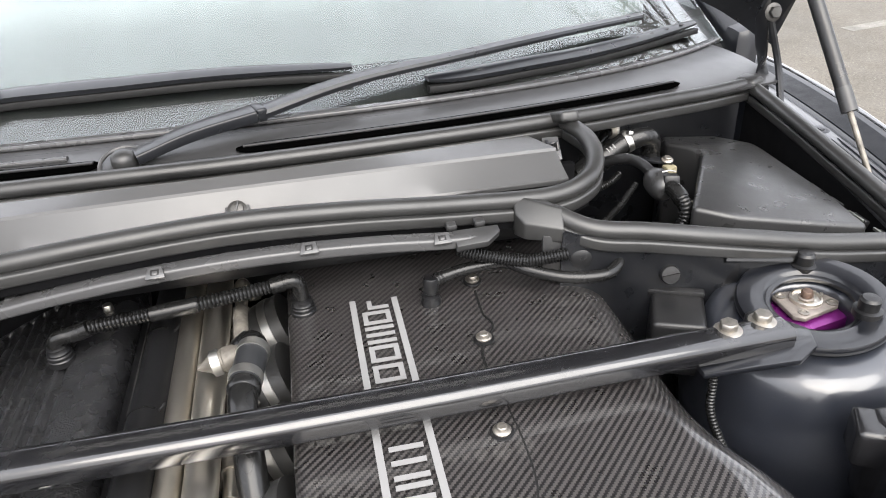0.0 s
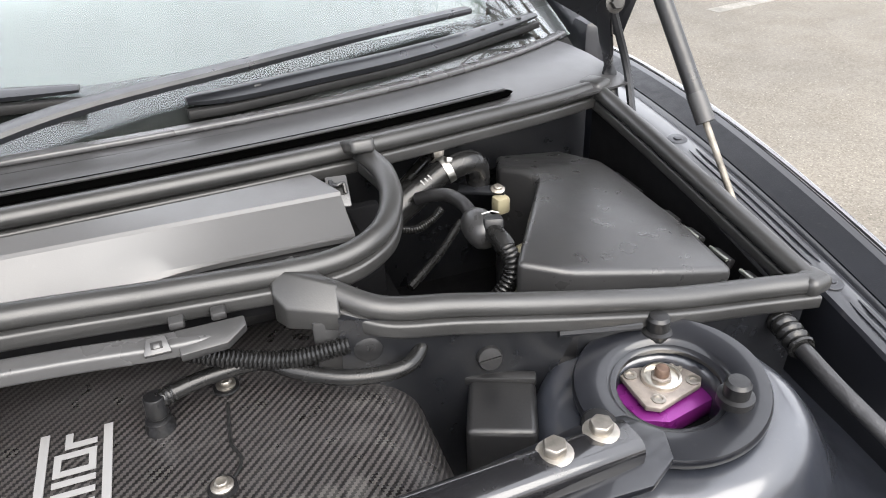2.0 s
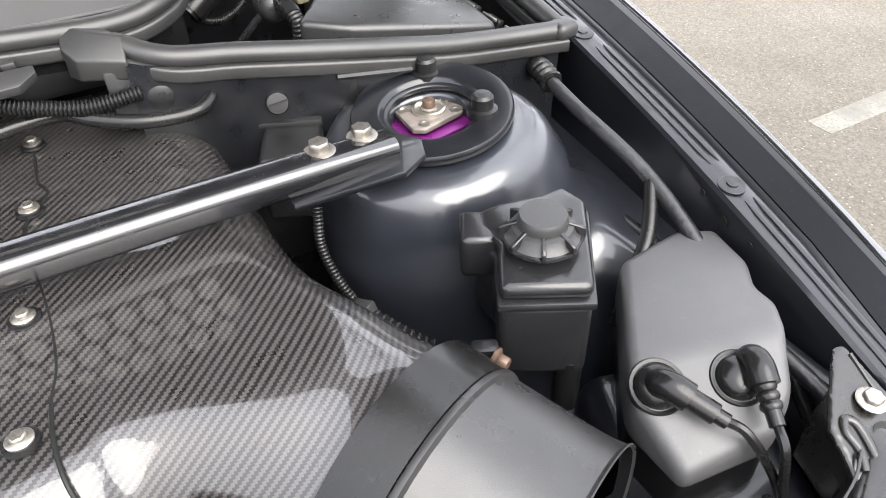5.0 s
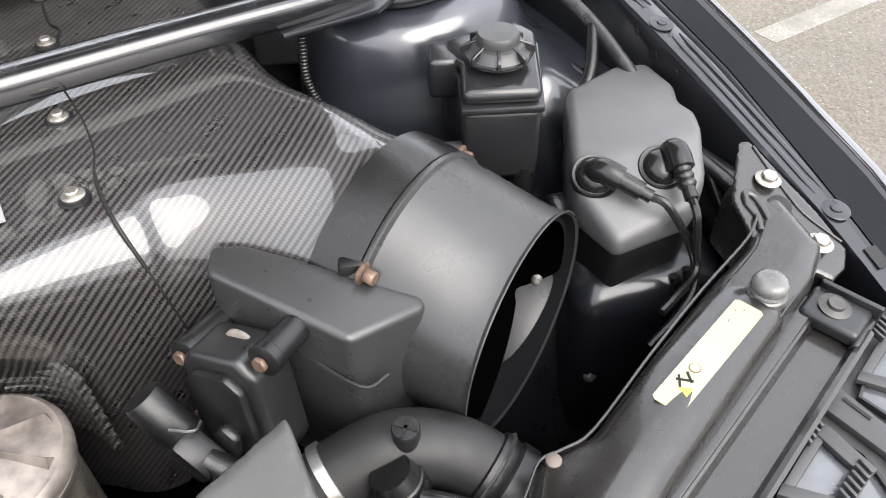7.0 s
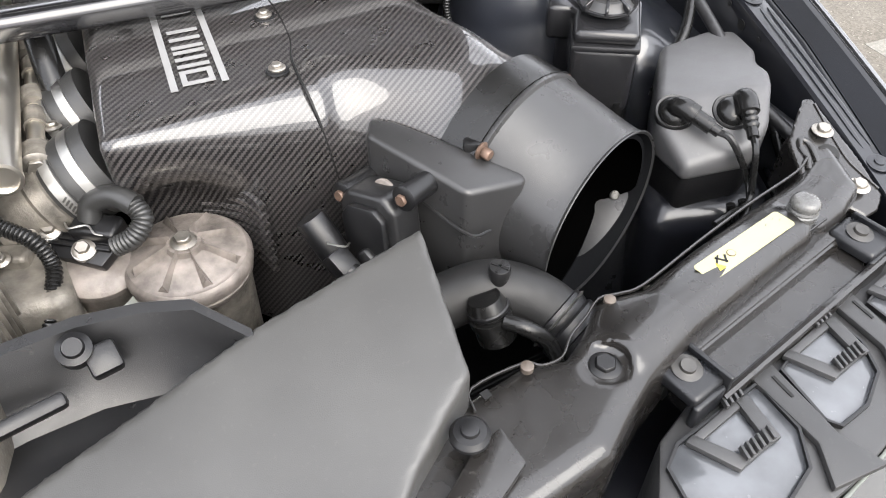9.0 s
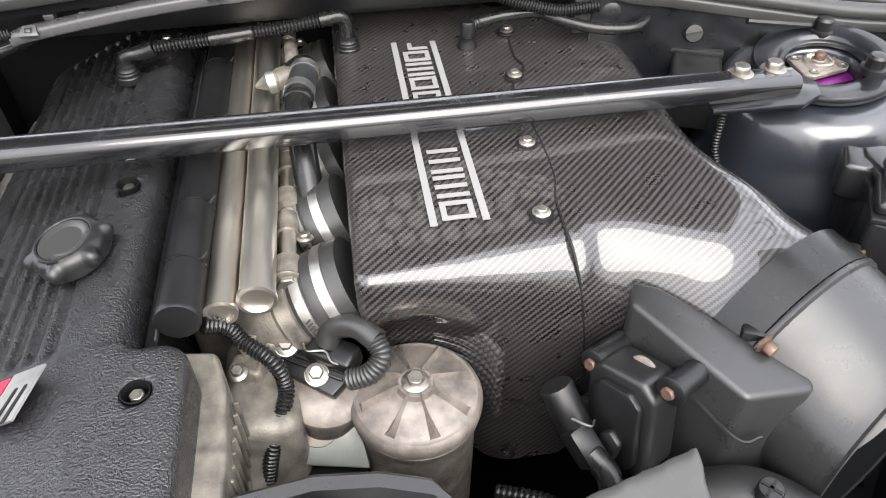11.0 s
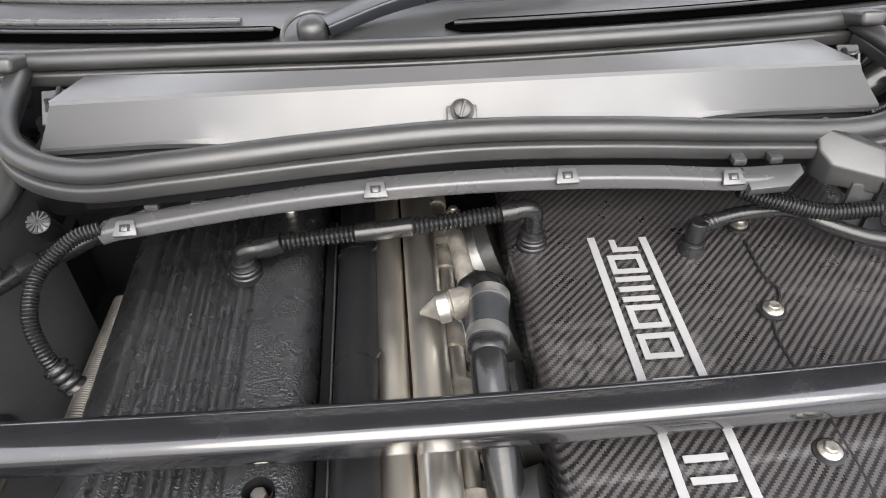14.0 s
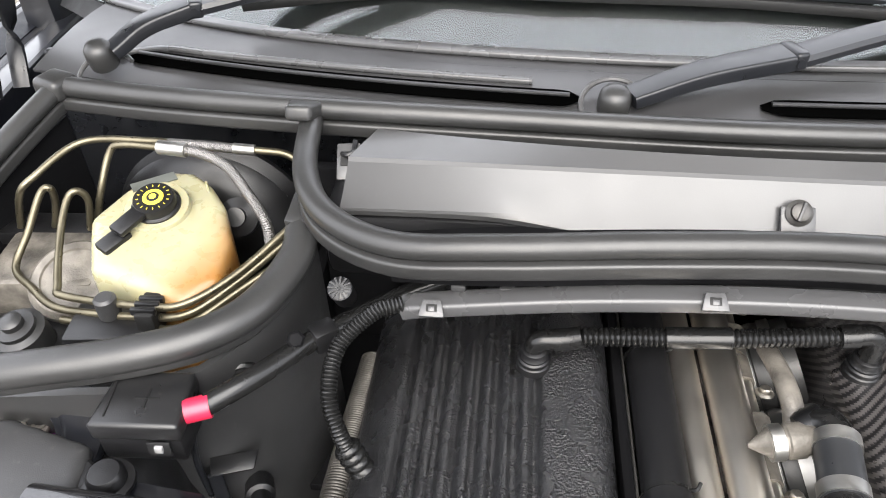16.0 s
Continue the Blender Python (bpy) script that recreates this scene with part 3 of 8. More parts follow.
# inner walls and floors of the bay; the M_DARK ones have shade coloured in
part("inner_wing", box(0.012, 0.52, 0.43, at(0.6441, 0.4200, 0.5430), 0.004), M_PAINT_DULL, body)
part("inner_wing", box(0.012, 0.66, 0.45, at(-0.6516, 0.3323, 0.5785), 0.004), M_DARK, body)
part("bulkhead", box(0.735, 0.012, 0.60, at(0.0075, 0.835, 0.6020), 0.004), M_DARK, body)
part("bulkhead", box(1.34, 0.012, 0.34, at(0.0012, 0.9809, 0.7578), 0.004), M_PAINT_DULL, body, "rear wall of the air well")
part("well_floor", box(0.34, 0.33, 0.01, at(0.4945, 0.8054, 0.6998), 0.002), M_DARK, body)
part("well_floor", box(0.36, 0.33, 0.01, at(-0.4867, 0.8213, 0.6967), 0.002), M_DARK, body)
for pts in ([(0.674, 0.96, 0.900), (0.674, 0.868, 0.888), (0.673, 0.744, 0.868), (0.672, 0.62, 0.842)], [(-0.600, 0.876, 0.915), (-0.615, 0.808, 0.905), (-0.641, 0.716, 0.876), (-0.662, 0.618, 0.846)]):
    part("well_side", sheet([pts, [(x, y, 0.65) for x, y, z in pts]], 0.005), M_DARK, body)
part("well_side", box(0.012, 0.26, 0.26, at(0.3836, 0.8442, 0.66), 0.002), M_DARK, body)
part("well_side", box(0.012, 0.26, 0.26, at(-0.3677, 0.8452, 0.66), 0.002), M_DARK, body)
part("well_front", sheet([[(0.2979, 0.6610, 0.9150), (0.4370, 0.6367, 0.8908), (0.5562, 0.6225, 0.8692), (0.6710, 0.6196, 0.8552)], [(0.2906, 0.6639, 0.6240), (0.4278, 0.6396, 0.6233), (0.5457, 0.6254, 0.6220), (0.6592, 0.6225, 0.6204)]], 0.006), M_PAINT_DULL, body)
part("well_front", sheet([[(-0.3411, 0.7373, 0.8996), (-0.3413, 0.6966, 0.8956), (-0.3582, 0.6510, 0.8919), (-0.3858, 0.6206, 0.8878), (-0.4349, 0.6026, 0.8832), (-0.6638, 0.5923, 0.8615)], [(-0.3362, 0.7389, 0.6194), (-0.3365, 0.6981, 0.6204), (-0.3532, 0.6524, 0.6216), (-0.3804, 0.6220, 0.6224), (-0.4287, 0.6039, 0.6225), (-0.6545, 0.5931, 0.6195)]], 0.006), M_PLASTIC_GREY, body)
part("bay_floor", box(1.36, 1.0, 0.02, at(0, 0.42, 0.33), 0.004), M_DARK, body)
part("front_valance", box(1.40, 0.02, 0.42, at(0, -0.10, 0.45), 0.006), M_PAINT_DULL, body)
part("bumper", surf(lambda X, Y, Z: d_box(X, Y, Z, (0, 0.16, 0.46), (0.86, 0.36, 0.20), 0.12), (-0.9, -0.25, 0.24), (0.9, 0.12, 0.70), 0.025), M_PAINT, body, "black front bumper", 70)
part("sill", box(0.09, 0.9, 0.2, at(0.80, 1.5, 0.28), 0.03), M_PAINT, body)
part("sill", box(0.09, 0.9, 0.2, at(-0.80, 1.5, 0.28), 0.03), M_PAINT, body)
for sx in (1, -1):
    wheel = part("wheel", lathe([(0.2, -0.10), (0.31, -0.115), (0.325, -0.08), (0.325, 0.08), (0.31, 0.115), (0.2, 0.10)], towards((sx * 0.60, 0.5, 0.325), (1, 0, 0)), 40), M_HOSE, body, "black tyre on its rim")
    part("rim", lathe([(0.205, -0.07), (0.215, 0.105 * sx), (0.19, 0.1 * sx), (0.06, 0.07 * sx), (0.03, 0.085 * sx)], towards((sx * 0.60, 0.5, 0.325), (1, 0, 0)), 30), M_ALLOY, wheel)

# cabin end that the windscreen closes
part("cabin_side", box(0.05, 0.9, 0.55, at(0.80, 1.62, 0.66), 0.02), M_PAINT, body)
part("cabin_side", box(0.05, 0.9, 0.55, at(-0.80, 1.62, 0.66), 0.02), M_PAINT, body)
part("cabin_back", box(1.6, 0.03, 1.1, at(0, 2.06, 0.85), 0.01), M_DARK, body)
part("cabin_floor", box(1.6, 1.05, 0.02, at(0, 1.53, 0.42), 0.005), M_DARK, body)


def glass_y(x):
    return 0.920 + 0.31 * x * x + 0.27 * x ** 4


def glass_z(x):
    return 0.956 - 0.075 * x * x


rows = []
for i in range(15):
    t = 0.98 * i / 14
    rows.append([(x * (1 - 0.1 * t), glass_y(x) + t, glass_z(x) + 0.50 * t - 0.05 * t * t) for x in np.linspace(-0.765, 0.765, 25)])
glass = single("windscreen", sheet(rows, 0.005), M_GLASS, (0.0019, 0.9537, 0.9567), "clear curved windscreen reflecting a pale sky", "windscreen")
glass.visible_shadow = False
rows = []
for i in range(6):
    t = -0.02 + 0.105 * i / 5
    rows.append([(x, glass_y(x) + t, glass_z(x) + 0.50 * t - 0.009) for x in np.linspace(-0.765, 0.765, 25)])
part("edge_band", sheet(rows, 0.002), M_INK, glass, "black ceramic edge band")
single("dashboard", surf(lambda X, Y, Z: d_box(X, Y, Z, (0, 1.72, 0.90), (0.74, 0.34, 0.14), 0.08), (-0.78, 1.3, 0.72), (0.78, 2.1, 1.08), 0.03), M_DASH, (0, 1.5, 0.76), "grey dashboard behind the windscreen", "dashboard", sharp=70)

# roof pillars
for sx in (1, -1):
    part("pillar", tube([(sx * 0.8064, 1.2024, 0.9022), (sx * 0.74, 1.6, 1.13), (sx * 0.69, 2.06, 1.36)], 0.03, 6, 10), M_PAINT, body)
part("roof_edge", tube([(-0.69, 2.06, 1.37), (0, 1.98, 1.42), (0.69, 2.06, 1.37)], 0.04, 8, 10), M_PAINT, body)

# scuttle panel under the windscreen with its air slots
rows = []
for a in (0.0, 0.12, 0.3, 0.5, 0.75, 1.0):
    r = []
    for x in np.linspace(-0.66, 0.72, 41):
        seal_y = 0.832 + 0.25 * x * x
        y = seal_y + (glass_y(x) + 0.012 - seal_y) * a
        z = 0.947 - 0.05 * x * x + (glass_z(x) + 0.002 - 0.947 + 0.05 * x * x) * a + 0.006 * math.sin(a * math.pi)
        r.append((x, y, z))
    rows.append(r)
scuttle = single("scuttle_panel", sheet(rows, 0.003), M_SCUTTLE, (0, 0.9, 0.94), "dark grey plastic scuttle panel below the windscreen", "trim panel")
trim = [V((x, glass_y(x) + 0.004, glass_z(x) + 0.006)) for x in np.linspace(-0.68, 0.74, 41)]
part("lip", sweep(trim, rrect(0.014, 0.006, 0.0025)), M_SHEEN, scuttle)


def on_scuttle(x, frac, up=0.0):
    sy = 0.832 + 0.25 * x * x
    z = 0.947 - 0.05 * x * x
    return V((x, sy + (glass_y(x) - sy) * frac, z + (glass_z(x) - z) * frac + 0.006 * math.sin(frac * math.pi) + up))


def slot(x0, x1, frac, wide, up=0.0018, high=0.003, taper=0.0):
    pts = [on_scuttle(x, frac, up) for x in np.linspace(x0, x1, 48)]
    return sweep(pts, rrect(wide, high, min(0.0014, wide * 0.3), 2), scale=(lambda t: min(1.0, 0.3 + taper * min(t, 1 - t))) if taper else None)


# no cut in the panel: black strips paint the shade of the slots
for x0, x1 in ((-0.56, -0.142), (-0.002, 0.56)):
    gap = part("air_slot", slot(x0, x1, 0.31, 0.024, taper=28), M_SHADE_BLACK, scuttle, "air slot drawn as a strip in shade black")
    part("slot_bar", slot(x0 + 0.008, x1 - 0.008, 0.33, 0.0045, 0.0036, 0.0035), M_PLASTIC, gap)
ledge = [on_scuttle(-0.585, 0.10, 0.002), on_scuttle(-0.572, 0.26, 0.003), on_scuttle(-0.548, 0.38, 0.003), on_scuttle(-0.520, 0.46, 0.003), on_scuttle(-0.48, 0.47, 0.003), on_scuttle(-0.42, 0.49, 0.003), on_scuttle(-0.30, 0.52, 0.0025), on_scuttle(-0.18, 0.53, 0.002)]
part("ledge", sweep(spline(ledge, 8), rrect(0.007, 0.005, 0.002, 3)), M_SHEEN, scuttle, "raised ledge round the wiper spindle")
part("seam_line", slot(-0.65, 0.71, 0.80, 0.0022, 0.0006, 0.0024), M_PLASTIC, scuttle)
for nx, ny in ((-0.1158, 0.8549), (-0.5655, 0.909)):
    c = V((nx, ny, on_scuttle(nx, 0.3).z + 0.002))
    part("spindle_ring", sweep([c + V((0.026 * math.cos(radians(a)), 0.022 * math.sin(radians(a)), 0.012 * math.sin(radians(a)))) for a in range(40, 215, 8)], circle(0.0022, 8)), M_SHEEN, scuttle)

# bonnet, open overhead
TH = radians(62)


def hood_point(x, v, d):
    """x across, v up along the bonnet from its rear corners, d out of its underside."""
    return (x, 1.06 - v * math.cos(TH) - d * math.sin(TH), 0.95 + v * math.sin(TH) - d * math.cos(TH))


def hood_edge(x):
    return 0.226 * (1 - min(1.0, abs(x) / 0.765) ** 2.6)


hood = thing("bonnet", (0, 1.0, 1.15), "black car bonnet propped open on gas stays", "bonnet")
half = [0.765 * math.sin(a) for a in np.linspace(-math.pi / 2, math.pi / 2, 33)]
rows = [[hood_point(x * (1 - 0.03 * f), hood_edge(x) + (1.2 - hood_edge(x) + 0.03 * (1 - (x / 0.77) ** 2)) * f - 0.012, -0.022 * (1 - (x / 0.77) ** 2) * f) for x in half] for f in (0, 0.02, 0.06, 0.15, 0.3, 0.5, 0.75, 1.0)]
part("skin", sheet(rows, 0.003), M_PAINT, hood)
rows = [[hood_point(x * 0.97 * (1 - 0.03 * f), hood_edge(x) + 0.004 + (1.17 - hood_edge(x)) * f, 0.006 + 0.024 * min(1, f * 8) - 0.022 * (1 - (x / 0.77) ** 2) * f) for x in half] for f in (0, 0.03, 0.06, 0.12, 0.3, 0.5, 0.75, 1.0)]
part("inner_frame", sheet(rows, 0.004), M_PAINT_DULL, hood)
def honeycomb(rows, first):
    bm = bmesh.new()
    e1, e2 = V((1, 0, 0)), V((0, -math.cos(TH), math.sin(TH)))
    for i in range(-9, 10):
        for j in rows:
            cx, v = 0.036 * i + (0.018 if j % 2 else 0), first + 0.031 * j
            c = V(hood_point(cx, v, 0.036 - 0.022 * (1 - (cx / 0.77) ** 2) * (v / 1.2)))
            bm.faces.new([bm.verts.new(c + e1 * (0.0155 * math.cos(radians(60 * k + 30))) + e2 * (0.0155 * math.sin(radians(60 * k + 30)))) for k in range(6)])
    ext = bmesh.ops.extrude_face_region(bm, geom=bm.faces[:])
    bmesh.ops.translate(bm, verts=[g for g in ext["geom"] if isinstance(g, bmesh.types.BMVert)], vec=V((0, -math.sin(TH), -math.cos(TH))) * 0.004)
    return bm


liner = part("liner", honeycomb(range(3, 25), 0.325), mat("dark_liner", (0.03, 0.03, 0.03), 0.8), hood, "dark honeycomb insulation pads")
liner["kind"] = "stuff"
strip = part("liner", honeycomb(range(0, 3), 0.325), mat("pale_liner_edge", (0.62, 0.61, 0.58), 0.6), hood, "pale honeycomb edge of the insulation")
strip["kind"] = "stuff"
for x, v in ((0.68, 0.115), (0.60, 0.19), (0.66, 0.21), (0.57, 0.25)):
    part("frame_screw", lathe([(0.011, 0), (0.011, 0.002), (0.007, 0.004), (0.003, 0.0042)], towards(hood_point(x, v, 0.028), (0, -math.sin(TH), -math.cos(TH))), 16), M_PAINT_DULL, hood)

# ---- rubber seals ----
BEAD = [(0.0095 * math.cos(a), 0.0085 * math.sin(a)) for a in [2 * math.pi * i / 12 for i in range(12)]]


def seal(pts, label, lip=(0, -0.0075, -0.0115), n=8, fat=1.0):
    ob = thing("rubber_seal", pts[0], label, "seal")
    part("bead", sweep(spline(pts, n), [(a * fat, b * fat) for a, b in BEAD]), M_RUBBER, ob)
    if lip:
        part("lip", sweep(spline([V(p) + V(lip) for p in pts], n), rrect(0.012, 0.012, 0.0025, 3)), M_RUBBER, ob)
    return ob


seal([(-0.5936, 0.8771, 0.9436), (-0.4927, 0.8596, 0.9463), (-0.3559, 0.8421, 0.9511), (-0.1983, 0.8301, 0.9546), (0.0004, 0.8229, 0.9556), (0.2010, 0.8352, 0.9524), (0.3631, 0.8558, 0.9477), (0.5066, 0.8951, 0.9383), (0.5895, 0.9271, 0.9293), (0.6680, 0.9618, 0.9210)],
     "black rubber seal along the scuttle panel", (0, -0.004, -0.014))
seal([(0.6732, 0.9652, 0.9189), (0.6723, 0.8680, 0.9084), (0.6713, 0.7435, 0.8915), (0.6735, 0.6175, 0.8700)], "black rubber seal along the wing flange", (-0.002, 0, -0.014))
seal([(-0.5936, 0.8771, 0.9436), (-0.6115, 0.8079, 0.9263), (-0.6371, 0.7160, 0.8972), (-0.6588, 0.6182, 0.8683)], "black rubber seal along the wing flange", (0.002, 0, -0.014))
seal([(0.2945, 0.6821, 0.9246), (0.3279, 0.6581, 0.9147), (0.3777, 0.6493, 0.9083), (0.4374, 0.6406, 0.8986), (0.4971, 0.6330, 0.8889), (0.5568, 0.6275, 0.8790), (0.6166, 0.6235, 0.8725), (0.6735, 0.6145, 0.8700)],
     "black rubber seal across the strut tower side")
u_pts = [(0.3670, 0.8507, 0.9458), (0.3739, 0.8014, 0.9458), (0.3667, 0.7554, 0.9417), (0.3447, 0.7207, 0.9355), (0.2990, 0.7054, 0.9302), (0.1988, 0.6970, 0.9400), (0.0989, 0.6908, 0.9517), (-0.0008, 0.6869, 0.9581), (-0.1002, 0.6823, 0.9565), (-0.1993, 0.6778, 0.9516),
         (-0.2683, 0.6845, 0.9443), (-0.3174, 0.7134, 0.9433), (-0.3437, 0.7626, 0.9441), (-0.3559, 0.8360, 0.9461)]
seal(u_pts, "black rubber seal looping round the air filter cover")
seal([(-0.3433, 0.7373, 0.9146), (-0.3406, 0.7016, 0.9115), (-0.3546, 0.6539, 0.9108), (-0.3823, 0.6245, 0.9107), (-0.4285, 0.6065, 0.9082), (-0.4942, 0.5927, 0.9034), (-0.5918, 0.5812, 0.8880), (-0.6591, 0.6026, 0.8690)],
     "black rubber seal round the brake side well", (0, 0.001, -0.012), 8, 1.3)
for px, s in ((0.364, 1), (-0.360, -1)):
    m = at(px, 0.848 if s > 0 else 0.836, 0.955, 0, -20)
    single("seal_joint", prism([(-0.017, 0.007), (0.017, 0.007), (0.0125, -0.006), (0.0105, -0.024), (-0.0105, -0.024), (-0.0125, -0.006)], -0.008, 0.0045, m, 0.004, 4), M_RUBBER, (px, 0.84, 0.95), "moulded rubber joint where two seals meet", "seal joint")
single("seal_joint", facet([(0.2610, 0.7050), (0.2800, 0.7230), (0.3030, 0.6770), (0.2990, 0.6570), (0.2650, 0.6740), (0.2585, 0.6860)], 0.903, 0.940, (((0.2800, 0.7100, 0.9335), (0.25, 0.10, 1)), ((0.2720, 0.6820, 0.9290), (-0.30, -0.75, 1))), 0.003, 3), M_RUBBER, (0.2823, 0.6821, 0.9198), "folded rubber end of a seal", "seal joint")
single("seal_joint", prism([(-0.010, 0.024), (0.008, 0.020), (0.014, -0.014), (-0.012, -0.012)], -0.009, 0.010, at(-0.3424, 0.7403, 0.9166, 0, 10), 0.003), M_RUBBER, (-0.3422, 0.7403, 0.9096), "folded rubber end of a seal", "seal joint")
single("seal_joint", box(0.026, 0.024, 0.017, at(0.6735, 0.6155, 0.8700, 10), 0.007, 4), M_RUBBER, (0.6689, 0.6175, 0.8552), "moulded rubber corner of the seal", "seal joint")
single("seal_joint", box(0.03, 0.03, 0.02, at(0.6712, 0.9640, 0.9209, 30), 0.006, 3), M_RUBBER, (0.6708, 0.9641, 0.9141), "moulded rubber corner of the seal", "seal joint")
single("seal_joint", box(0.03, 0.028, 0.02, at(-0.5956, 0.8771, 0.9436, -20), 0.006, 3), M_RUBBER, (-0.5953, 0.8771, 0.9365), "moulded rubber corner of the seal", "seal joint")
# apron below the looping seal, near black for the shade under it
u_low = [V(p) for p in spline(u_pts[3:-3], 6)]
part("seal_flange", sheet([[p + V((0, -0.006, -0.012)) for p in u_low], [p + V((0, -0.004, -0.026)) for p in u_low], [p + V((0, 0.11, -0.035)) for p in u_low]], 0.002), M_DARK, body)

# ---- air filter cover ----
cover = thing("air_filter_cover", (-0.0004, 0.7499, 0.9301), "satin grey-black plastic cabin filter cover, silvery in the light", "cover")
xs = np.linspace(-0.314, 0.331, 41)


def wave(x):
    return 0.010 * (0.5 + 0.5 * math.tanh((0.17 - abs(x)) * 28))


rows = [[(x * 0.955, 0.774 + 0.50 * x * x, 0.964 - 0.19 * x * x) for x in xs],
        [(x, 0.7615 + 0.15 * x * x, 0.9575 - 0.09 * x * x) for x in xs],
        [(x, 0.7603 + 0.148 * x * x, 0.9545 - 0.09 * x * x) for x in xs],
        [(x, 0.750 + 0.05 * x * x, 0.941 - 0.04 * x * x) for x in xs],
        [(x, 0.742 - 0.05 * x * x, 0.931) for x in xs],
        [(x, 0.7415 - 0.05 * x * x - wave(x) * 0.9, 0.9290 - wave(x) * 0.7) for x in xs],
        [(x, 0.7425 - 0.05 * x * x - wave(x) * 0.9, 0.9245 - wave(x) * 0.7) for x in xs]]
part("panel", sheet(rows, 0.002), M_COVER, cover, "", 14)
m = towards((0.0006, 0.7425, 0.9415), (0, -0.75, 0.75)) @ Matrix.Scale(0.74, 4)
screw = part("screw", lathe([(0.012, 0), (0.0125, 0.002), (0.009, 0.004), (0.0085, 0.007), (0.006, 0.008)], m, 20), M_GREYBOLT, cover, "plastic quarter-turn screw")
part("slot", box(0.019, 0.003, 0.004, m @ pose(0, 0, 0.008, 0, 0, 70), 0.0008), M_PLASTIC_GREY, screw)
part("screw_tab", box(0.023, 0.020, 0.003, towards((0.0006, 0.7400, 0.9365), (0, -0.75, 0.75)), 0.001), M_SHEEN, cover)
for x, s, cy, cz in ((0.330, 1, 0.792, 0.9400), (-0.315, -1, 0.787, 0.9370)):
    m = at(x + 0.002 * s, cy, cz, -6 * s, 34)
    clip = part("end_clip", box(0.018, 0.030, 0.003, m, 0.0012), M_SHEEN, cover)
    part("clip_hole", box(0.010, 0.012, 0.001, m @ pose(0.001 * s, 0.002, 0.0016), 0.0004), M_INK, clip)
    part("hook", tube([m @ V((-0.005, 0.006, 0.002)), m @ V((0.0, 0.003, 0.006)), m @ V((0.005, 0.005, 0.005)), m @ V((0.006, -0.003, 0.002))], 0.0018, 5, 8), M_PLASTIC, clip)
    part("end_wall", box(0.004, 0.07, 0.05, at(x - s * 0.002, 0.775, 0.914, 0, 20), 0.001), M_PLASTIC_DARK, cover)
single("filter_housing", box(0.66, 0.09, 0.06, at(-0.0003, 0.7806, 0.8947), 0.01), M_PLASTIC_DARK, (-0.0004, 0.7808, 0.8699), "black plastic filter housing under its cover", "housing")

# ---- cable rail ----
rail_pts = [(-0.2600, 0.6674, 0.9018), (-0.2404, 0.6662, 0.9069), (-0.1497, 0.6656, 0.9201), (-0.0676, 0.6641, 0.9280), (-0.0011, 0.6629, 0.9309), (0.0666, 0.6617, 0.9306), (0.1283, 0.6607, 0.9273), (0.1851, 0.6598, 0.9220), (0.2230, 0.6629, 0.9186)]
duct = thing("cable_rail", (-0.0011, 0.6640, 0.9120), "long grey-black plastic cable duct with clip lids", "cable duct")
part("channel", sweep(spline([V(p) + V((0, 0.004, -0.001)) for p in rail_pts], 8), rrect(0.017, 0.0115, 0.003, 3)), M_SHEEN, duct)
for cx, cy, cz in ((-0.2400, 0.6615, 0.9110), (-0.0670, 0.6600, 0.9325), (0.0640, 0.6578, 0.9365), (0.1822, 0.6570, 0.9275)):
    m = at(cx, cy - 0.0005, cz + 0.0012, 0, 34)
    clip = part("clip", prism([(-0.0085, -0.0062), (0.0085, -0.0062), (0.0060, 0.0052), (-0.0060, 0.0052)], -0.003, 0.0010, m, 0.0009), M_SHEEN, duct)
    part("clip_window", box(0.0070, 0.0050, 0.0009, m @ pose(0, -0.0004, 0.0010), 0.0003), M_INK, clip)
    part("clip_tongue", box(0.0042, 0.0034, 0.0016, m @ pose(0, -0.0012, 0.0012), 0.0004), M_SHEEN, clip)
for cx in (-0.224, -0.192, 0.195, 0.222):
    part("tab", box(0.010, 0.010, 0.006, at(cx, 0.679, 0.917 if cx < 0 else 0.927), 0.0015), M_PLASTIC_GREY, duct)
part("tail", prism([(-0.03, -0.010), (0.0, -0.010), (0.014, 0.0), (0.014, 0.008), (-0.03, 0.010)], -0.004, 0.004, at(0.2240, 0.6628, 0.9206, 4, 20), 0.001), M_PLASTIC_GREY, duct)

# ---- carbon airbox ----
TOP = 0.858
airbox = thing("airbox", (0.2, 0.5, 0.6), "glossy carbon fibre intake airbox with silver print", "airbox")
C0, C1 = np.array((0.362, 0.3085, 0.7640)), np.array((0.3965, 0.2373, 0.7570))
AX = (C1 - C0) / np.linalg.norm(C1 - C0)


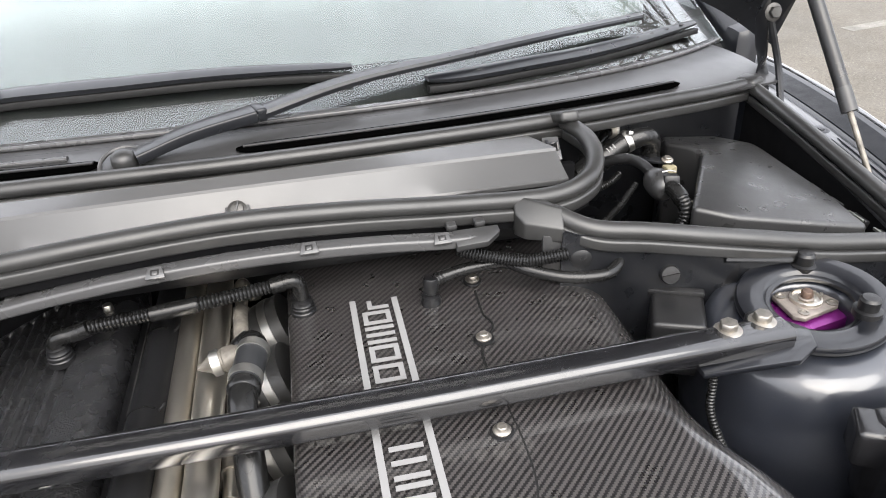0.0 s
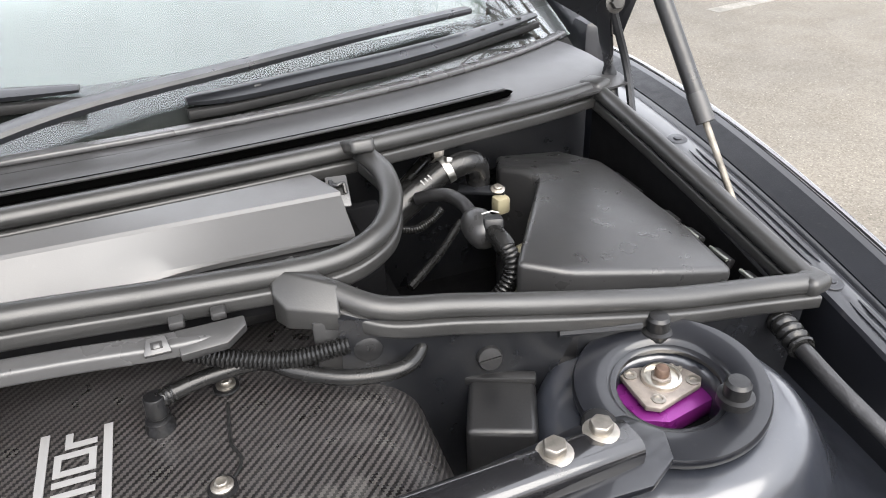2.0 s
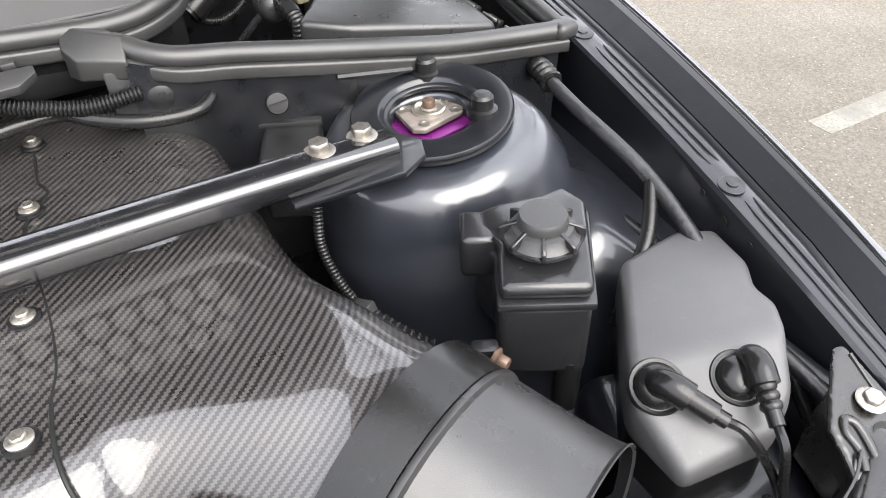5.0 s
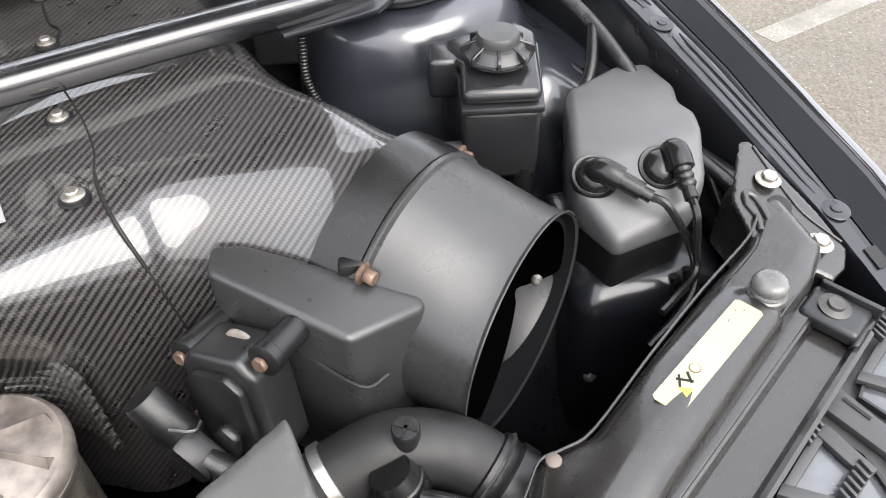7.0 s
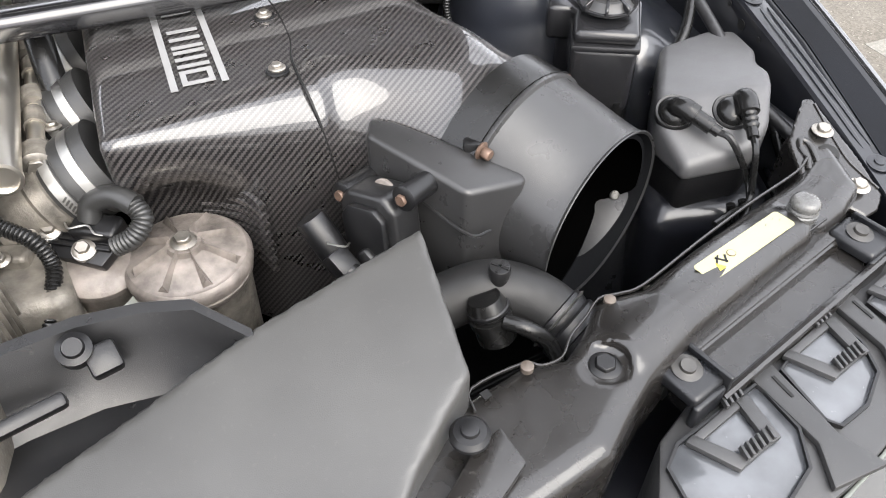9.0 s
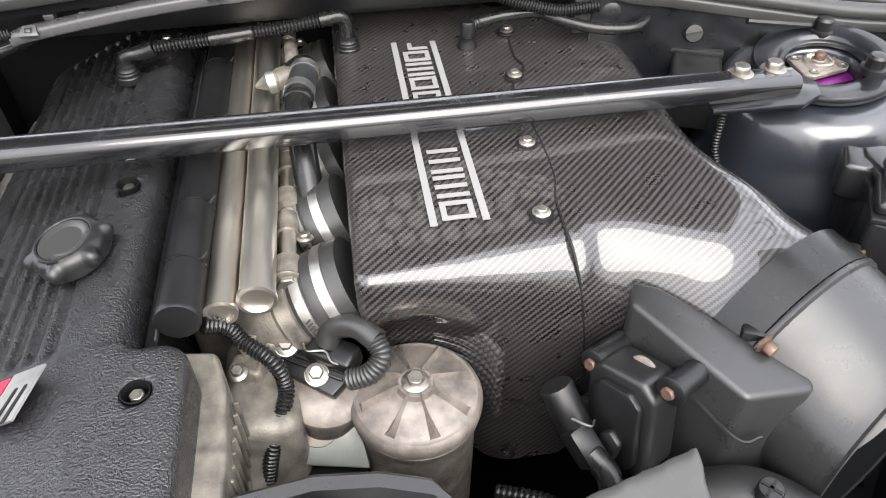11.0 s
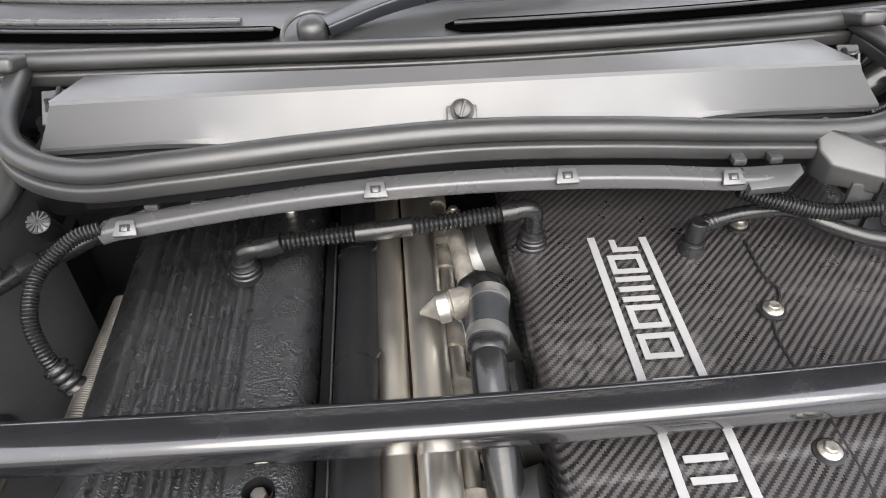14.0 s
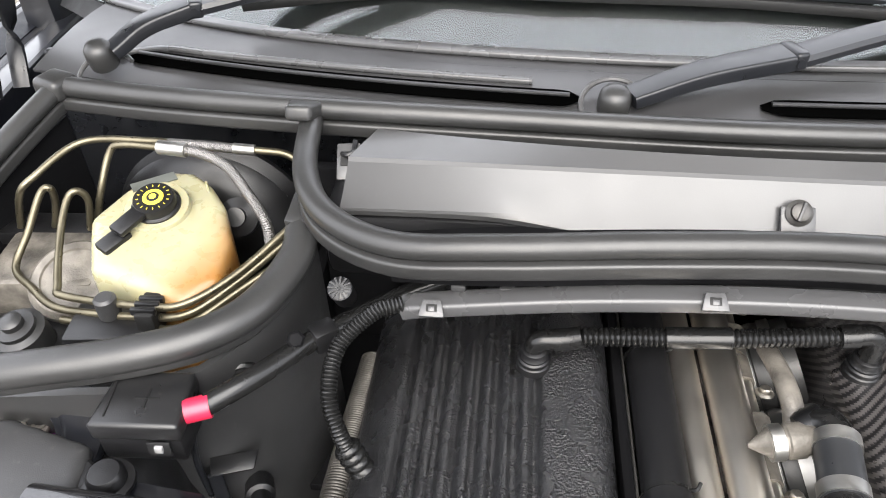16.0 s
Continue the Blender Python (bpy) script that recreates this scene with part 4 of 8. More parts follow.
def airbox_field(X, Y, Z):
    b = d_box(X, Y, Z, (0.117, 0.560, TOP - 0.133), (0.085, 0.222, 0.133), 0.013)
    r = d_box(X, Y, Z, (0.235, 0.570, TOP - 0.150), (0.118, 0.225, 0.149), 0.055)
    plen = join(b, r, 0.02)
    k = np.clip((X - 0.03) / 0.20, 0, 1)
    turn = 0.012 + 0.036 * k * k * (3 - 2 * k)
    fy, tz = 0.339 - Y + turn, Z - TOP + turn
    edge = np.where((fy > 0) & (tz > 0), np.sqrt(np.maximum(fy, 0) ** 2 + np.maximum(tz, 0) ** 2), np.maximum(fy, tz)) - turn
    plen = np.maximum(plen, edge)
    pts = [(0.205, 0.47, TOP - 0.086), (0.262, 0.432, TOP - 0.085), (0.314, 0.379, TOP - 0.0875), tuple(C0), tuple(C0 + AX * 0.05)]
    s = d_line(X, Y, Z, pts[0], pts[1], 0.084)
    for p, q in zip(pts[1:], pts[2:]):
        s = join(s, d_line(X, Y, Z, p, q, 0.0845), 0.01)
    s = np.maximum(s, d_half(X, Y, Z, C0 + AX * 0.004, AX))
    d = meet(join(plen, s, 0.045), Z - TOP - 0.0005, 0.006)
    filt = d_line(X, Y, Z, (0.070, 0.310, 0.5), (0.070, 0.310, 0.745), 0.066)
    return meet(d, -filt, 0.03)


part("shell", surf(airbox_field, (0.02, 0.24, 0.60), (0.47, 0.80, 0.875), 0.0036), M_CARBON, airbox, "", 70)
seam_pts = [(0.214, 0.668), (0.212, 0.63), (0.216, 0.609), (0.197, 0.572), (0.200, 0.50), (0.201, 0.468), (0.199, 0.43), (0.193, 0.405), (0.191, 0.375)]
part("seam", tube([(x, y, TOP - 0.0004) for x, y in seam_pts] + [(0.193, 0.350, TOP - 0.010), (0.200, 0.3385, TOP - 0.05), (0.212, 0.337, 0.72)], 0.0013, 6, 6), M_INK, airbox)
for bx, by in ((0.215, 0.685), (0.203, 0.592), (0.188, 0.479), (0.177, 0.387)):
    part("boss", lathe([(0.0098, 0), (0.0094, 0.0015), (0.0078, 0.002)], towards((bx, by, TOP), (0, 0, 1)), 20), M_PLASTIC_DARK, airbox)
    bolt(airbox, (bx, by, TOP + 0.002), (0, 0, 1), 0.0048, 0.0050, M_ZINC)
for k in range(8):
    pz = 0.778 - 0.0105 * k
    part("pleat", tube([(0.070 + 0.0675 * math.cos(radians(a)), 0.310 + 0.0675 * math.sin(radians(a)), pz - 0.004 * math.cos(radians(a))) for a in range(12, 82, 10)], 0.0036, 3, 8), M_CARBON, airbox)
for bx, by in ((0.262, 0.44), (0.305, 0.425)):
    part("blister", lathe([(0.007, -0.001), (0.0065, 0.0006), (0.003, 0.0012)], towards((bx, by, TOP - 0.001), (0.05, 0, 1)), 16), M_CARBON, airbox)


def slab(x0, y0, x1, y1, bm=None):
    return prism([(x0, y0), (x1, y0), (x1, y1), (x0, y1)], TOP + 0.0002, TOP + 0.001, None, 0, 1, bm)


part("print_line", slab(0.0925, 0.387, 0.0982, 0.681), M_WHITE, airbox, "silver printed line")
part("print_line", slab(0.1325, 0.388, 0.1382, 0.678), M_WHITE, airbox, "silver printed line")


def mark(y0, y1, kind):
    """One character of the print as a plain shape."""
    x0, x1, w = 0.1025, 0.1285, 0.0046
    bm = bmesh.new()
    if kind == "ring":
        for r in ((x0, y0, x1, y0 + w), (x0, y1 - w, x1, y1), (x0, y0 + w, x0 + w, y1 - w), (x1 - w, y0 + w, x1, y1 - w)):
            slab(*r, bm)
    elif kind == "hook":
        slab(x0 + 0.006, y0, x1, y0 + w, bm)
        slab(x0 + 0.006, y0 + w, x0 + 0.006 + w, y1, bm)
    else:
        for i in range(3):
            a = y0 + (y1 - y0 - w) * i / 2
            slab(x0, a, x1, a + w, bm)
    return bm


for y0, y1, k in ((0.392, 0.414, "ring"), (0.419, 0.447, "bars"), (0.451, 0.484, "bars"), (0.514, 0.541, "bars"), (0.557, 0.579, "ring"), (0.584, 0.606, "ring"), (0.610, 0.635, "bars"), (0.639, 0.659, "ring"), (0.663, 0.677, "hook")):
    part("print_mark", mark(y0, y1, k), M_WHITE, airbox, "silver printed mark")


# clamp band, intake funnel
def ring_points(c, r, n=40, off=0.0, sz=1.0):
    a = V(AX)
    s = a.cross(V((0, 0, 1))).normalized()
    u = s.cross(a)
    return [V(c) + a * off + s * (r * math.cos(2 * math.pi * i / n)) + u * (r * sz * math.sin(2 * math.pi * i / n)) for i in range(n)]


def hoop(rings):
    bm = bmesh.new()
    g = [[bm.verts.new(p) for p in r] for r in rings]
    n = len(g[0])
    for q, w in zip(g, g[1:]):
        for j in range(n):
            bm.faces.new((q[j], q[(j + 1) % n], w[(j + 1) % n], w[j]))
    return bm


part("collar", hoop([ring_points(C0, 0.0840, off=-0.032), ring_points(C0, 0.0905, off=-0.030), ring_points(C0, 0.0885, off=0.002), ring_points(C0, 0.0845, off=0.003)]), M_HOSE, airbox, "black joining collar")
funnel = thing("intake_funnel", tuple(C1), "satin black intake funnel with a flared lip", "intake funnel")
part("flange", hoop([ring_points(C0, 0.083, off=0.003), ring_points(C0, 0.0885, off=0.003), ring_points(C0, 0.0890, off=0.004), ring_points(C0, 0.0886, off=0.007), ring_points(C0, 0.083, off=0.010)]), M_SATIN, funnel)
MOUTH, MAX = V((0.4095, 0.2330, 0.7440)), V((0.4687, -0.8832, 0.0180)).normalized()


def oval(k, wide, high, off=0.0, n=128):
    """Ring of the funnel, k from the airbox (0) to the mouth (1)."""
    a = V(AX).lerp(MAX, k).normalized()
    c = (V(C0) + V(AX) * 0.006).lerp(MOUTH, k) + a * off
    t0 = a.cross(V((0, 0, 1))).normalized()
    u0 = t0.cross(a)
    t1, u1 = t0 * math.cos(0.07 * k) + u0 * math.sin(0.07 * k), u0 * math.cos(0.07 * k) - t0 * math.sin(0.07 * k)
    return [c + t1 * (wide * math.cos(2 * math.pi * i / n)) + u1 * (high * math.sin(2 * math.pi * i / n)) for i in range(n)]


def sleeve_edge(shrink_by, n=128):
    """Inner end of the mouth's sleeve, deep on the far lower side and shallow elsewhere."""
    ring = oval(1.0, 0.0860 - shrink_by, 0.0710 - shrink_by, 0.0, n)
    out = []
    for i, p in enumerate(ring):
        a = 2 * math.pi * i / n - math.pi
        rise = min(1, max(0, (a - 0.20) / 0.50))
        rise = rise * rise * (3 - 2 * rise)
        out.append(p - MAX * (0.006 + 0.029 * rise * max(0.0, 1 - max(0.0, a - 0.6) / 1.7)))
    return out


wall = [oval(k, 0.0862 + 0.0015 * k ** 1.5 + 0.003 * k ** 8, 0.0862 - 0.0135 * k + 0.003 * k ** 8) for k in (0, 0.15, 0.3, 0.45, 0.6, 0.7, 0.8, 0.88, 0.94, 0.98)]
part("cone", hoop(wall + [oval(1, 0.0915, 0.0765, -0.0005), oval(1, 0.0922, 0.0772, 0.0008), oval(1, 0.0914, 0.0763, 0.0016), oval(1, 0.0892, 0.0740, 0.0)]), M_SATIN, funnel)
part("sleeve", hoop([oval(1, 0.0892, 0.0740, 0.0), oval(1, 0.0872, 0.0720, -0.004), sleeve_edge(0.0), sleeve_edge(0.004)]), mat("matt_duct_plastic", (0.0065, 0.0068, 0.0075), 0.8, spec=0.0, bump=0.1, bscale=900), funnel, "black inner sleeve of the mouth")
# throat coloured near black for the shade inside the mouth
part("throat", hoop([sleeve_edge(0.0039), oval(0.15, 0.076, 0.074)]), M_SHADE_BLACK, funnel, "inner throat with its shade coloured in")
for px, py, pz in ((0.433, 0.355, 0.805), (0.306, 0.271, 0.822)):
    part("clamp_ear", box(0.018, 0.012, 0.013, at(px - 0.001, py + 0.008, pz - 0.003, -27), 0.003), M_PLASTIC_DARK, funnel)
    bolt(funnel, (px, py - 0.002, pz), tuple(AX), 0.0052, 0.010, M_COPPER, True, "bolt", "coppery rusted bolt")
# added black disc closing the throat, in place of the shade deeper in
part("throat_shade_plug", hoop([ring_points(C0, 0.070, 30, 0.012), ring_points(C0, 0.001, 30, 0.012)]), M_INK, funnel)

# ---- strut brace ----
brace = thing("strut_brace", (-0.0022, 0.5086, 0.8662), "gloss black tubular strut brace bolted across the bay", "strut brace")
brace_pts = [(-0.4547, 0.5228, 0.8691), (-0.3763, 0.5165, 0.8736), (-0.2781, 0.5103, 0.8779), (-0.1403, 0.5043, 0.8815), (-0.0021, 0.5025, 0.8818), (0.1364, 0.5049, 0.8799), (0.2752, 0.5113, 0.8760), (0.3744, 0.5187, 0.8701), (0.4489, 0.5261, 0.8636)]
part("bar", sweep(spline(brace_pts, 8), rrect(0.030, 0.024, 0.009, 4)), M_BRACE, brace)
for sx in (1, -1):
    part("end_plate", prism([(sx * x, y) for x, y in ((0.362, 0.498), (0.446, 0.494), (0.470, 0.508), (0.478, 0.530), (0.462, 0.552), (0.437, 0.556), (0.362, 0.548))], 0.8545, 0.8605, None, 0.002), M_PAINT, brace)
    part("stud_cap", lathe([(0.0115, 0), (0.0115, 0.004), (0.0095, 0.006), (0.003, 0.0065)], towards((sx * 0.441, 0.5505, 0.8595), (0, 0, 1)), 20), M_PLASTIC_DARK, brace, "flat black plastic cap")
    fm = towards((sx * 0.507, 0.566, 0.8575), (-0.1 * sx, -0.06, 1))
    loop = [(0.0365, -0.0045), (0.066, -0.0045), (0.0675, -0.002), (0.0675, 0.002), (0.066, 0.0045), (0.0445, 0.0045), (0.0425, 0.0035), (0.0405, 0.0005), (0.0375, 0.0), (0.0365, -0.0010), (0.0365, -0.0045)]
    part("foot", hoop([[fm @ V((r * math.cos(2 * math.pi * i / 56), r * math.sin(2 * math.pi * i / 56), h)) for i in range(56)] for r, h in loop]), M_PAINT, brace, "black ring foot on the strut tower")
    if sx > 0:
        bolt(brace, (0.3940, 0.5235, 0.8792), (0, 0, 1), 0.0078, 0.009, M_ZINC, True, "bolt", "bright zinc flanged bolt", 10)
        bolt(brace, (0.4300, 0.5310, 0.8762), (0, 0, 1), 0.0078, 0.009, M_ZINC, True, "bolt", "bright zinc flanged bolt", 25)
    else:
        part("stud_cap", lathe([(0.0155, 0), (0.0155, 0.003), (0.0115, 0.004), (0.0110, 0.010), (0.009, 0.0125), (0.002, 0.013)], towards((-0.420, 0.548, 0.862), (0, 0, 1)), 24), M_PLASTIC_DARK, brace, "black plastic stud cap")
    for cx, cy in ((0.528, 0.6145), (0.5355, 0.534)):
        part("stud_cap", lathe([(0.0125, 0), (0.0125, 0.006), (0.009, 0.007), (0.009, 0.016), (0.007, 0.0185), (0.002, 0.019)], towards((sx * cx, cy, 0.861), (0, 0, 1)), 20), M_PLASTIC_DARK, brace, "black plastic stud cap")

# camber plate inside the tower
for sx in (1, -1):
    cp = thing("camber_plate", (sx * 0.5052, 0.5857, 0.8188), "purple anodised strut top mount with a bare alloy slider", "strut mount")
    # near-black pot paints the shade down in the mount
    part("pot", lathe([(0.0385, -0.02), (0.0385, -0.012), (0.030, -0.011)], towards((sx * 0.5050, 0.5660, 0.8335), (0, 0, 1)), 32), M_DARK, cp, "hollow of the mount, coloured dark for its shade")
    part("base", prism([(sx * x, y) for x, y in ((0.4780, 0.5900), (0.4880, 0.5990), (0.5400, 0.5880), (0.5470, 0.5720), (0.5420, 0.5590), (0.5000, 0.5510), (0.4820, 0.5600))], 0.824, 0.8395, None, 0.0015), M_PURPLE, cp)
    plan = [(0.4880, 0.5985), (0.4985, 0.6025), (0.5360, 0.5945), (0.5440, 0.5775), (0.5365, 0.5680), (0.4965, 0.5580), (0.4875, 0.5640)]
    part("slider", prism([(sx * x, y) for x, y in plan], 0.8425, 0.8475, None, 0.0012), M_ALLOY_DIRTY, cp, "bare alloy slider plate")
    part("bearing", lathe([(0.0145, 0), (0.0145, 0.0035), (0.0125, 0.004), (0.012, 0.002)], towards((sx * 0.5135, 0.5840, 0.8470), (0, 0, 1)), 28), M_STEEL, cp)
    bolt(cp, (sx * 0.5135, 0.5840, 0.8475), (0, 0, 1), 0.0080, 0.004, M_ALLOY_DIRTY, False, "nut", "dull lock nut")
    part("stud", lathe([(0.0055, 0), (0.0055, 0.006), (0.0045, 0.0075)], towards((sx * 0.5135, 0.5840, 0.8505), (0, 0, 1)), 18), M_COPPER, cp, "coppery stud end")
    for px, py in ((0.4945, 0.5950), (0.4995, 0.5660), (0.5330, 0.5730), (0.5300, 0.5900)):
        part("cap_screw", lathe([(0.0050, 0), (0.0050, 0.0012), (0.0030, 0.0013), (0.0025, 0.0002)], towards((sx * px, py, 0.8474), (0, 0, 1)), 16), M_ZINC, cp)

# ---- cylinder head cover ----
head = thing("cylinder_head_cover", (-0.18, 0.5, 0.6), "black crinkle painted cylinder head cover with cast ribs", "engine cover")


def head_field(X, Y, Z):
    top = d_half(X, Y, Z, (-0.15, 0, 0.855), (0, 0, 1))
    side = d_half(X, Y, Z, (-0.16, 0, 0.855), (-0.42, 0, 0.9))
    b = d_box(X, Y, Z, (-0.2085, 0.505, 0.74), (0.0935, 0.315, 0.15), 0.012)
    nose = d_box(X, Y, Z, (-0.18, 0.225, 0.74), (0.105, 0.085, 0.15), 0.02)
    edge = d_half(X, Y, Z, (-0.1290, 0, 0.855), (0.82, 0, 0.57))
    edge = np.where(Y > 0.315, edge, -1.0)
    d = meet(meet(meet(join(b, nose, 0.012), top, 0.010), edge, 0.010), side, 0.03)
    t = (X + 0.2688) / 0.0133
    k = np.floor(t)
    g = np.where((k >= 0) & (k < 8), np.clip(0.0046 - np.abs((t - k - 0.5) * 0.0133), 0, 0.0034), 0)
    d = d + g * 1.9 * np.clip((Y - 0.315) / 0.012, 0, 1) * (Y < 0.80)
    d = np.maximum(d, -(np.maximum(np.sqrt((X + 0.172) ** 2 + (Y - 0.676) ** 2) - 0.019, 0.850 - Z)))
    for hx, hy in ((-0.142, 0.486), (-0.104, 0.271)):
        d = np.maximum(d, -np.maximum(np.sqrt((X - hx) ** 2 + (Y - hy) ** 2) - 0.0090, 0.838 - Z))
    return d


part("casting", surf(head_field, (-0.32, 0.13, 0.66), (-0.06, 0.83, 0.87), 0.0026), M_CRINKLE, head, "", 60)
part("edge_rail", box(0.010, 0.43, 0.04, at(-0.1085, 0.5389, 0.8130), 0.003), M_DARK, head)
# added strip, paler than its surroundings, paints the highlight line beside the wiring tube
part("highlight_strip", box(0.0016, 0.42, 0.005, at(-0.1052, 0.5389, 0.8330), 0.0005), M_GREYBOLT, head, "thin strip coloured as the tube's highlight line")
for hx, hy, hz in ((-0.142, 0.486, 0.846), (-0.104, 0.271, 0.846), (-0.141, 0.743, 0.852)):
    bolt(head, (hx, hy, hz - 0.005), (0, 0, 1), 0.0052, 0.011, M_STEEL, False)
    if hy < 0.7:
        # near-black lining and floor put the well's shade into the colour
        part("bolt_well", hoop([[V((hx + r * math.cos(math.pi * i / 14), hy + r * math.sin(math.pi * i / 14), z)) for i in range(28)] for r, z in ((0.0078, 0.838), (0.0080, 0.8540), (0.0085, 0.8553), (0.0092, 0.8546))]), M_DARK, head, "bolt well lining, coloured dark for its shade")
        part("well_floor", lathe([(0.0085, 0.0), (0.002, 0.0003)], towards((hx, hy, 0.8415), (0, 0, 1)), 24), M_DARK, head)
for hx, hy, hz in ((-0.2883, 0.5039, 0.7603), (-0.2924, 0.6614, 0.7540)):
    bolt(head, (hx, hy, hz), (-0.6, 0, 0.8), 0.006, 0.010, M_ZINC)
# oil filler cap
m = towards((-0.1679, 0.4098, 0.8500), (-0.18, -0.08, 1))


def cap_field(X, Y, Z):
    r = np.sqrt(X * X + Y * Y)
    d = meet(meet(r - 0.0315, Z - 0.0215, 0.012), -Z, 0.002)
    for i in range(6):
        a = radians(60 * i + 25)
        d = join(d, np.sqrt((X - 0.0315 * math.cos(a)) ** 2 + (Y - 0.0315 * math.sin(a)) ** 2 + ((Z - 0.011) * 0.8) ** 2) - 0.0062, 0.004)
    return np.maximum(d, -np.maximum(r - 0.0225, 0.0140 - Z))


vs, fs = surf(cap_field, (-0.043, -0.043, -0.003), (0.043, 0.043, 0.026), 0.0013)
m = m @ Matrix.Scale(0.88, 4)
cap = part("filler_cap", ([tuple(m @ V(v)) for v in vs], fs), M_PLASTIC, head, "black twist-off oil filler cap", 60)
part("dish", lathe([(0.0224, 0.0187), (0.0216, 0.0200), (0.0185, 0.0196), (0.010, 0.0172), (0.0015, 0.0150)], m, 40), M_GLOSS, cap, "glossy dished centre", 20)
for i in range(5):
    part("print_bar", box(0.0022, 0.0034, 0.0004, m @ Matrix.Rotation(radians(8 * i - 58), 4, 'Z') @ pose(0.0262, 0, 0.0214), 0), M_INK, cap)
# tricolour badge at the front corner
for i, c in enumerate((M_BLUE, mat("dark_blue_print", (0.02, 0.03, 0.15), 0.3), M_RED, M_CLAMP)):
    part("badge_stripe", prism([(0, 0), (0.009 if i < 3 else 0.027, 0), (0.016 if i < 3 else 0.033, 0.040), (0.007, 0.040)], 0, 0.0015, at(-0.226 + 0.010 * i, 0.264, 0.8290 + 0.0047 * i, -8, 0, -25), 0), c, head)
for k in (0.010, 0.018):
    part("badge_groove", prism([(k, 0.0), (k + 0.003, 0.0), (k + 0.008, 0.026), (k + 0.006, 0.026)], 0.0014, 0.0022, at(-0.196, 0.264, 0.8431, -8, 0, -25), 0), M_INK, head)

# breather elbow on the head cover and hose across to the airbox
hose = thing("breather_hose", (-0.1691, 0.6762, 0.8620), "black corrugated breather hose with two elbows", "hose")
part("elbow", tube([(-0.1710, 0.6765, 0.8440), (-0.1712, 0.6765, 0.8590), (-0.1705, 0.6766, 0.8680), (-0.1660, 0.6767, 0.8718), (-0.1560, 0.6768, 0.8727)], 0.0072, 5, 16), M_HOSE, hose)
part("elbow", tube([(0.0490, 0.6800, 0.8519), (0.0488, 0.6798, 0.8800), (0.0478, 0.6795, 0.8895), (0.0430, 0.6790, 0.8935), (0.0330, 0.6785, 0.8925)], 0.0072, 5, 16), M_HOSE, hose)
part("hose_end", tube([(-0.1580, 0.6767, 0.8726), (-0.1480, 0.6768, 0.8745), (-0.1395, 0.6769, 0.8775)], 0.0078, 4, 16), M_HOSE, hose)
part("hose_end", tube([(0.0350, 0.6786, 0.8925), (0.0240, 0.6782, 0.8910)], 0.0079, 3, 16), M_HOSE, hose)
part("flex", tube([(-0.1400, 0.6769, 0.8773), (-0.1120, 0.6770, 0.8795), (-0.0827, 0.6770, 0.8813)], 0.0068, 6, 16, ribs=0.0036, depth=0.0017), M_HOSE, hose, "ribbed hose")
part("flex", tube([(-0.0448, 0.6770, 0.8843), (-0.0100, 0.6775, 0.8875), (0.0246, 0.6782, 0.8911)], 0.0068, 6, 16, ribs=0.0036, depth=0.0017), M_HOSE, hose, "ribbed hose")
part("sleeve", tube([(-0.0850, 0.6770, 0.8812), (-0.0640, 0.6770, 0.8828), (-0.0430, 0.6770, 0.8845)], 0.0074, 4, 16), M_HOSE, hose)
for hx, hy, hz in ((-0.1710, 0.6765, 0.8490), (0.0490, 0.6802, 0.8575)):
    part("socket", lathe([(0.0120, -0.004), (0.0120, 0.002), (0.0112, 0.003), (0.0112, 0.006), (0.0100, 0.007), (0.0104, 0.009), (0.0092, 0.011), (0.0092, 0.014), (0.0075, 0.015)], towards((hx, hy, hz), (0, 0, 1)), 24), M_PLASTIC_DARK, hose)

# wiring tube and fuel rails between cover and throttles
wt = thing("wiring_tube", (-0.0878, 0.549, 0.826), "black plastic wiring tube along the engine", "tube")
part("tube", tube([(-0.0882, 0.3385, 0.8460), (-0.0879, 0.5489, 0.8378), (-0.0867, 0.7611, 0.8324), (-0.0865, 0.822, 0.830)], 0.0155, 6, 28), M_PLASTIC_DARK, wt)
part("end_cap", lathe([(0.0158, 0), (0.0160, 0.004), (0.0150, 0.006), (0.004, 0.0065)], towards((-0.0882, 0.3385, 0.8460), (0, -1, 0.03)), 28), M_PLASTIC_DARK, wt)
for ty, tz in ((0.385, 0.8442), (0.455, 0.8414), (0.585, 0.8368), (0.70, 0.8340)):
    tie = part("cable_tie", lathe([(0.0154, -0.0012), (0.0158, -0.0012), (0.0158, 0.0012), (0.0154, 0.0012)], towards((-0.088, ty, tz), (0, 1, -0.03)), 28), M_HOSE, wt)
    part("tail", tube([(-0.0755, ty, tz + 0.0095), (-0.0725, ty - 0.001, tz + 0.0125), (-0.0700, ty + 0.003, tz + 0.0135)], 0.0012, 3, 6), M_INK, tie)
for rx, rz, rr, y0 in ((-0.0632, 0.833, 0.0110, 0.352), (-0.0372, 0.838, 0.0132, 0.356)):
    fr = thing("fuel_rail", (rx, 0.5, rz), "bare polished steel rail pipe", "pipe", "rail pipes")
    part("pipe", tube([(rx, y0, rz), (rx, 0.55, rz), (rx, 0.826, rz)], rr, 6, 28), M_STEEL, fr)
    part("rim", lathe([(rr + 0.0012, 0), (rr + 0.0012, 0.004), (rr - 0.0015, 0.0045), (rr - 0.0018, 0.0015), (0.001, 0.0012)], towards((rx, y0, rz), (0, -1, 0)), 28), M_STEEL, fr)

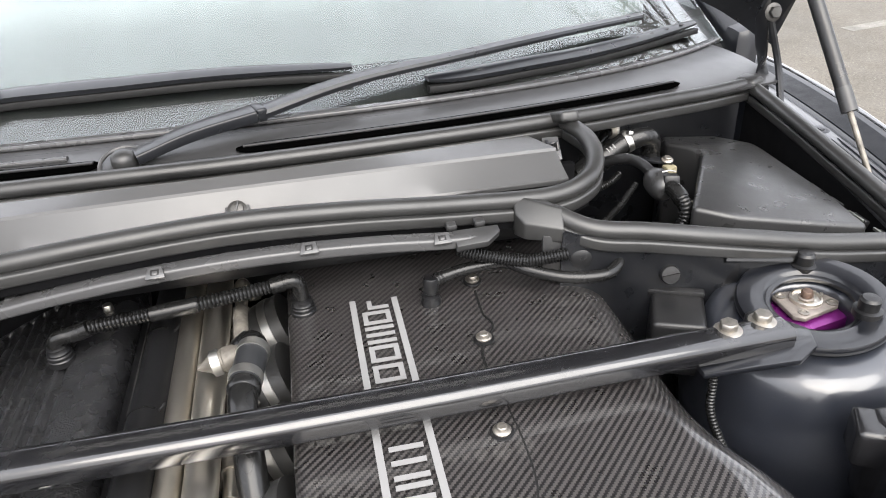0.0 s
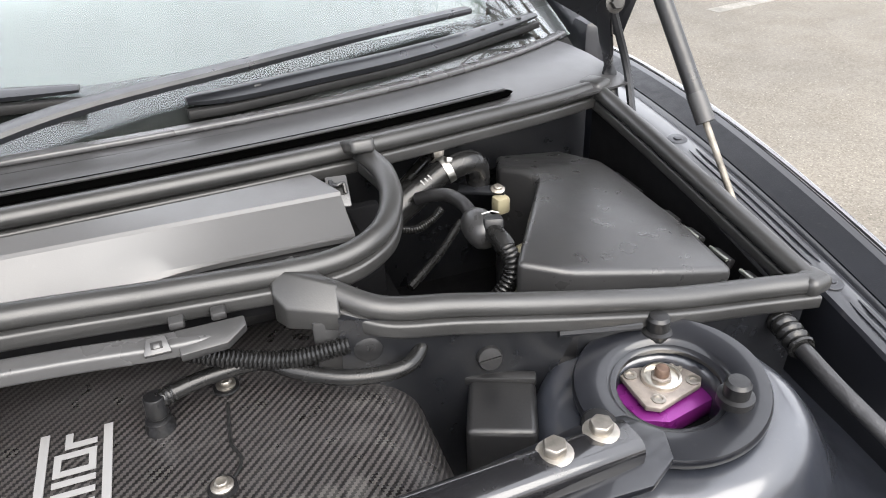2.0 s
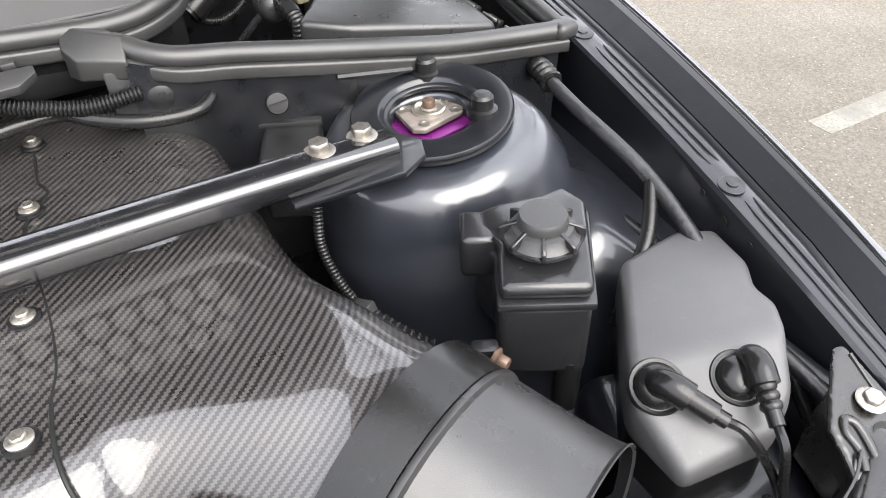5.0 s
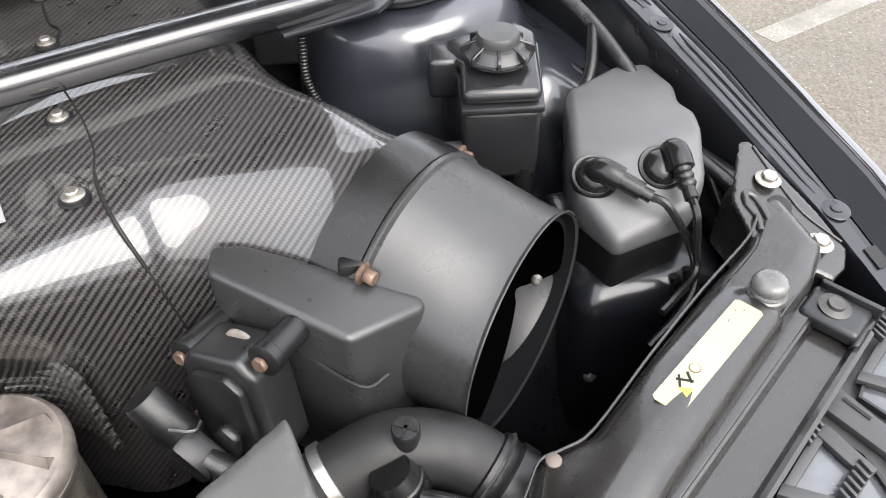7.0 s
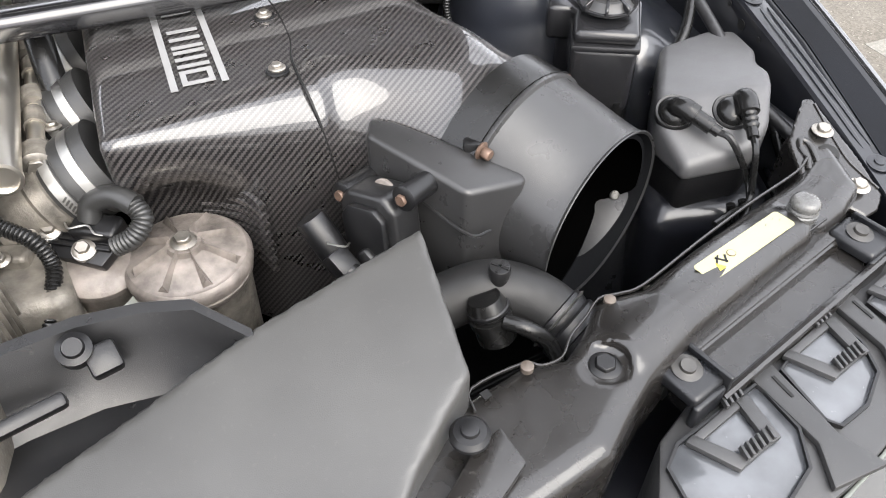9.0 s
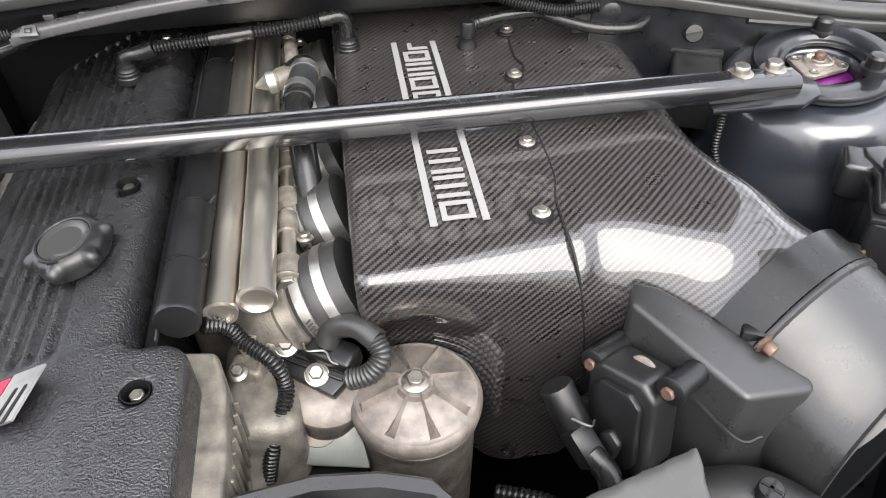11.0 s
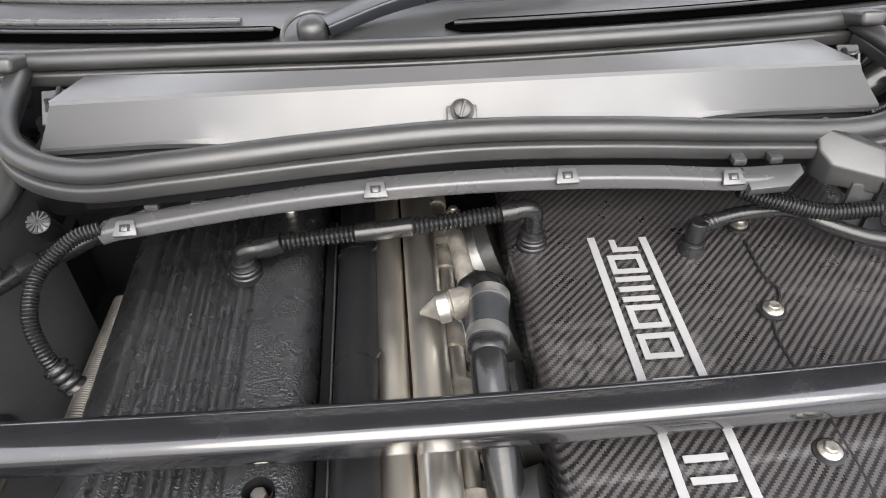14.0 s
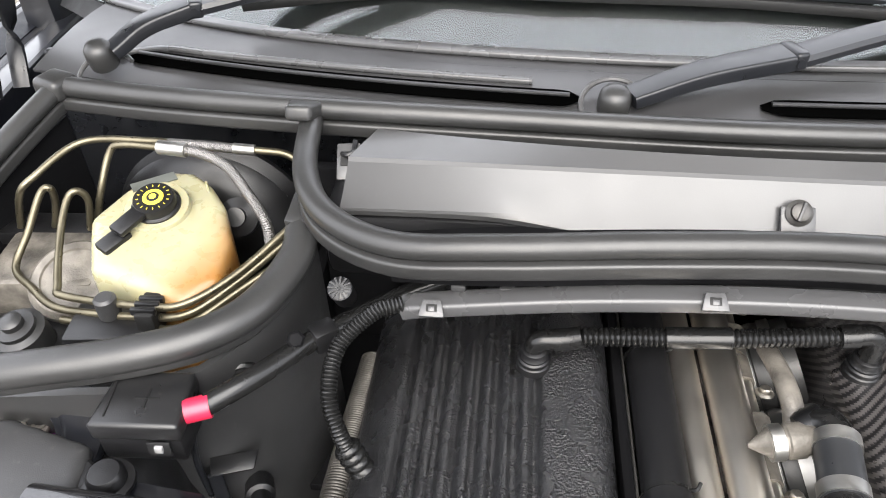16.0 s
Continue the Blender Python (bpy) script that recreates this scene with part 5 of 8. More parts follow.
# cast intake side of the head
lower = thing("engine_block", (0, 0.5, 0.4), "cast alloy intake side of the engine", "engine")
part("casting", surf(lambda X, Y, Z: join(join(d_box(X, Y, Z, (-0.0518, 0.585, 0.6874), (0.06, 0.18, 0.11), 0.02), d_box(X, Y, Z, (-0.0473, 0.3400, 0.7050), (0.030, 0.05, 0.06), 0.012), 0.03), d_line(X, Y, Z, (-0.0812, 0.2900, 0.6950), (-0.10, 0.26, 0.6), 0.04), 0.03), (-0.18, 0.18, 0.5), (0.0389, 0.7811, 0.8203), 0.008), M_ALLOY, lower, "", 50)
# block low in the bay, its shade put into the near-black colour
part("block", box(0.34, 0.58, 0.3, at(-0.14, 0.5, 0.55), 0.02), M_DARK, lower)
part("timing_cover", prism([(-0.17, 0.125), (-0.080, 0.120), (-0.060, 0.138), (-0.056, 0.245), (-0.060, 0.300), (-0.068, 0.329), (-0.092, 0.333), (-0.17, 0.333)], 0.66, 0.817, None, 0.005, 3), M_ALLOY, lower, "rough cast timing cover")
for k in range(7):
    part("cast_rib", box(0.004, 0.003, 0.05, at(-0.0565, 0.235 + 0.010 * k, 0.775, 4), 0.001), M_ALLOY, lower)
# throttle bodies and boots
for i in range(5):
    y = 0.391 + 0.0845 * i
    tb = thing("throttle_body", (-0.005, y, 0.79), "alloy throttle body with black rubber boot and steel clamps", "throttle body", "throttle bodies")
    a = V((0.90, 0, 0.40)).normalized()
    m = towards((-0.012, y, 0.788), a)
    part("horn", lathe([(0.032, -0.05), (0.034, -0.012), (0.0375, -0.008), (0.0375, 0.004), (0.030, 0.006)], m, 32), M_ALLOY, tb)
    part("boot", lathe([(0.034, 0.004), (0.0362, 0.007), (0.0362, 0.0185), (0.0375, 0.0195), (0.0380, 0.024), (0.0372, 0.0285), (0.0372, 0.050)], m, 36), M_RUBBER, tb)
    for h, r in ((0.0090, 0.0363), (0.0295, 0.0374)):
        part("hose_clamp", lathe([(r, h), (r + 0.0012, h), (r + 0.0012, h + 0.0085), (r, h + 0.0085)], m, 36), M_CLAMP, tb, "bright steel band clamp")
    worm = part("clamp_screw", box(0.008, 0.012, 0.008, m @ Matrix.Rotation(radians(200), 4, 'Z') @ pose(0.0395, 0, 0.0132, 0, 0, 0), 0.0015, 2), M_CLAMP, tb)
    part("screw_head", lathe([(0.0040, 0), (0.0040, 0.004), (0.0030, 0.005), (0.001, 0.005)], m @ Matrix.Rotation(radians(200), 4, 'Z') @ pose(0.0400, 0.006, 0.0132, -90, 0, 0), 12), M_CLAMP, worm)
    for k in range(6):
        part("tooth", box(0.0016, 0.0016, 0.0050, m @ Matrix.Rotation(radians(184 - 5 * k), 4, 'Z') @ pose(0.0374, 0, 0.0132, 22, 0, 0), 0), M_GREYBOLT, worm)
    part("shaft_lug", lathe([(0.0115, -0.010), (0.012, -0.006), (0.012, 0.010), (0.009, 0.012)], towards((-0.018, y + 0.004, 0.822), (0, 1, 0)), 20), M_ALLOY, tb)
    part("shaft", lathe([(0.0068, 0), (0.0068, 0.06)], towards((-0.018, y + 0.015, 0.822), (0, 1, 0)), 16), M_STEEL, tb)
    part("shaft_sleeve", lathe([(0.0088, 0), (0.0088, 0.022)], towards((-0.018, y + 0.048, 0.822), (0, 1, 0)), 16), M_ALLOY, tb)
    bolt(tb, (-0.004, y + 0.040, 0.822), (0, 0.2, 1), 0.0045, 0.006, M_ZINC)
    part("injector", lathe([(0.008, -0.03), (0.009, 0.0), (0.007, 0.014)], towards((-0.030, y + 0.03, 0.806), (-0.3, 0.2, 1)), 16), M_PLASTIC_DARK, tb)
bolt(lower, (-0.018, 0.384, 0.822), (0, -1, 0), 0.0085, 0.006, M_ZINC)

# idle air hose with two clamps and pointed union
idle = thing("idle_air_hose", (0.0041, 0.5787, 0.8742), "black rubber hose with two steel clamps and an alloy union", "hose")
part("hose", tube([(-0.0050, 0.6230, 0.8660), (0.0040, 0.6190, 0.8735), (0.0062, 0.6080, 0.8745), (0.0030, 0.5900, 0.8745), (0.0000, 0.5710, 0.8740), (-0.0020, 0.5440, 0.8700), (0.0000, 0.5080, 0.8480), (0.0033, 0.4650, 0.8130)], 0.0118, 7, 22), M_HOSE, idle)
for p, d in (((0.0056, 0.6050, 0.8745), (0.17, 1, 0.0)), ((0.0001, 0.5720, 0.8741), (0.14, 1, 0.06))):
    part("hose_clamp", lathe([(0.0130, -0.0042), (0.0141, -0.0042), (0.0141, 0.0042), (0.0130, 0.0042)], towards(p, d), 28), M_CLAMP, idle, "bright steel band clamp")
part("sleeve", tube([(0.0062, 0.6095, 0.8745), (0.0030, 0.5890, 0.8745), (-0.0004, 0.5670, 0.8738)], 0.0132, 3, 24), mat("grey_black_hose", (0.02, 0.021, 0.023), 0.35), idle)
part("cuff", lathe([(0.0118, 0.0), (0.0135, 0.001), (0.0135, 0.006), (0.0120, 0.008)], towards((-0.0010, 0.5640, 0.8732), (-0.06, -1, -0.12)), 24), M_HOSE, idle)
um = towards((-0.0420, 0.6080, 0.8640), (0.95, 0.10, 0.14))
part("union", lathe([(0.0015, 0), (0.0080, 0.011), (0.0095, 0.012), (0.0100, 0.022), (0.0110, 0.023), (0.0110, 0.032), (0.0095, 0.034), (0.0095, 0.044)], um, 28), M_ALLOY, idle)
part("hose_clamp", lathe([(0.0102, 0.0125), (0.0114, 0.0125), (0.0114, 0.0200), (0.0102, 0.0200)], um, 28), M_CLAMP, idle)
part("pipe", tube([(-0.0060, 0.6290, 0.8540), (-0.0070, 0.6450, 0.8640), (-0.0085, 0.6700, 0.8640), (-0.0100, 0.6950, 0.8590)], 0.0068, 5, 14), M_ALLOY, idle)
part("tee", lathe([(0.0105, -0.008), (0.0120, -0.004), (0.0120, 0.008), (0.0100, 0.010)], towards((-0.0020, 0.6215, 0.8690), (0.8, 0.3, 0.4)), 20), M_PLASTIC_DARK, idle)

# ---- oil filter housing ----
oil = thing("oil_filter_housing", (0.073, 0.318, 0.6), "weathered cast alloy oil filter housing with ribbed lid", "oil filter")
m = towards((0.0684, 0.3175, 0.7470), (0.02, -0.02, 1))
part("can", lathe([(0.046, -0.14), (0.047, -0.004)], m, 40), M_ALLOY, oil)
lid = part("lid", lathe([(0.0485, -0.014), (0.0500, -0.012), (0.0500, -0.008), (0.0490, -0.007), (0.0490, -0.005), (0.0515, -0.004), (0.0520, 0.001), (0.0505, 0.005), (0.0475, 0.0075), (0.0450, 0.0075), (0.0435, 0.0085), (0.015, 0.0155), (0.0135, 0.020), (0.002, 0.020)], m, 56), M_ALLOY_DIRTY, oil)
for i in range(8):
    q = m @ Matrix.Rotation(radians(45 * i + 12), 4, 'Z')
    tent = [(0.012, -0.0012, 0.0140), (0.012, 0.0012, 0.0140), (0.012, 0.0, 0.0240), (0.0440, -0.0044, 0.0080), (0.0440, 0.0044, 0.0080), (0.0425, 0.0, 0.0145)]
    part("rib", ([tuple(q @ V(p)) for p in tent], [(0, 2, 5, 3), (1, 4, 5, 2), (3, 5, 4), (0, 1, 2)]), M_ALLOY_DIRTY, lid, "", 5)
bolt(lid, m @ V((0, 0, 0.020)), (0.02, -0.02, 1), 0.0072, 0.007, M_ZINC)
eye = thing("lifting_eye", (-0.0033, 0.3110, 0.6938), "grey galvanised engine lifting eye", "bracket")
em = at(-0.008, 0.318, 0.727, -12, 38)
part("plate", prism([(-0.046, -0.030), (0.042, -0.030), (0.030, 0.010), (0.022, 0.022), (0.010, 0.027), (-0.004, 0.027), (-0.016, 0.020), (-0.030, -0.010), (-0.046, -0.018)], 0, 0.006, em, 0.0018), M_GALV, eye)
part("hole", lathe([(0.0165, 0.0062), (0.0158, 0.0068)], em, 28), M_ALLOY_DIRTY, eye)
part("hook", tube([em @ V((-0.040, -0.020, 0.003)), em @ V((-0.052, -0.022, 0.003)), em @ V((-0.056, -0.010, 0.003)), em @ V((-0.054, 0.004, 0.003))], 0.0045, 5, 8), M_GALV, eye)
# crank sensor connector with curved hose
plug = thing("sensor_plug", (-0.0029, 0.3302, 0.7725), "black connector with curved rubber hose and two screws", "connector")
part("bracket", prism([(-0.034, -0.010), (0.030, -0.016), (0.036, 0.004), (0.014, 0.018), (-0.020, 0.016), (-0.036, 0.004)], -0.005, 0.005, at(-0.010, 0.345, 0.766, -33, 16), 0.002), M_PLASTIC_DARK, plug)
for k in range(5):
    part("fin", box(0.050, 0.0022, 0.006, at(-0.006 + 0.003 * k, 0.338 + 0.0045 * k, 0.7705 + 0.001 * k, -33, 16), 0.0006), M_PLASTIC_DARK, plug)
part("body", box(0.040, 0.022, 0.020, at(0.010, 0.345, 0.777, -33, 10), 0.004, 3), M_PLASTIC_DARK, plug)
part("wire_clip", tube([(-0.012, 0.352, 0.787), (-0.009, 0.343, 0.788), (0.004, 0.340, 0.789), (0.008, 0.332, 0.786), (0.014, 0.330, 0.783)], 0.0009, 5, 6), M_CLAMP, plug)
part("hose", tube([(0.006, 0.349, 0.786), (0.013, 0.353, 0.799), (0.030, 0.345, 0.806), (0.044, 0.331, 0.803)], 0.0092, 8, 16), M_RUBBER, plug)
part("flex", tube([(0.042, 0.333, 0.804), (0.046, 0.322, 0.796), (0.036, 0.315, 0.787), (0.020, 0.317, 0.780)], 0.0085, 8, 14, ribs=0.0032, depth=0.0012), M_RUBBER, plug)
for p in ((-0.026, 0.361, 0.774), (-0.004, 0.333, 0.769)):
    part("washer", lathe([(0.0092, -0.003), (0.0092, 0.0012), (0.006, 0.0016)], towards((p[0], p[1] - 0.001, p[2] + 0.003), (0, -0.4, 1)), 20), M_CLAMP, plug)
    bolt(plug, (p[0], p[1] - 0.001, p[2] + 0.004), (0, -0.4, 1), 0.0058, 0.006, M_ZINC)
single("wiring_conduit", tube([(-0.0764, 0.3438, 0.8285), (-0.062, 0.349, 0.818), (-0.052, 0.344, 0.805), (-0.032, 0.331, 0.792), (-0.027, 0.322, 0.771), (-0.036, 0.300, 0.754), (-0.043, 0.289, 0.738), (-0.050, 0.280, 0.710)], 0.0066, 8, 12, ribs=0.0032, depth=0.0012), M_HOSE, (-0.05, 0.3, 0.7), "black corrugated wiring conduit by the oil filter", "conduit")
# machined faces, ribs and studs on the intake side
for cx, cy, cz, w, d, h, yw in ((-0.020, 0.402, 0.772, 0.030, 0.034, 0.018, -25), (-0.045, 0.372, 0.778, 0.034, 0.022, 0.014, -30), (-0.056, 0.350, 0.760, 0.028, 0.020, 0.030, -20), (-0.030, 0.440, 0.790, 0.020, 0.030, 0.02, -10)):
    part("boss", box(w, d, h, at(cx, cy, cz, yw), 0.005, 3), M_ALLOY, lower)
for p in ((-0.050, 0.366, 0.785), (-0.022, 0.398, 0.781), (-0.062, 0.340, 0.776), (-0.070, 0.385, 0.80)):
    bolt(lower, p, (0, -0.2, 1), 0.005, 0.006, M_ZINC)
part("bracket", prism([(-0.03, -0.012), (0.03, -0.012), (0.036, 0.0), (0.024, 0.012), (-0.024, 0.012)], 0, 0.005, at(-0.070, 0.325, 0.752, 24, 40), 0.0015), M_ALLOY_DIRTY, lower)
part("water_neck", lathe([(0.030, -0.12), (0.031, -0.014), (0.0325, -0.012), (0.0325, -0.006), (0.030, -0.003), (0.022, 0.002), (0.004, 0.003)], towards((0.002, 0.332, 0.757), (0.05, -0.1, 1)), 36), M_ALLOY_DIRTY, lower, "rough cast water neck")
part("pipe", tube([(-0.095, 0.30, 0.76), (-0.075, 0.295, 0.765), (-0.055, 0.300, 0.755), (-0.045, 0.300, 0.73)], 0.006, 6, 10), M_STEEL, lower)

# ---- heat shield box beside the funnel ----
shield = thing("intake_shield", (0.29, 0.26, 0.7), "satin black plastic wedge-shaped box beside the funnel", "plastic box")
tri_ = [(0.2253, 0.3131), (0.2361, 0.3356), (0.2548, 0.3290), (0.3359, 0.2451), (0.3290, 0.2335), (0.2762, 0.2287)]


part("lid", facet(tri_, 0.66, 0.87, (((0.2823, 0.2653, 0.8195), (0.17, -0.04, 1)),), 0.005), M_SATIN, shield)
part("fold", tube([(0.2541, 0.2671, 0.7887), (0.2764, 0.2237, 0.7803), (0.2959, 0.2241, 0.7772)], 0.0015, 5, 6), M_PLASTIC, shield)
icv = thing("idle_valve", (0.2170, 0.2554, 0.7460), "black plastic idle control valve with coppery screws", "valve")


vn = V((-0.84, -0.52, 0.16)).normalized()
vm = towards((0.216, 0.266, 0.773), vn, 12)
part("body", prism([(-0.026, -0.050), (0.020, -0.050), (0.028, -0.040), (0.028, 0.024), (0.018, 0.036), (-0.018, 0.036), (-0.028, 0.026), (-0.029, -0.040)], -0.022, 0.012, vm, 0.005, 3), M_PLASTIC, icv)
part("face", prism([(-0.019, -0.042), (0.013, -0.042), (0.021, -0.032), (0.021, 0.018), (0.012, 0.027), (-0.012, 0.027), (-0.021, 0.018), (-0.021, -0.034)], 0.011, 0.019, vm, 0.003, 2), M_PLASTIC_DARK, icv)
part("nose", prism([(-0.004, -0.030), (0.008, -0.032), (0.013, -0.014), (0.004, -0.006), (-0.005, -0.012)], 0.018, 0.026, vm, 0.003, 2), M_PLASTIC, icv)
for p in ((0.2331, 0.2453, 0.8164), (0.1985, 0.2940, 0.7935), (0.1965, 0.2890, 0.7420)):
    post = part("post", lathe([(0.0095, -0.034), (0.0095, -0.004), (0.0105, -0.003), (0.0105, 0.003), (0.0085, 0.004)], towards(p, vn), 18), M_PLASTIC_DARK, icv)
    bolt(post, V(p) + vn * 0.003, vn, 0.0052, 0.005, M_COPPER, False, "screw", "dull coppery screw")
part("washer", lathe([(0.012, 0), (0.012, 0.002), (0.010, 0.003)], towards((0.2275, 0.2760, 0.7990), vn), 24), M_ALLOY_DIRTY, icv)
conn = thing("solenoid_plug", (0.1828, 0.2499, 0.7476), "black solenoid with plug and wire clip", "connector")
part("barrel", lathe([(0.0125, -0.02), (0.0125, 0.016), (0.0115, 0.018)], towards((0.1715, 0.2718, 0.7756), (-0.35, 0.5, 0.8)), 20), M_PLASTIC_DARK, conn)
part("plug", box(0.020, 0.03, 0.018, at(0.1801, 0.2478, 0.7596, 30, 35), 0.004), M_PLASTIC_DARK, conn)
part("wire_clip", tube([(0.1716, 0.2582, 0.7797), (0.1833, 0.2506, 0.7783), (0.1891, 0.2585, 0.7730)], 0.0009, 5, 6), M_CLAMP, conn)
part("elbow", tube([(0.1830, 0.2430, 0.7575), (0.1926, 0.2278, 0.7492), (0.1905, 0.2115, 0.7356), (0.1727, 0.2064, 0.7237)], 0.0095, 6, 14), M_HOSE, conn)
for k in range(3):
    single("wiring_conduit", tube([(0.12, 0.255 - 0.012 * k, 0.70), (0.16, 0.235 - 0.01 * k, 0.705), (0.20, 0.20 - 0.012 * k, 0.70), (0.2209, 0.1884, 0.6963)], 0.007, 6, 10, ribs=0.0045, depth=0.0012), M_HOSE, (0.1528, 0.2352, 0.6997), "black corrugated wiring conduit low in the bay", "conduit")

# ---- power steering reservoir ----
res = thing("fluid_reservoir", (0.5017, 0.3893, 0.7462), "black plastic fluid reservoir with large lobed cap", "reservoir")
lid_o = [(0.472, 0.448), (0.464, 0.432), (0.465, 0.406), (0.458, 0.396), (0.441, 0.365), (0.497, 0.334), (0.552, 0.414), (0.548, 0.440), (0.526, 0.440), (0.492, 0.448)]


def shrink(o, d):
    c = np.mean(np.array(o), 0)
    return [tuple(c + (np.array(p) - c) * (1 - d / max(1e-6, np.linalg.norm(np.array(p) - c)))) for p in o]


part("tank", prism(shrink(lid_o, 0.003), 0.760, 0.826, None, 0.006, 3), M_RESIN, res)
part("rim", prism(lid_o, 0.824, 0.8305, None, 0.002), M_RESIN, res)
part("lid", prism(shrink(lid_o, 0.004), 0.830, 0.8435, None, 0.006, 3), M_RESIN, res)
m = towards((0.4900, 0.3880, 0.8500), (0, 0, 1)) @ Matrix.Scale(0.86, 4)
capr = part("cap", lathe([(0.030, 0), (0.030, 0.004), (0.026, 0.007), (0.0235, 0.013), (0.0195, 0.014), (0.0195, 0.021), (0.018, 0.0235), (0.004, 0.024)], m, 36), M_PLASTIC_GREY, res, "grey-black lobed screw cap")
for i in range(8):
    a = 45 * i + 12
    q = m @ Matrix.Rotation(radians(a), 4, 'Z')
    part("lobe", prism([(0.018, 0.003), (0.0335, 0.003), (0.0335, 0.010), (0.029, 0.0125), (0.018, 0.0165)], -0.0017, 0.0017, q @ pose(0, 0, 0, 90, 0, 0), 0.0007, 1), M_RESIN, capr)
    part("web", prism([(0.020, -0.008), (0.031, -0.011), (0.031, 0.011), (0.020, 0.008)], 0.001, 0.0045, q @ Matrix.Rotation(radians(22.5), 4, 'Z'), 0.001), M_RESIN, capr)
part("side_pocket", box(0.026, 0.034, 0.036, at(0.4670, 0.4310, 0.8240, -28), 0.005, 3), M_RESIN, res)
part("outlet", lathe([(0.010, -0.05), (0.010, 0)], towards((0.4923, 0.3502, 0.7698), (0, 0, 1)), 16), M_PLASTIC_DARK, res)
part("foot", box(0.05, 0.06, 0.08, at(0.5360, 0.4238, 0.7313, -38), 0.01), M_PLASTIC_DARK, res)

res.location = res.location + V((0.004, 0.0045, 0.0))

# ---- plastic cover with two plugs ----
cov = thing("plug_cover", (0.5696, 0.3188, 0.6418), "grey-black plastic cover carrying two cable plugs", "cover")
cov_o = [(0.520, 0.326), (0.579, 0.402), (0.638, 0.407), (0.664, 0.390), (0.651, 0.344), (0.634, 0.322), (0.631, 0.301), (0.607, 0.268), (0.594, 0.249), (0.570, 0.2368), (0.5014, 0.2448), (0.5004, 0.2963)]


part("shell", facet(cov_o, 0.742, 0.86, (((0.5625, 0.297, 0.797), (-0.05, 0.12, 1)), ((0.5625, 0.297, 0.797), (-0.22, -0.44, 1))), 0.008, 4), M_LID, cov)
part("skirt", prism(shrink(cov_o, 0.004), 0.700, 0.748, None, 0.006, 3), M_PLASTIC_DARK, cov, "dark lower skirt")
nrm = V((-0.22, -0.44, 1)).normalized()
for spot, way, wire in (((0.5185, 0.2935, 0.7858), (0.46, -0.85, -0.27), 0), ((0.5670, 0.2720, 0.7870), (-0.36, -0.85, -0.40), 1)):
    pl = thing("cable_plug", spot, "black angled rubber plug with its cable", "cable plug", "plugs on the cover")
    a, d = V(spot), V(way).normalized()
    part("socket", lathe([(0.0185, -0.006), (0.0190, 0.0), (0.0182, 0.0012), (0.0160, 0.0008), (0.0155, -0.003)], towards(a, nrm), 28), M_PLASTIC_DARK, cov)
    part("base", lathe([(0.0150, -0.004), (0.0150, 0.002), (0.0130, 0.006), (0.008, 0.009), (0.002, 0.010)], towards(a, nrm), 24), M_HOSE, pl)
    k = a + nrm * 0.0135 + V((0.011, 0.004, 0.004)) * wire
    part("elbow", tube([k - nrm * 0.013, k - nrm * 0.005, k + d * 0.006, k + d * 0.018], 0.0098, 6, 16), M_HOSE, pl)
    part("neck", tube([k + d * 0.016, k + d * 0.036], 0.0072, 4, 14, ribs=0.0062 if wire else 0, depth=0.0016), M_HOSE, pl)
    part("ferrule", tube([k + d * 0.034, k + d * 0.044], 0.0052, 3, 12), M_HOSE, pl)
    e = k + d * 0.042
    tail = [(0.5560, 0.2200, 0.748), (0.5480, 0.2020, 0.728), (0.5300, 0.1960, 0.712), (0.505, 0.1960, 0.690)] if wire == 0 else [(0.5560, 0.2150, 0.752), (0.5500, 0.2060, 0.735), (0.5150, 0.1930, 0.742), (0.4960, 0.1880, 0.742)]
    part("cable", tube([e, e + d * 0.016] + [V(p) for p in tail], 0.0032, 8, 8), M_HOSE, pl)
single("washer_tank", surf(lambda X, Y, Z: d_box(X, Y, Z, (0.5650, 0.2900, 0.6059), (0.07, 0.075, 0.104), 0.025, -20), (0.4586, 0.1656, 0.4932), (0.6757, 0.3965, 0.7201), 0.006), M_PAINT, (0.5611, 0.2809, 0.5132), "black box below the plug cover", "box", sharp=60)
for k in range(2):
    single("black_cable", tube([(0.548 + 0.014 * k, 0.222, 0.72), (0.552 + 0.014 * k, 0.205, 0.66), (0.545 + 0.016 * k, 0.185, 0.58), (0.4977, 0.1850, 0.5115)], 0.0042, 6, 8), M_HOSE, (0.55, 0.2, 0.6), "black cable hanging below the plug cover", "cable")
# taped wiring loom along the inner wing
loom = [(0.6453, 0.6174, 0.8441), (0.6360, 0.5760, 0.8420), (0.6350, 0.5350, 0.8350), (0.6410, 0.4860, 0.8220), (0.6455, 0.4480, 0.8090), (0.6440, 0.4050, 0.7930), (0.6400, 0.3600, 0.7750), (0.6335, 0.3084, 0.7606), (0.6365, 0.2329, 0.7450), (0.6108, 0.1812, 0.7278)]
wl_ = thing("wiring_loom", (0.64, 0.4, 0.8), "black taped wiring loom along the inner wing", "wiring loom")
part("trunk", tube(loom[1:], 0.0066, 6, 12), mat("cloth_tape", (0.012, 0.012, 0.013), 0.35, bump=0.9, bscale=120), wl_)
part("boot", tube([(0.6480, 0.6200, 0.8400), (0.6410, 0.6010, 0.8440), (0.6360, 0.5760, 0.8420)], 0.0112, 6, 14, ribs=0.008, depth=0.003), M_HOSE, wl_)
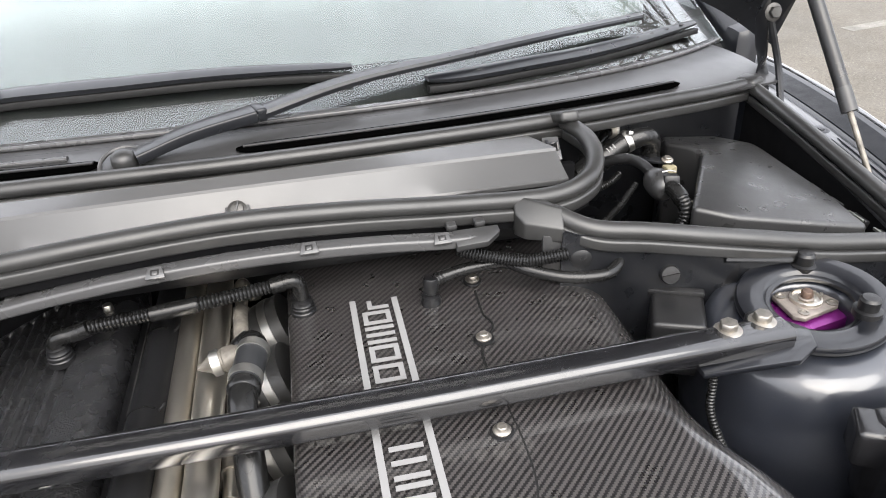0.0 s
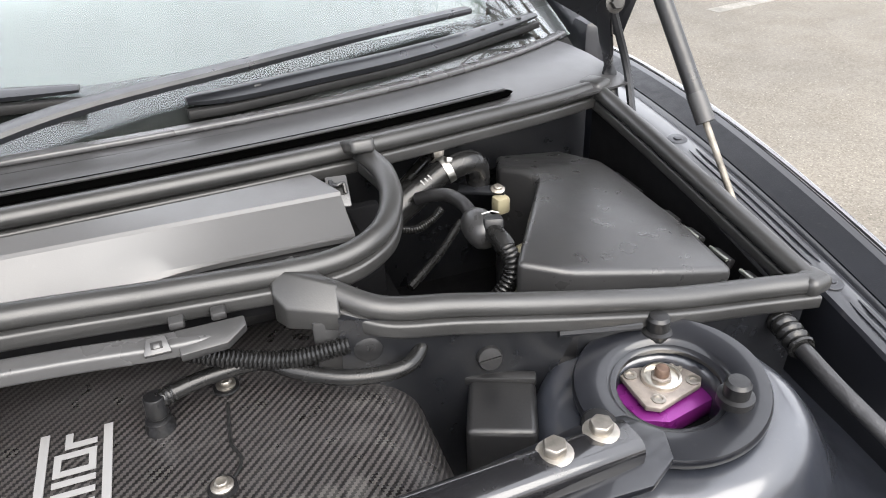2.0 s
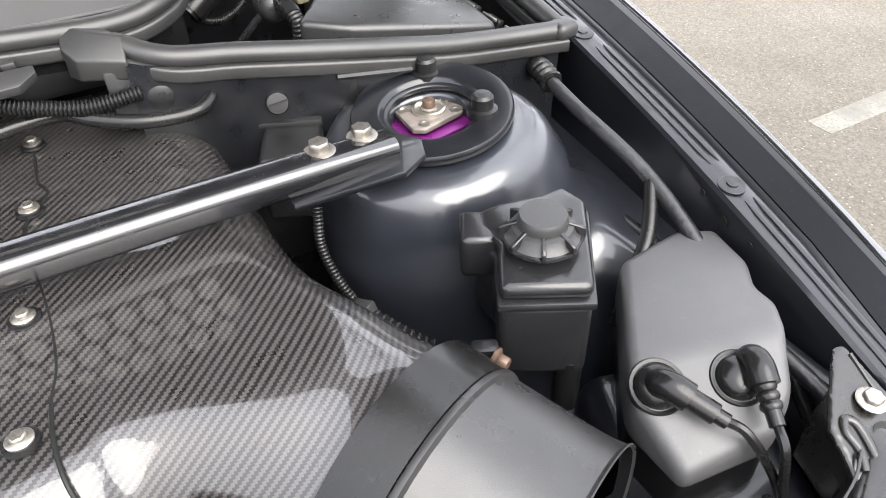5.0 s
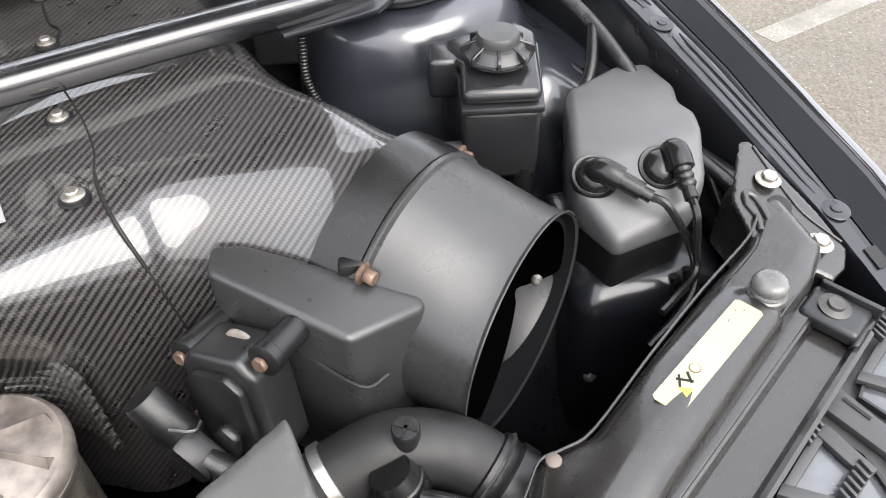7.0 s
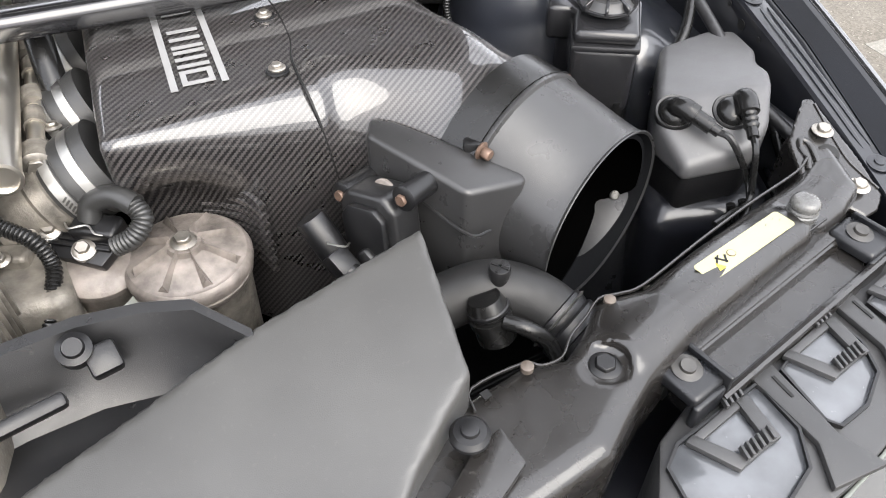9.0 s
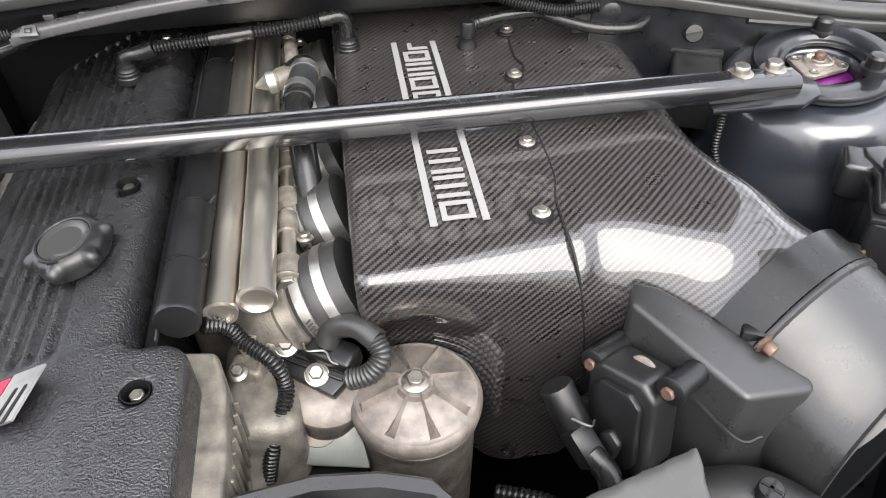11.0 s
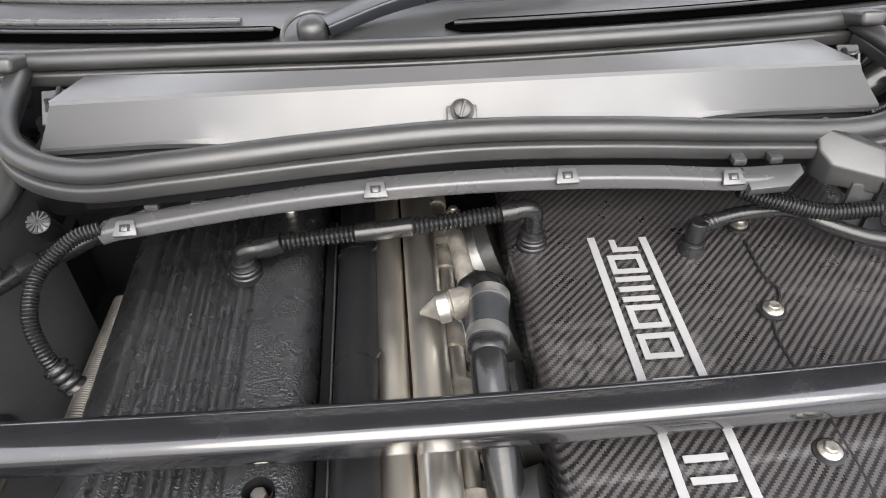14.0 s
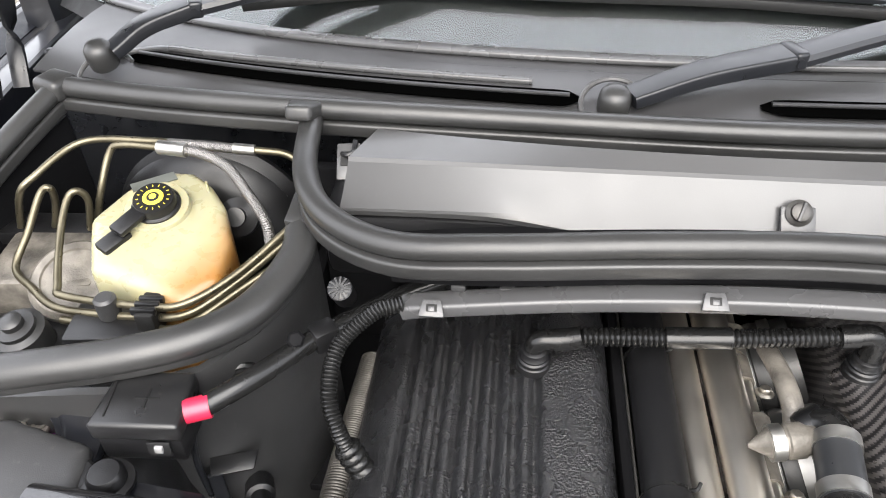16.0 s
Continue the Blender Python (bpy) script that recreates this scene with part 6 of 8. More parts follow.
part("branch", tube([(0.6455, 0.4480, 0.8090), (0.6180, 0.4150, 0.7850), (0.5860, 0.3946, 0.7628), (0.5698, 0.3852, 0.7335)], 0.006, 6, 10), M_HOSE, wl_)
part("branch", tube([(0.6347, 0.2800, 0.7537), (0.6355, 0.2473, 0.7216), (0.63, 0.2, 0.70), (0.5874, 0.1866, 0.6415)], 0.0065, 6, 10), M_HOSE, wl_)

# ---- front panel ----
front = thing("front_panel", (0.4, 0.08, 0.7), "black painted front lock panel with pressed shapes", "body panel")
pan_o = [(0.0972, -0.0466), (0.2188, 0.0047), (0.2820, 0.0185), (0.3091, 0.0382), (0.3352, 0.0550), (0.3886, 0.0782), (0.4856, 0.1087), (0.5826, 0.1367), (0.6137, 0.1531), (0.6370, 0.2186), (0.6326, 0.2467), (0.6081, 0.2398), (0.5949, 0.1993), (0.5685, 0.1867), (0.5053, 0.1697), (0.4372, 0.1486), (0.3739, 0.1274), (0.3350, 0.1312), (0.3156, 0.1117), (0.2913, 0.0959), (0.2572, 0.1025), (0.2182, 0.0937), (0.0962, 0.0685)]


def pan_field(X, Y, Z):
    d = d_poly(X, Y, pan_o)
    zt = 0.779 + 0.003 * np.sin(X * 20)
    h = Z - zt
    d2 = meet(d, h, 0.018)
    ridge = d_line(X, Y, Z, (0.33, 0.083, 0.770), (0.52, 0.138, 0.770), 0.016)
    dip = np.sqrt((X - 0.310) ** 2 + (Y - 0.077) ** 2) - 0.0165
    d2 = join(d2, ridge, 0.012)
    d2 = np.maximum(d2, -np.maximum(dip, 0.776 - Z))
    return np.maximum(d2, 0.70 - Z)


part("pressing", surf(pan_field, (0.0770, -0.0756, 0.7118), (0.6647, 0.2701, 0.8100), 0.003), M_PANEL, front, "", 50)
bolt(front, (0.3100, 0.0770, 0.7752), (0, 0, 1), 0.0076, 0.006, M_PLASTIC_DARK, True, "bolt", "black hexagon bolt in a dished seat")
for p in ((0.3425, 0.1237, 0.7790), (0.2590, 0.0925, 0.7825)):
    part("rivet", lathe([(0.0045, -0.003), (0.0045, 0.0012), (0.0025, 0.002)], towards(p, (0, 0, 1)), 20), M_RIVET, front)
part("buffer", lathe([(0.0150, -0.006), (0.0150, 0.001), (0.0135, 0.002), (0.0142, 0.004), (0.0132, 0.006), (0.0140, 0.009), (0.0130, 0.013), (0.0100, 0.0155), (0.003, 0.016)], towards((0.5323, 0.1410, 0.7842), (0, 0, 1)) @ Matrix.Scale(0.86, 4), 16), M_BUFFER, front, "translucent grey fluted bonnet buffer")
for p in ((0.6246, 0.2181, 0.7849), (0.6221, 0.1614, 0.7644)):
    bolt(front, p, (0, -0.1, 1), 0.0066, 0.006, M_ZINC)
plate_o = [(0.6322, 0.2560), (0.6180, 0.2450), (0.6015, 0.2310), (0.5886, 0.2196), (0.5840, 0.2028), (0.5790, 0.1880), (0.5900, 0.1740), (0.5965, 0.1580), (0.6120, 0.1370), (0.6300, 0.1400), (0.6430, 0.1500), (0.6455, 0.1800), (0.6440, 0.2050), (0.6410, 0.2540)]
part("side_plate", surf(lambda X, Y, Z: meet(d_poly(X, Y, plate_o), np.abs(Z - 0.7585 - 0.36 * (Y - 0.1614)) - 0.003, 0.003), (0.56, 0.12, 0.72), (0.66, 0.27, 0.81), 0.0022), M_PANEL, front, "", 50)


def on_plate(x, y, up=0.003):
    return V((x, y, 0.7585 + 0.36 * (y - 0.1614) + up))


part("crease", sweep(spline([on_plate(*p) for p in ((0.6387, 0.2471), (0.6345, 0.2200), (0.6331, 0.2065), (0.6325, 0.1850), (0.6420, 0.1560))], 4), rrect(0.0025, 0.003, 0.001, 2)), M_PANEL, front)
part("hook_ridge", sweep(spline([on_plate(*p) for p in ((0.5890, 0.1900), (0.5955, 0.2010), (0.5960, 0.2120), (0.6010, 0.2180), (0.6060, 0.2130), (0.6040, 0.2010), (0.5990, 0.1860), (0.5960, 0.1700))], 5), rrect(0.006, 0.006, 0.0025, 3)), M_PANEL, front, "hook-shaped pressed ridge")
# black disc on the plate paints the shade of the hole
part("plate_hole", lathe([(0.0095, 0), (0.0095, 0.0008)], towards(on_plate(0.6190, 0.1987, 0.0032), (0, -0.36, 1)), 24), M_INK, front)
inner = [(0.214, 0.077), (0.219, 0.0935), (0.258, 0.0985), (0.270, 0.092), (0.286, 0.093), (0.300, 0.106), (0.318, 0.1165), (0.336, 0.128), (0.352, 0.1265), (0.374, 0.127), (0.437, 0.148), (0.505, 0.169), (0.568, 0.186), (0.594, 0.199)]
part("edge_lip", sweep(spline([V((x, y, 0.7785)) for x, y in inner], 4), rrect(0.0018, 0.003, 0.0007, 2)), M_PANEL, front, "turned edge of the pressing")
part("square_hole", box(0.006, 0.006, 0.001, at(0.2255, 0.085, 0.7800, 12), 0), M_INK, front)
part("groove", sweep(spline([V((0.352 + 0.2 * k, 0.0735 + 0.0585 * k, 0.7795 - 0.003 * k)) for k in (0, 0.3, 0.6, 1.0)], 3), rrect(0.002, 0.003, 0.0008, 2)), M_PANEL, front)
# warning label
lab = part("label", prism([(-0.048, -0.0095), (0.048, -0.0095), (0.050, -0.0075), (0.050, 0.0075), (0.048, 0.0095), (-0.048, 0.0095), (-0.050, 0.0075), (-0.050, -0.0075)], 0, 0.0006, at(0.4625, 0.1255, 0.7868, 14, -1, -1), 0), M_LABEL, front, "pale yellow warning label with small symbols")
lp = at(0.4625, 0.1255, 0.7874, 14, -1, -1)
part("label_mark", prism([(-0.0375, -0.0058), (-0.0305, -0.0058), (-0.034, 0.0008)], 0, 0.0005, lp, 0), M_YELLOW, lab, "yellow triangle")
part("label_mark", box(0.0015, 0.010, 0.0005, lp @ pose(-0.0275, 0.001, 0.0003, 0, 0, 30), 0), M_INK, lab)
part("label_mark", box(0.0015, 0.008, 0.0005, lp @ pose(-0.0240, 0.000, 0.0003, 0, 0, -40), 0), M_INK, lab)
part("label_mark", box(0.0013, 0.009, 0.0005, lp @ pose(-0.0300, 0.003, 0.0003, 0, 0, -55), 0), M_INK, lab)
part("label_mark", lathe([(0.0036, 0), (0.0036, 0.0004)], lp @ pose(-0.016, 0.001, 0), 20), M_COPPER, lab, "small round symbol")
part("label_mark", lathe([(0.0030, 0), (0.0030, 0.0006)], lp @ pose(-0.016, 0.001, 0), 20), M_LABEL, lab)
for kx, ky in ((0.040, 0.005), (0.044, 0.001), (0.030, 0.004)):
    part("label_mark", box(0.0022, 0.0006, 0.0004, lp @ pose(kx, ky, 0.0002, 0, 0, 20), 0), M_GALV, lab, "tiny print")

# beam in front of the panel, headlamp
beam_d = V((0.613 - 0.415, 0.106 - 0.052, 0.006)).normalized()
beam = thing("headlamp_beam", (0.4937, 0.0982, 0.7215), "black painted cross beam above the headlamp", "body panel")
yaw_b = math.degrees(math.atan2(beam_d.y, beam_d.x))

tray = [V((0.4807, 0.0815, 0.7520)) + beam_d * k for k in (-0.105, -0.05, 0.0, 0.05, 0.105)]
part("beam", sweep(tray, [(-0.0205, 0.0030), (-0.0180, 0.0046), (-0.0150, 0.0030), (-0.0120, -0.0040), (0.0120, -0.0040), (0.0150, 0.0030), (0.0180, 0.0046), (0.0205, 0.0030), (0.0215, -0.0450), (-0.0215, -0.0450)]), M_PANEL, beam, "trough-shaped pressed beam")
part("seam_flange", sweep([p + V((-0.006, 0.022, 0.004)) for p in tray], rrect(0.012, 0.004, 0.0015, 3)), M_PANEL, beam)
for px, py, pz in ((0.3660, 0.0590, 0.7655), (0.5790, 0.1165, 0.7640)):
    br = part("clamp_bracket", box(0.032, 0.040, 0.012, at(px, py - 0.002, pz - 0.006, yaw_b), 0.004, 3), M_PAINT_DULL, beam)
    part("drop", box(0.032, 0.006, 0.05, at(px + 0.004, py - 0.0225, pz - 0.030, yaw_b), 0.0025, 3), M_PAINT_DULL, br)
    part("side_wall", box(0.004, 0.042, 0.016, at(px + 0.0165, py - 0.001, pz - 0.0035, yaw_b), 0.0015, 3), M_PAINT_DULL, br)
    part("bolt", lathe([(0.0105, 0), (0.011, 0.0012), (0.0075, 0.002), (0.006, 0.0025), (0.0055, 0.005)], towards((px, py, pz), (0, -0.1, 1)), 20), M_GREYBOLT, br)
lamp = thing("headlamp", (0.5001, 0.0185, 0.6355), "headlamp with dark top housing, pale windows and comb fingers", "headlamp")
lamp_o = [(0.300, -0.012), (0.330, 0.030), (0.372, 0.050), (0.430, 0.064), (0.500, 0.082), (0.580, 0.106), (0.630, 0.118), (0.650, 0.078), (0.620, 0.042), (0.570, 0.010), (0.500, -0.022), (0.430, -0.044), (0.370, -0.056), (0.320, -0.050)]
part("housing", prism(lamp_o, 0.58, 0.7395, None, 0.003), M_PLASTIC_GREY, lamp, "dark grey moulded top")
cells = ([(0.318, -0.030), (0.322, 0.010), (0.338, 0.022), (0.418, 0.040), (0.421, 0.0), (0.407, -0.026), (0.372, -0.042)],
         [(0.442, -0.002), (0.443, 0.043), (0.459, 0.050), (0.511, 0.066), (0.516, 0.040), (0.506, 0.014), (0.478, -0.004), (0.449, -0.010)],
         [(0.553, 0.040), (0.549, 0.067), (0.566, 0.074), (0.609, 0.086), (0.619, 0.060), (0.594, 0.046), (0.562, 0.033)])
for o in cells:
    c = np.mean(np.array(o), 0)
    win = part("window", prism(o, 0.7396, 0.7412, None, 0.0006), M_LENS, lamp, "pale clear lens window")
    ring = [V((x, y, 0.7425)) for x, y in o]
    part("rim", sweep(ring + [ring[0]], [(-0.0011, -0.002), (0.0011, -0.002), (0.0011, 0.0018), (-0.0011, 0.0018)]), M_PLASTIC_DARK, win)
for x0, y0, x1, y1 in ((0.426, 0.052, 0.432, -0.044), (0.532, 0.084, 0.534, 0.000)):
    band = part("divider", prism([(x0 - 0.012, y0 + 0.012), (x0 + 0.012, y0 + 0.014), (x1 + 0.010, y1 + 0.03), (x1 + 0.024, y1), (x1 - 0.022, y1), (x1 - 0.008, y1 + 0.03)], 0.739, 0.7455, None, 0.0018), M_PLASTIC_GREY, lamp)
    part("slit", box(0.0025, 0.019, 0.001, at(x0 + 0.006, y0 - 0.022, 0.7458, 4), 0), M_INK, band)


def finger(dx, dy):
    """A moulded frame with comb teeth that reaches over a window."""
    def q(*ps):
        return [(x + dx, y + dy) for x, y in ps]
    f = part("finger", prism(q((0.450, 0.051), (0.458, 0.054), (0.482, 0.024), (0.471, 0.020)), 0.742, 0.7470, None, 0.001), M_PLASTIC_GREY, lamp, "dark comb-edged frame")
    part("arm", prism(q((0.450, 0.051), (0.503, 0.066), (0.504, 0.059), (0.458, 0.047)), 0.742, 0.7465, None, 0.001), M_PLASTIC_GREY, f)
    part("arm", prism(q((0.501, 0.066), (0.512, 0.064), (0.511, 0.029), (0.500, 0.028)), 0.742, 0.7475, None, 0.001), M_PLASTIC_GREY, f)
    part("arm", prism(q((0.474, 0.030), (0.505, 0.036), (0.506, 0.029), (0.472, 0.021)), 0.742, 0.7460, None, 0.001), M_PLASTIC_GREY, f)
    part("pane", prism(q((0.462, 0.049), (0.497, 0.057), (0.499, 0.036), (0.478, 0.031)), 0.7425, 0.7435, None, 0.0003), M_LENS, f, "pale inner pane")
    for k in range(6):
        part("tooth", box(0.0022, 0.010, 0.005, at(0.4795 + 0.0052 * k + dx, 0.0285 + 0.0011 * k + dy, 0.7480, -8), 0.0005), M_PLASTIC_GREY, f)
    for k in range(4):
        part("tooth", box(0.0022, 0.010, 0.005, at(0.492 + 0.0050 * k + dx, 0.0655 + 0.0012 * k + dy, 0.7485, -8), 0.0005), M_PLASTIC_GREY, f)


finger(0, 0)
finger(-0.108, -0.031)
finger(0.106, 0.025)
rim = [(0.650, 0.082), (0.628, 0.046), (0.585, 0.016), (0.535, -0.008), (0.480, -0.030), (0.425, -0.047), (0.370, -0.060), (0.31, -0.058)]
part("edge_trim", sweep(spline([V((x, y, 0.733)) for x, y in rim], 5), rrect(0.003, 0.003, 0.001, 2)), M_GALV, lamp, "grey outer trim")
rows = []
for k, dz in ((0.0, 0.0), (0.014, -0.004), (0.028, -0.018), (0.038, -0.05), (0.042, -0.12)):
    rows.append([(x + k * 0.45, y - k, 0.733 + dz) for x, y in [(p.x, p.y) for p in spline([V((x, y, 0)) for x, y in rim], 5)]])
part("outer_lens", sheet(rows, 0.002), M_AMBER, lamp, "clear outer lens edge")
part("tag", box(0.021, 0.004, 0.001, at(0.438, 0.066, 0.7425, 20), 0), M_YELLOW, lamp, "small yellow tag")

# ---- intake snorkel at the front ----
snork = thing("air_snorkel", (0.1, 0.08, 0.7), "large satin grey-black plastic air snorkel", "air duct")
sn_o = [(0.2243, 0.1931), (0.2120, 0.0837), (0.1896, 0.0668), (0.1604, 0.0419), (0.1265, 0.0023), (0.0976, -0.0469), (-0.2976, -0.0700), (-0.2978, 0.0213), (-0.1199, 0.0844), (-0.0413, 0.1198), (0.0274, 0.1416), (0.0715, 0.1565), (0.1058, 0.1671)]


def sn_field(X, Y, Z):
    d = d_poly(X, Y, sn_o) - 0.001
    t = d_half(X, Y, Z, (0.2089, 0.1293, 0.8217), (-0.10, -0.17, 1))
    drop = 0.10 * np.clip((0.02 - Y) / 0.08, 0, 1) ** 2
    return meet(np.maximum(d, 0.70 - Z), t + drop, 0.0045)


part("duct", surf(sn_field, (-0.3156, -0.1011, 0.7531), (0.2435, 0.2066, 0.8434), 0.0035), M_SNORKEL, snork, "", 55)
part("flange", prism([(0.13, 0.0), (0.165, 0.022), (0.198, 0.048), (0.222, 0.058), (0.226, 0.030), (0.16, -0.012)], 0.780, 0.786, None, 0.002), M_PANEL, snork)
part("push_pin", lathe([(0.0125, 0), (0.0125, 0.003), (0.010, 0.006), (0.006, 0.0065), (0.0055, 0.009), (0.003, 0.0095)], towards((0.2000, 0.0550, 0.7926), (0, 0, 1)), 24), M_PLASTIC_DARK, snork)
for k in range(5):
    part("label_bar", box(0.007, 0.012, 0.0006, at(0.045 + 0.011 * k, 0.002 + 0.0025 * k, 0.786 - 0.001 * k, 14, 12), 0), M_ALLOY, snork, "worn pale label bar")
shroud = thing("fan_shroud", (-0.0030, 0.1733, 0.6692), "black plastic fan shroud with moulded edge", "fan shroud")
sh = [(-0.337, 0.090), (-0.200, 0.158), (-0.120, 0.192), (-0.050, 0.211), (-0.004, 0.217), (0.036, 0.213), (0.067, 0.203), (0.0985, 0.163)]
rows = []
for dy, dz in ((0.006, -0.12), (0.006, 0.0), (0.002, 0.004), (-0.006, 0.002), (-0.012, -0.012), (-0.020, -0.034), (-0.036, -0.048), (-0.07, -0.036), (-0.10, -0.04)):
    rows.append([(x, y + dy, 0.813 + dz) for x, y in sh])
part("shell", sheet(rows, 0.003), M_PLASTIC, shroud)
part("clip_boss", lathe([(0.011, -0.006), (0.011, 0.004), (0.007, 0.006), (0.006, 0.009)], towards((-0.0063, 0.1950, 0.8120), (0.1, -0.5, 1)), 20), M_PLASTIC_DARK, shroud)
part("latch", box(0.07, 0.010, 0.014, at(-0.0514, 0.1650, 0.7960, 14, 30), 0.003), M_PLASTIC_DARK, shroud)
part("latch", box(0.02, 0.02, 0.016, at(0.0073, 0.1905, 0.8010, 14, 30), 0.003), M_PLASTIC_DARK, shroud)

# ---- coolant hoses ----
rad = thing("coolant_hose", (0.2901, 0.1799, 0.7413), "black rubber coolant hose with connectors and clamps", "hose")
part("hose", tube([(0.2165, 0.2073, 0.7213), (0.2528, 0.2060, 0.7321), (0.2852, 0.1989, 0.7399), (0.3143, 0.1786, 0.7347), (0.3334, 0.1506, 0.7199), (0.3396, 0.1199, 0.6967)], 0.0235, 8, 24), mat("matt_coolant_hose", (0.011, 0.011, 0.0112), 0.5, spec=0.32, bump=0.08, bscale=600, var=0.3), rad)
part("hose_clamp", lathe([(0.0240, -0.0035), (0.0252, -0.0035), (0.0252, 0.0035), (0.0240, 0.0035)], towards((0.2430, 0.2068, 0.7302), (1, -0.05, 0.3)), 32), M_CLAMP, rad, "bright steel band clamp")
part("collar", lathe([(0.0245, -0.012), (0.0275, -0.011), (0.0275, -0.004), (0.026, 0.0), (0.0285, 0.002), (0.0285, 0.012), (0.0245, 0.013)], towards((0.3305, 0.1543, 0.7227), (0.45, -0.8, -0.35)), 32), M_PLASTIC_DARK, rad)
part("wire_clip", lathe([(0.0285, -0.0012), (0.0298, 0), (0.0285, 0.0012)], towards((0.3277, 0.1599, 0.7245), (0.45, -0.8, -0.35)), 32), M_CLAMP, rad)
part("bleed_screw", lathe([(0.0105, -0.018), (0.0105, 0.0), (0.012, 0.001), (0.012, 0.011), (0.011, 0.0125), (0.003, 0.013)], towards((0.2872, 0.1895, 0.7640), (0, 0, 1)) @ Matrix.Scale(0.72, 4), 24), M_PLASTIC, rad, "black slotted bleed screw")
for k in (0, 90):
    part("slot", box(0.0145, 0.0022, 0.001, at(0.2872, 0.1895, 0.7735, 40 + k), 0), M_INK, rad)
sens = thing("temperature_sensor", (0.2802, 0.1654, 0.7319), "black sensor plug with rubber lead", "sensor")
part("body", lathe([(0.016, -0.02), (0.016, -0.004), (0.0175, -0.003), (0.0175, 0.003), (0.0145, 0.004), (0.0145, 0.010), (0.016, 0.011), (0.013, 0.020)], towards((0.2735, 0.1729, 0.7374), (-0.2, 0.3, 0.9)), 24), M_HOSE, sens)
part("collar", lathe([(0.0162, 0), (0.0170, 0.001), (0.0170, 0.0035), (0.0160, 0.0045)], towards((0.2722, 0.1748, 0.7440), (-0.2, 0.3, 0.9)), 24), M_PLASTIC_DARK, sens)
part("lead", tube([(0.2785, 0.1605, 0.7438), (0.2921, 0.1475, 0.7426), (0.3074, 0.1367, 0.7294), (0.3108, 0.1190, 0.7089)], 0.0065, 6, 12), M_HOSE, sens)
pul = thing("belt_pulley", (0.228, 0.239, 0.58), "teal-edged belt pulley low in the bay", "pulley")
part("disc", lathe([(0.030, -0.010), (0.034, -0.009), (0.034, -0.006), (0.031, -0.004), (0.031, 0.004), (0.034, 0.006), (0.034, 0.009), (0.030, 0.010), (0.010, 0.006)], towards((0.228, 0.244, 0.588), (0.1, -0.9, 0.25)), 36), mat("teal_pulley_paint", (0.008, 0.032, 0.040), 0.35, var=0.2), pul)
part("hub", lathe([(0.012, 0.0), (0.012, 0.012), (0.008, 0.014)], towards((0.228, 0.240, 0.589), (0.1, -0.9, 0.25)), 20), M_GREYBOLT, pul)
for k in range(14):
    single("radiator_fin", box(0.10, 0.002, 0.05, at(0.29, 0.150 - 0.0045 * k, 0.672, 8), 0.0004), M_DARK, (0.29, 0.150 - 0.0045 * k, 0.65), "black radiator fin below the hoses", "fin", "radiator fins")
duct = thing("splash_guard", (0.50, 0.25, 0.55), "dark painted splash plate below the funnel mouth", "splash guard")
part("splash_plate", box(0.20, 0.006, 0.26, at(0.50, 0.250, 0.545, -10, -18), 0.003), M_PAINT_DULL, duct)
bolt(duct, (0.495, 0.240, 0.610), (0, -1, 0.5), 0.005, 0.005, M_ZINC)
bolt(funnel, (0.4620, 0.2850, 0.7100), (-0.45, -0.80, 0.4), 0.0032, 0.0035, M_CLAMP, True, "bolt", "small bright screw inside the mouth")

# ---- tower side fittings ----
hose2 = thing("vent_pipe", (0.2668, 0.6594, 0.8709), "black plastic vent pipe from the airbox to the wing", "pipe")
part("pipe", tube([(0.1735, 0.6635, 0.8790), (0.1820, 0.6660, 0.8810), (0.2075, 0.6700, 0.8835), (0.2423, 0.6693, 0.8848), (0.2650, 0.6542, 0.8808), (0.2966, 0.6393, 0.8768), (0.3315, 0.6354, 0.8754), (0.3487, 0.6445, 0.8781), (0.3572, 0.6595, 0.8877)], 0.0058, 8, 14), M_HOSE, hose2)
part("elbow", lathe([(0.0066, -0.030), (0.0066, -0.012), (0.0074, -0.011), (0.0074, 0.003), (0.0066, 0.0045), (0.002, 0.0047)], towards((0.1700, 0.6625, 0.8805), (0.05, 0.0, 1)), 20), M_PLASTIC_DARK, hose2)
part("cuff", tube([(0.1712, 0.6630, 0.8785), (0.1770, 0.6648, 0.8800), (0.1840, 0.6665, 0.8812)], 0.0066, 4, 14, ribs=0.0035, depth=0.0008), M_HOSE, hose2)
part("socket", lathe([(0.0100, 0), (0.0100, 0.004), (0.0088, 0.006), (0.0088, 0.010), (0.0070, 0.011)], towards((0.1690, 0.6615, 0.8560), (0, 0, 1)), 20), M_PLASTIC_DARK, hose2)
single("wiring_conduit", tube([(0.1979, 0.6710, 0.9059), (0.2226, 0.6640, 0.8989), (0.2623, 0.6572, 0.8907), (0.3023, 0.6542, 0.8933)], 0.0066, 8, 14, ribs=0.0030, depth=0.0013), M_HOSE, (0.2471, 0.6592, 0.8809), "black corrugated wiring conduit below the seal", "conduit")
gro = thing("grommet_plate", (0.3164, 0.6566, 0.8606), "grey cable grommet plate on the bulkhead", "grommet")
part("plate", box(0.085, 0.006, 0.05, at(0.3221, 0.6594, 0.8852, -10), 0.002), M_PLASTIC_GREY, gro)
part("dome", lathe([(0.0105, 0), (0.010, 0.003), (0.0075, 0.004), (0.003, 0.0044)], towards((0.3151, 0.6543, 0.8863), (-0.2, -1, 0.1)), 24), M_PLASTIC, gro)
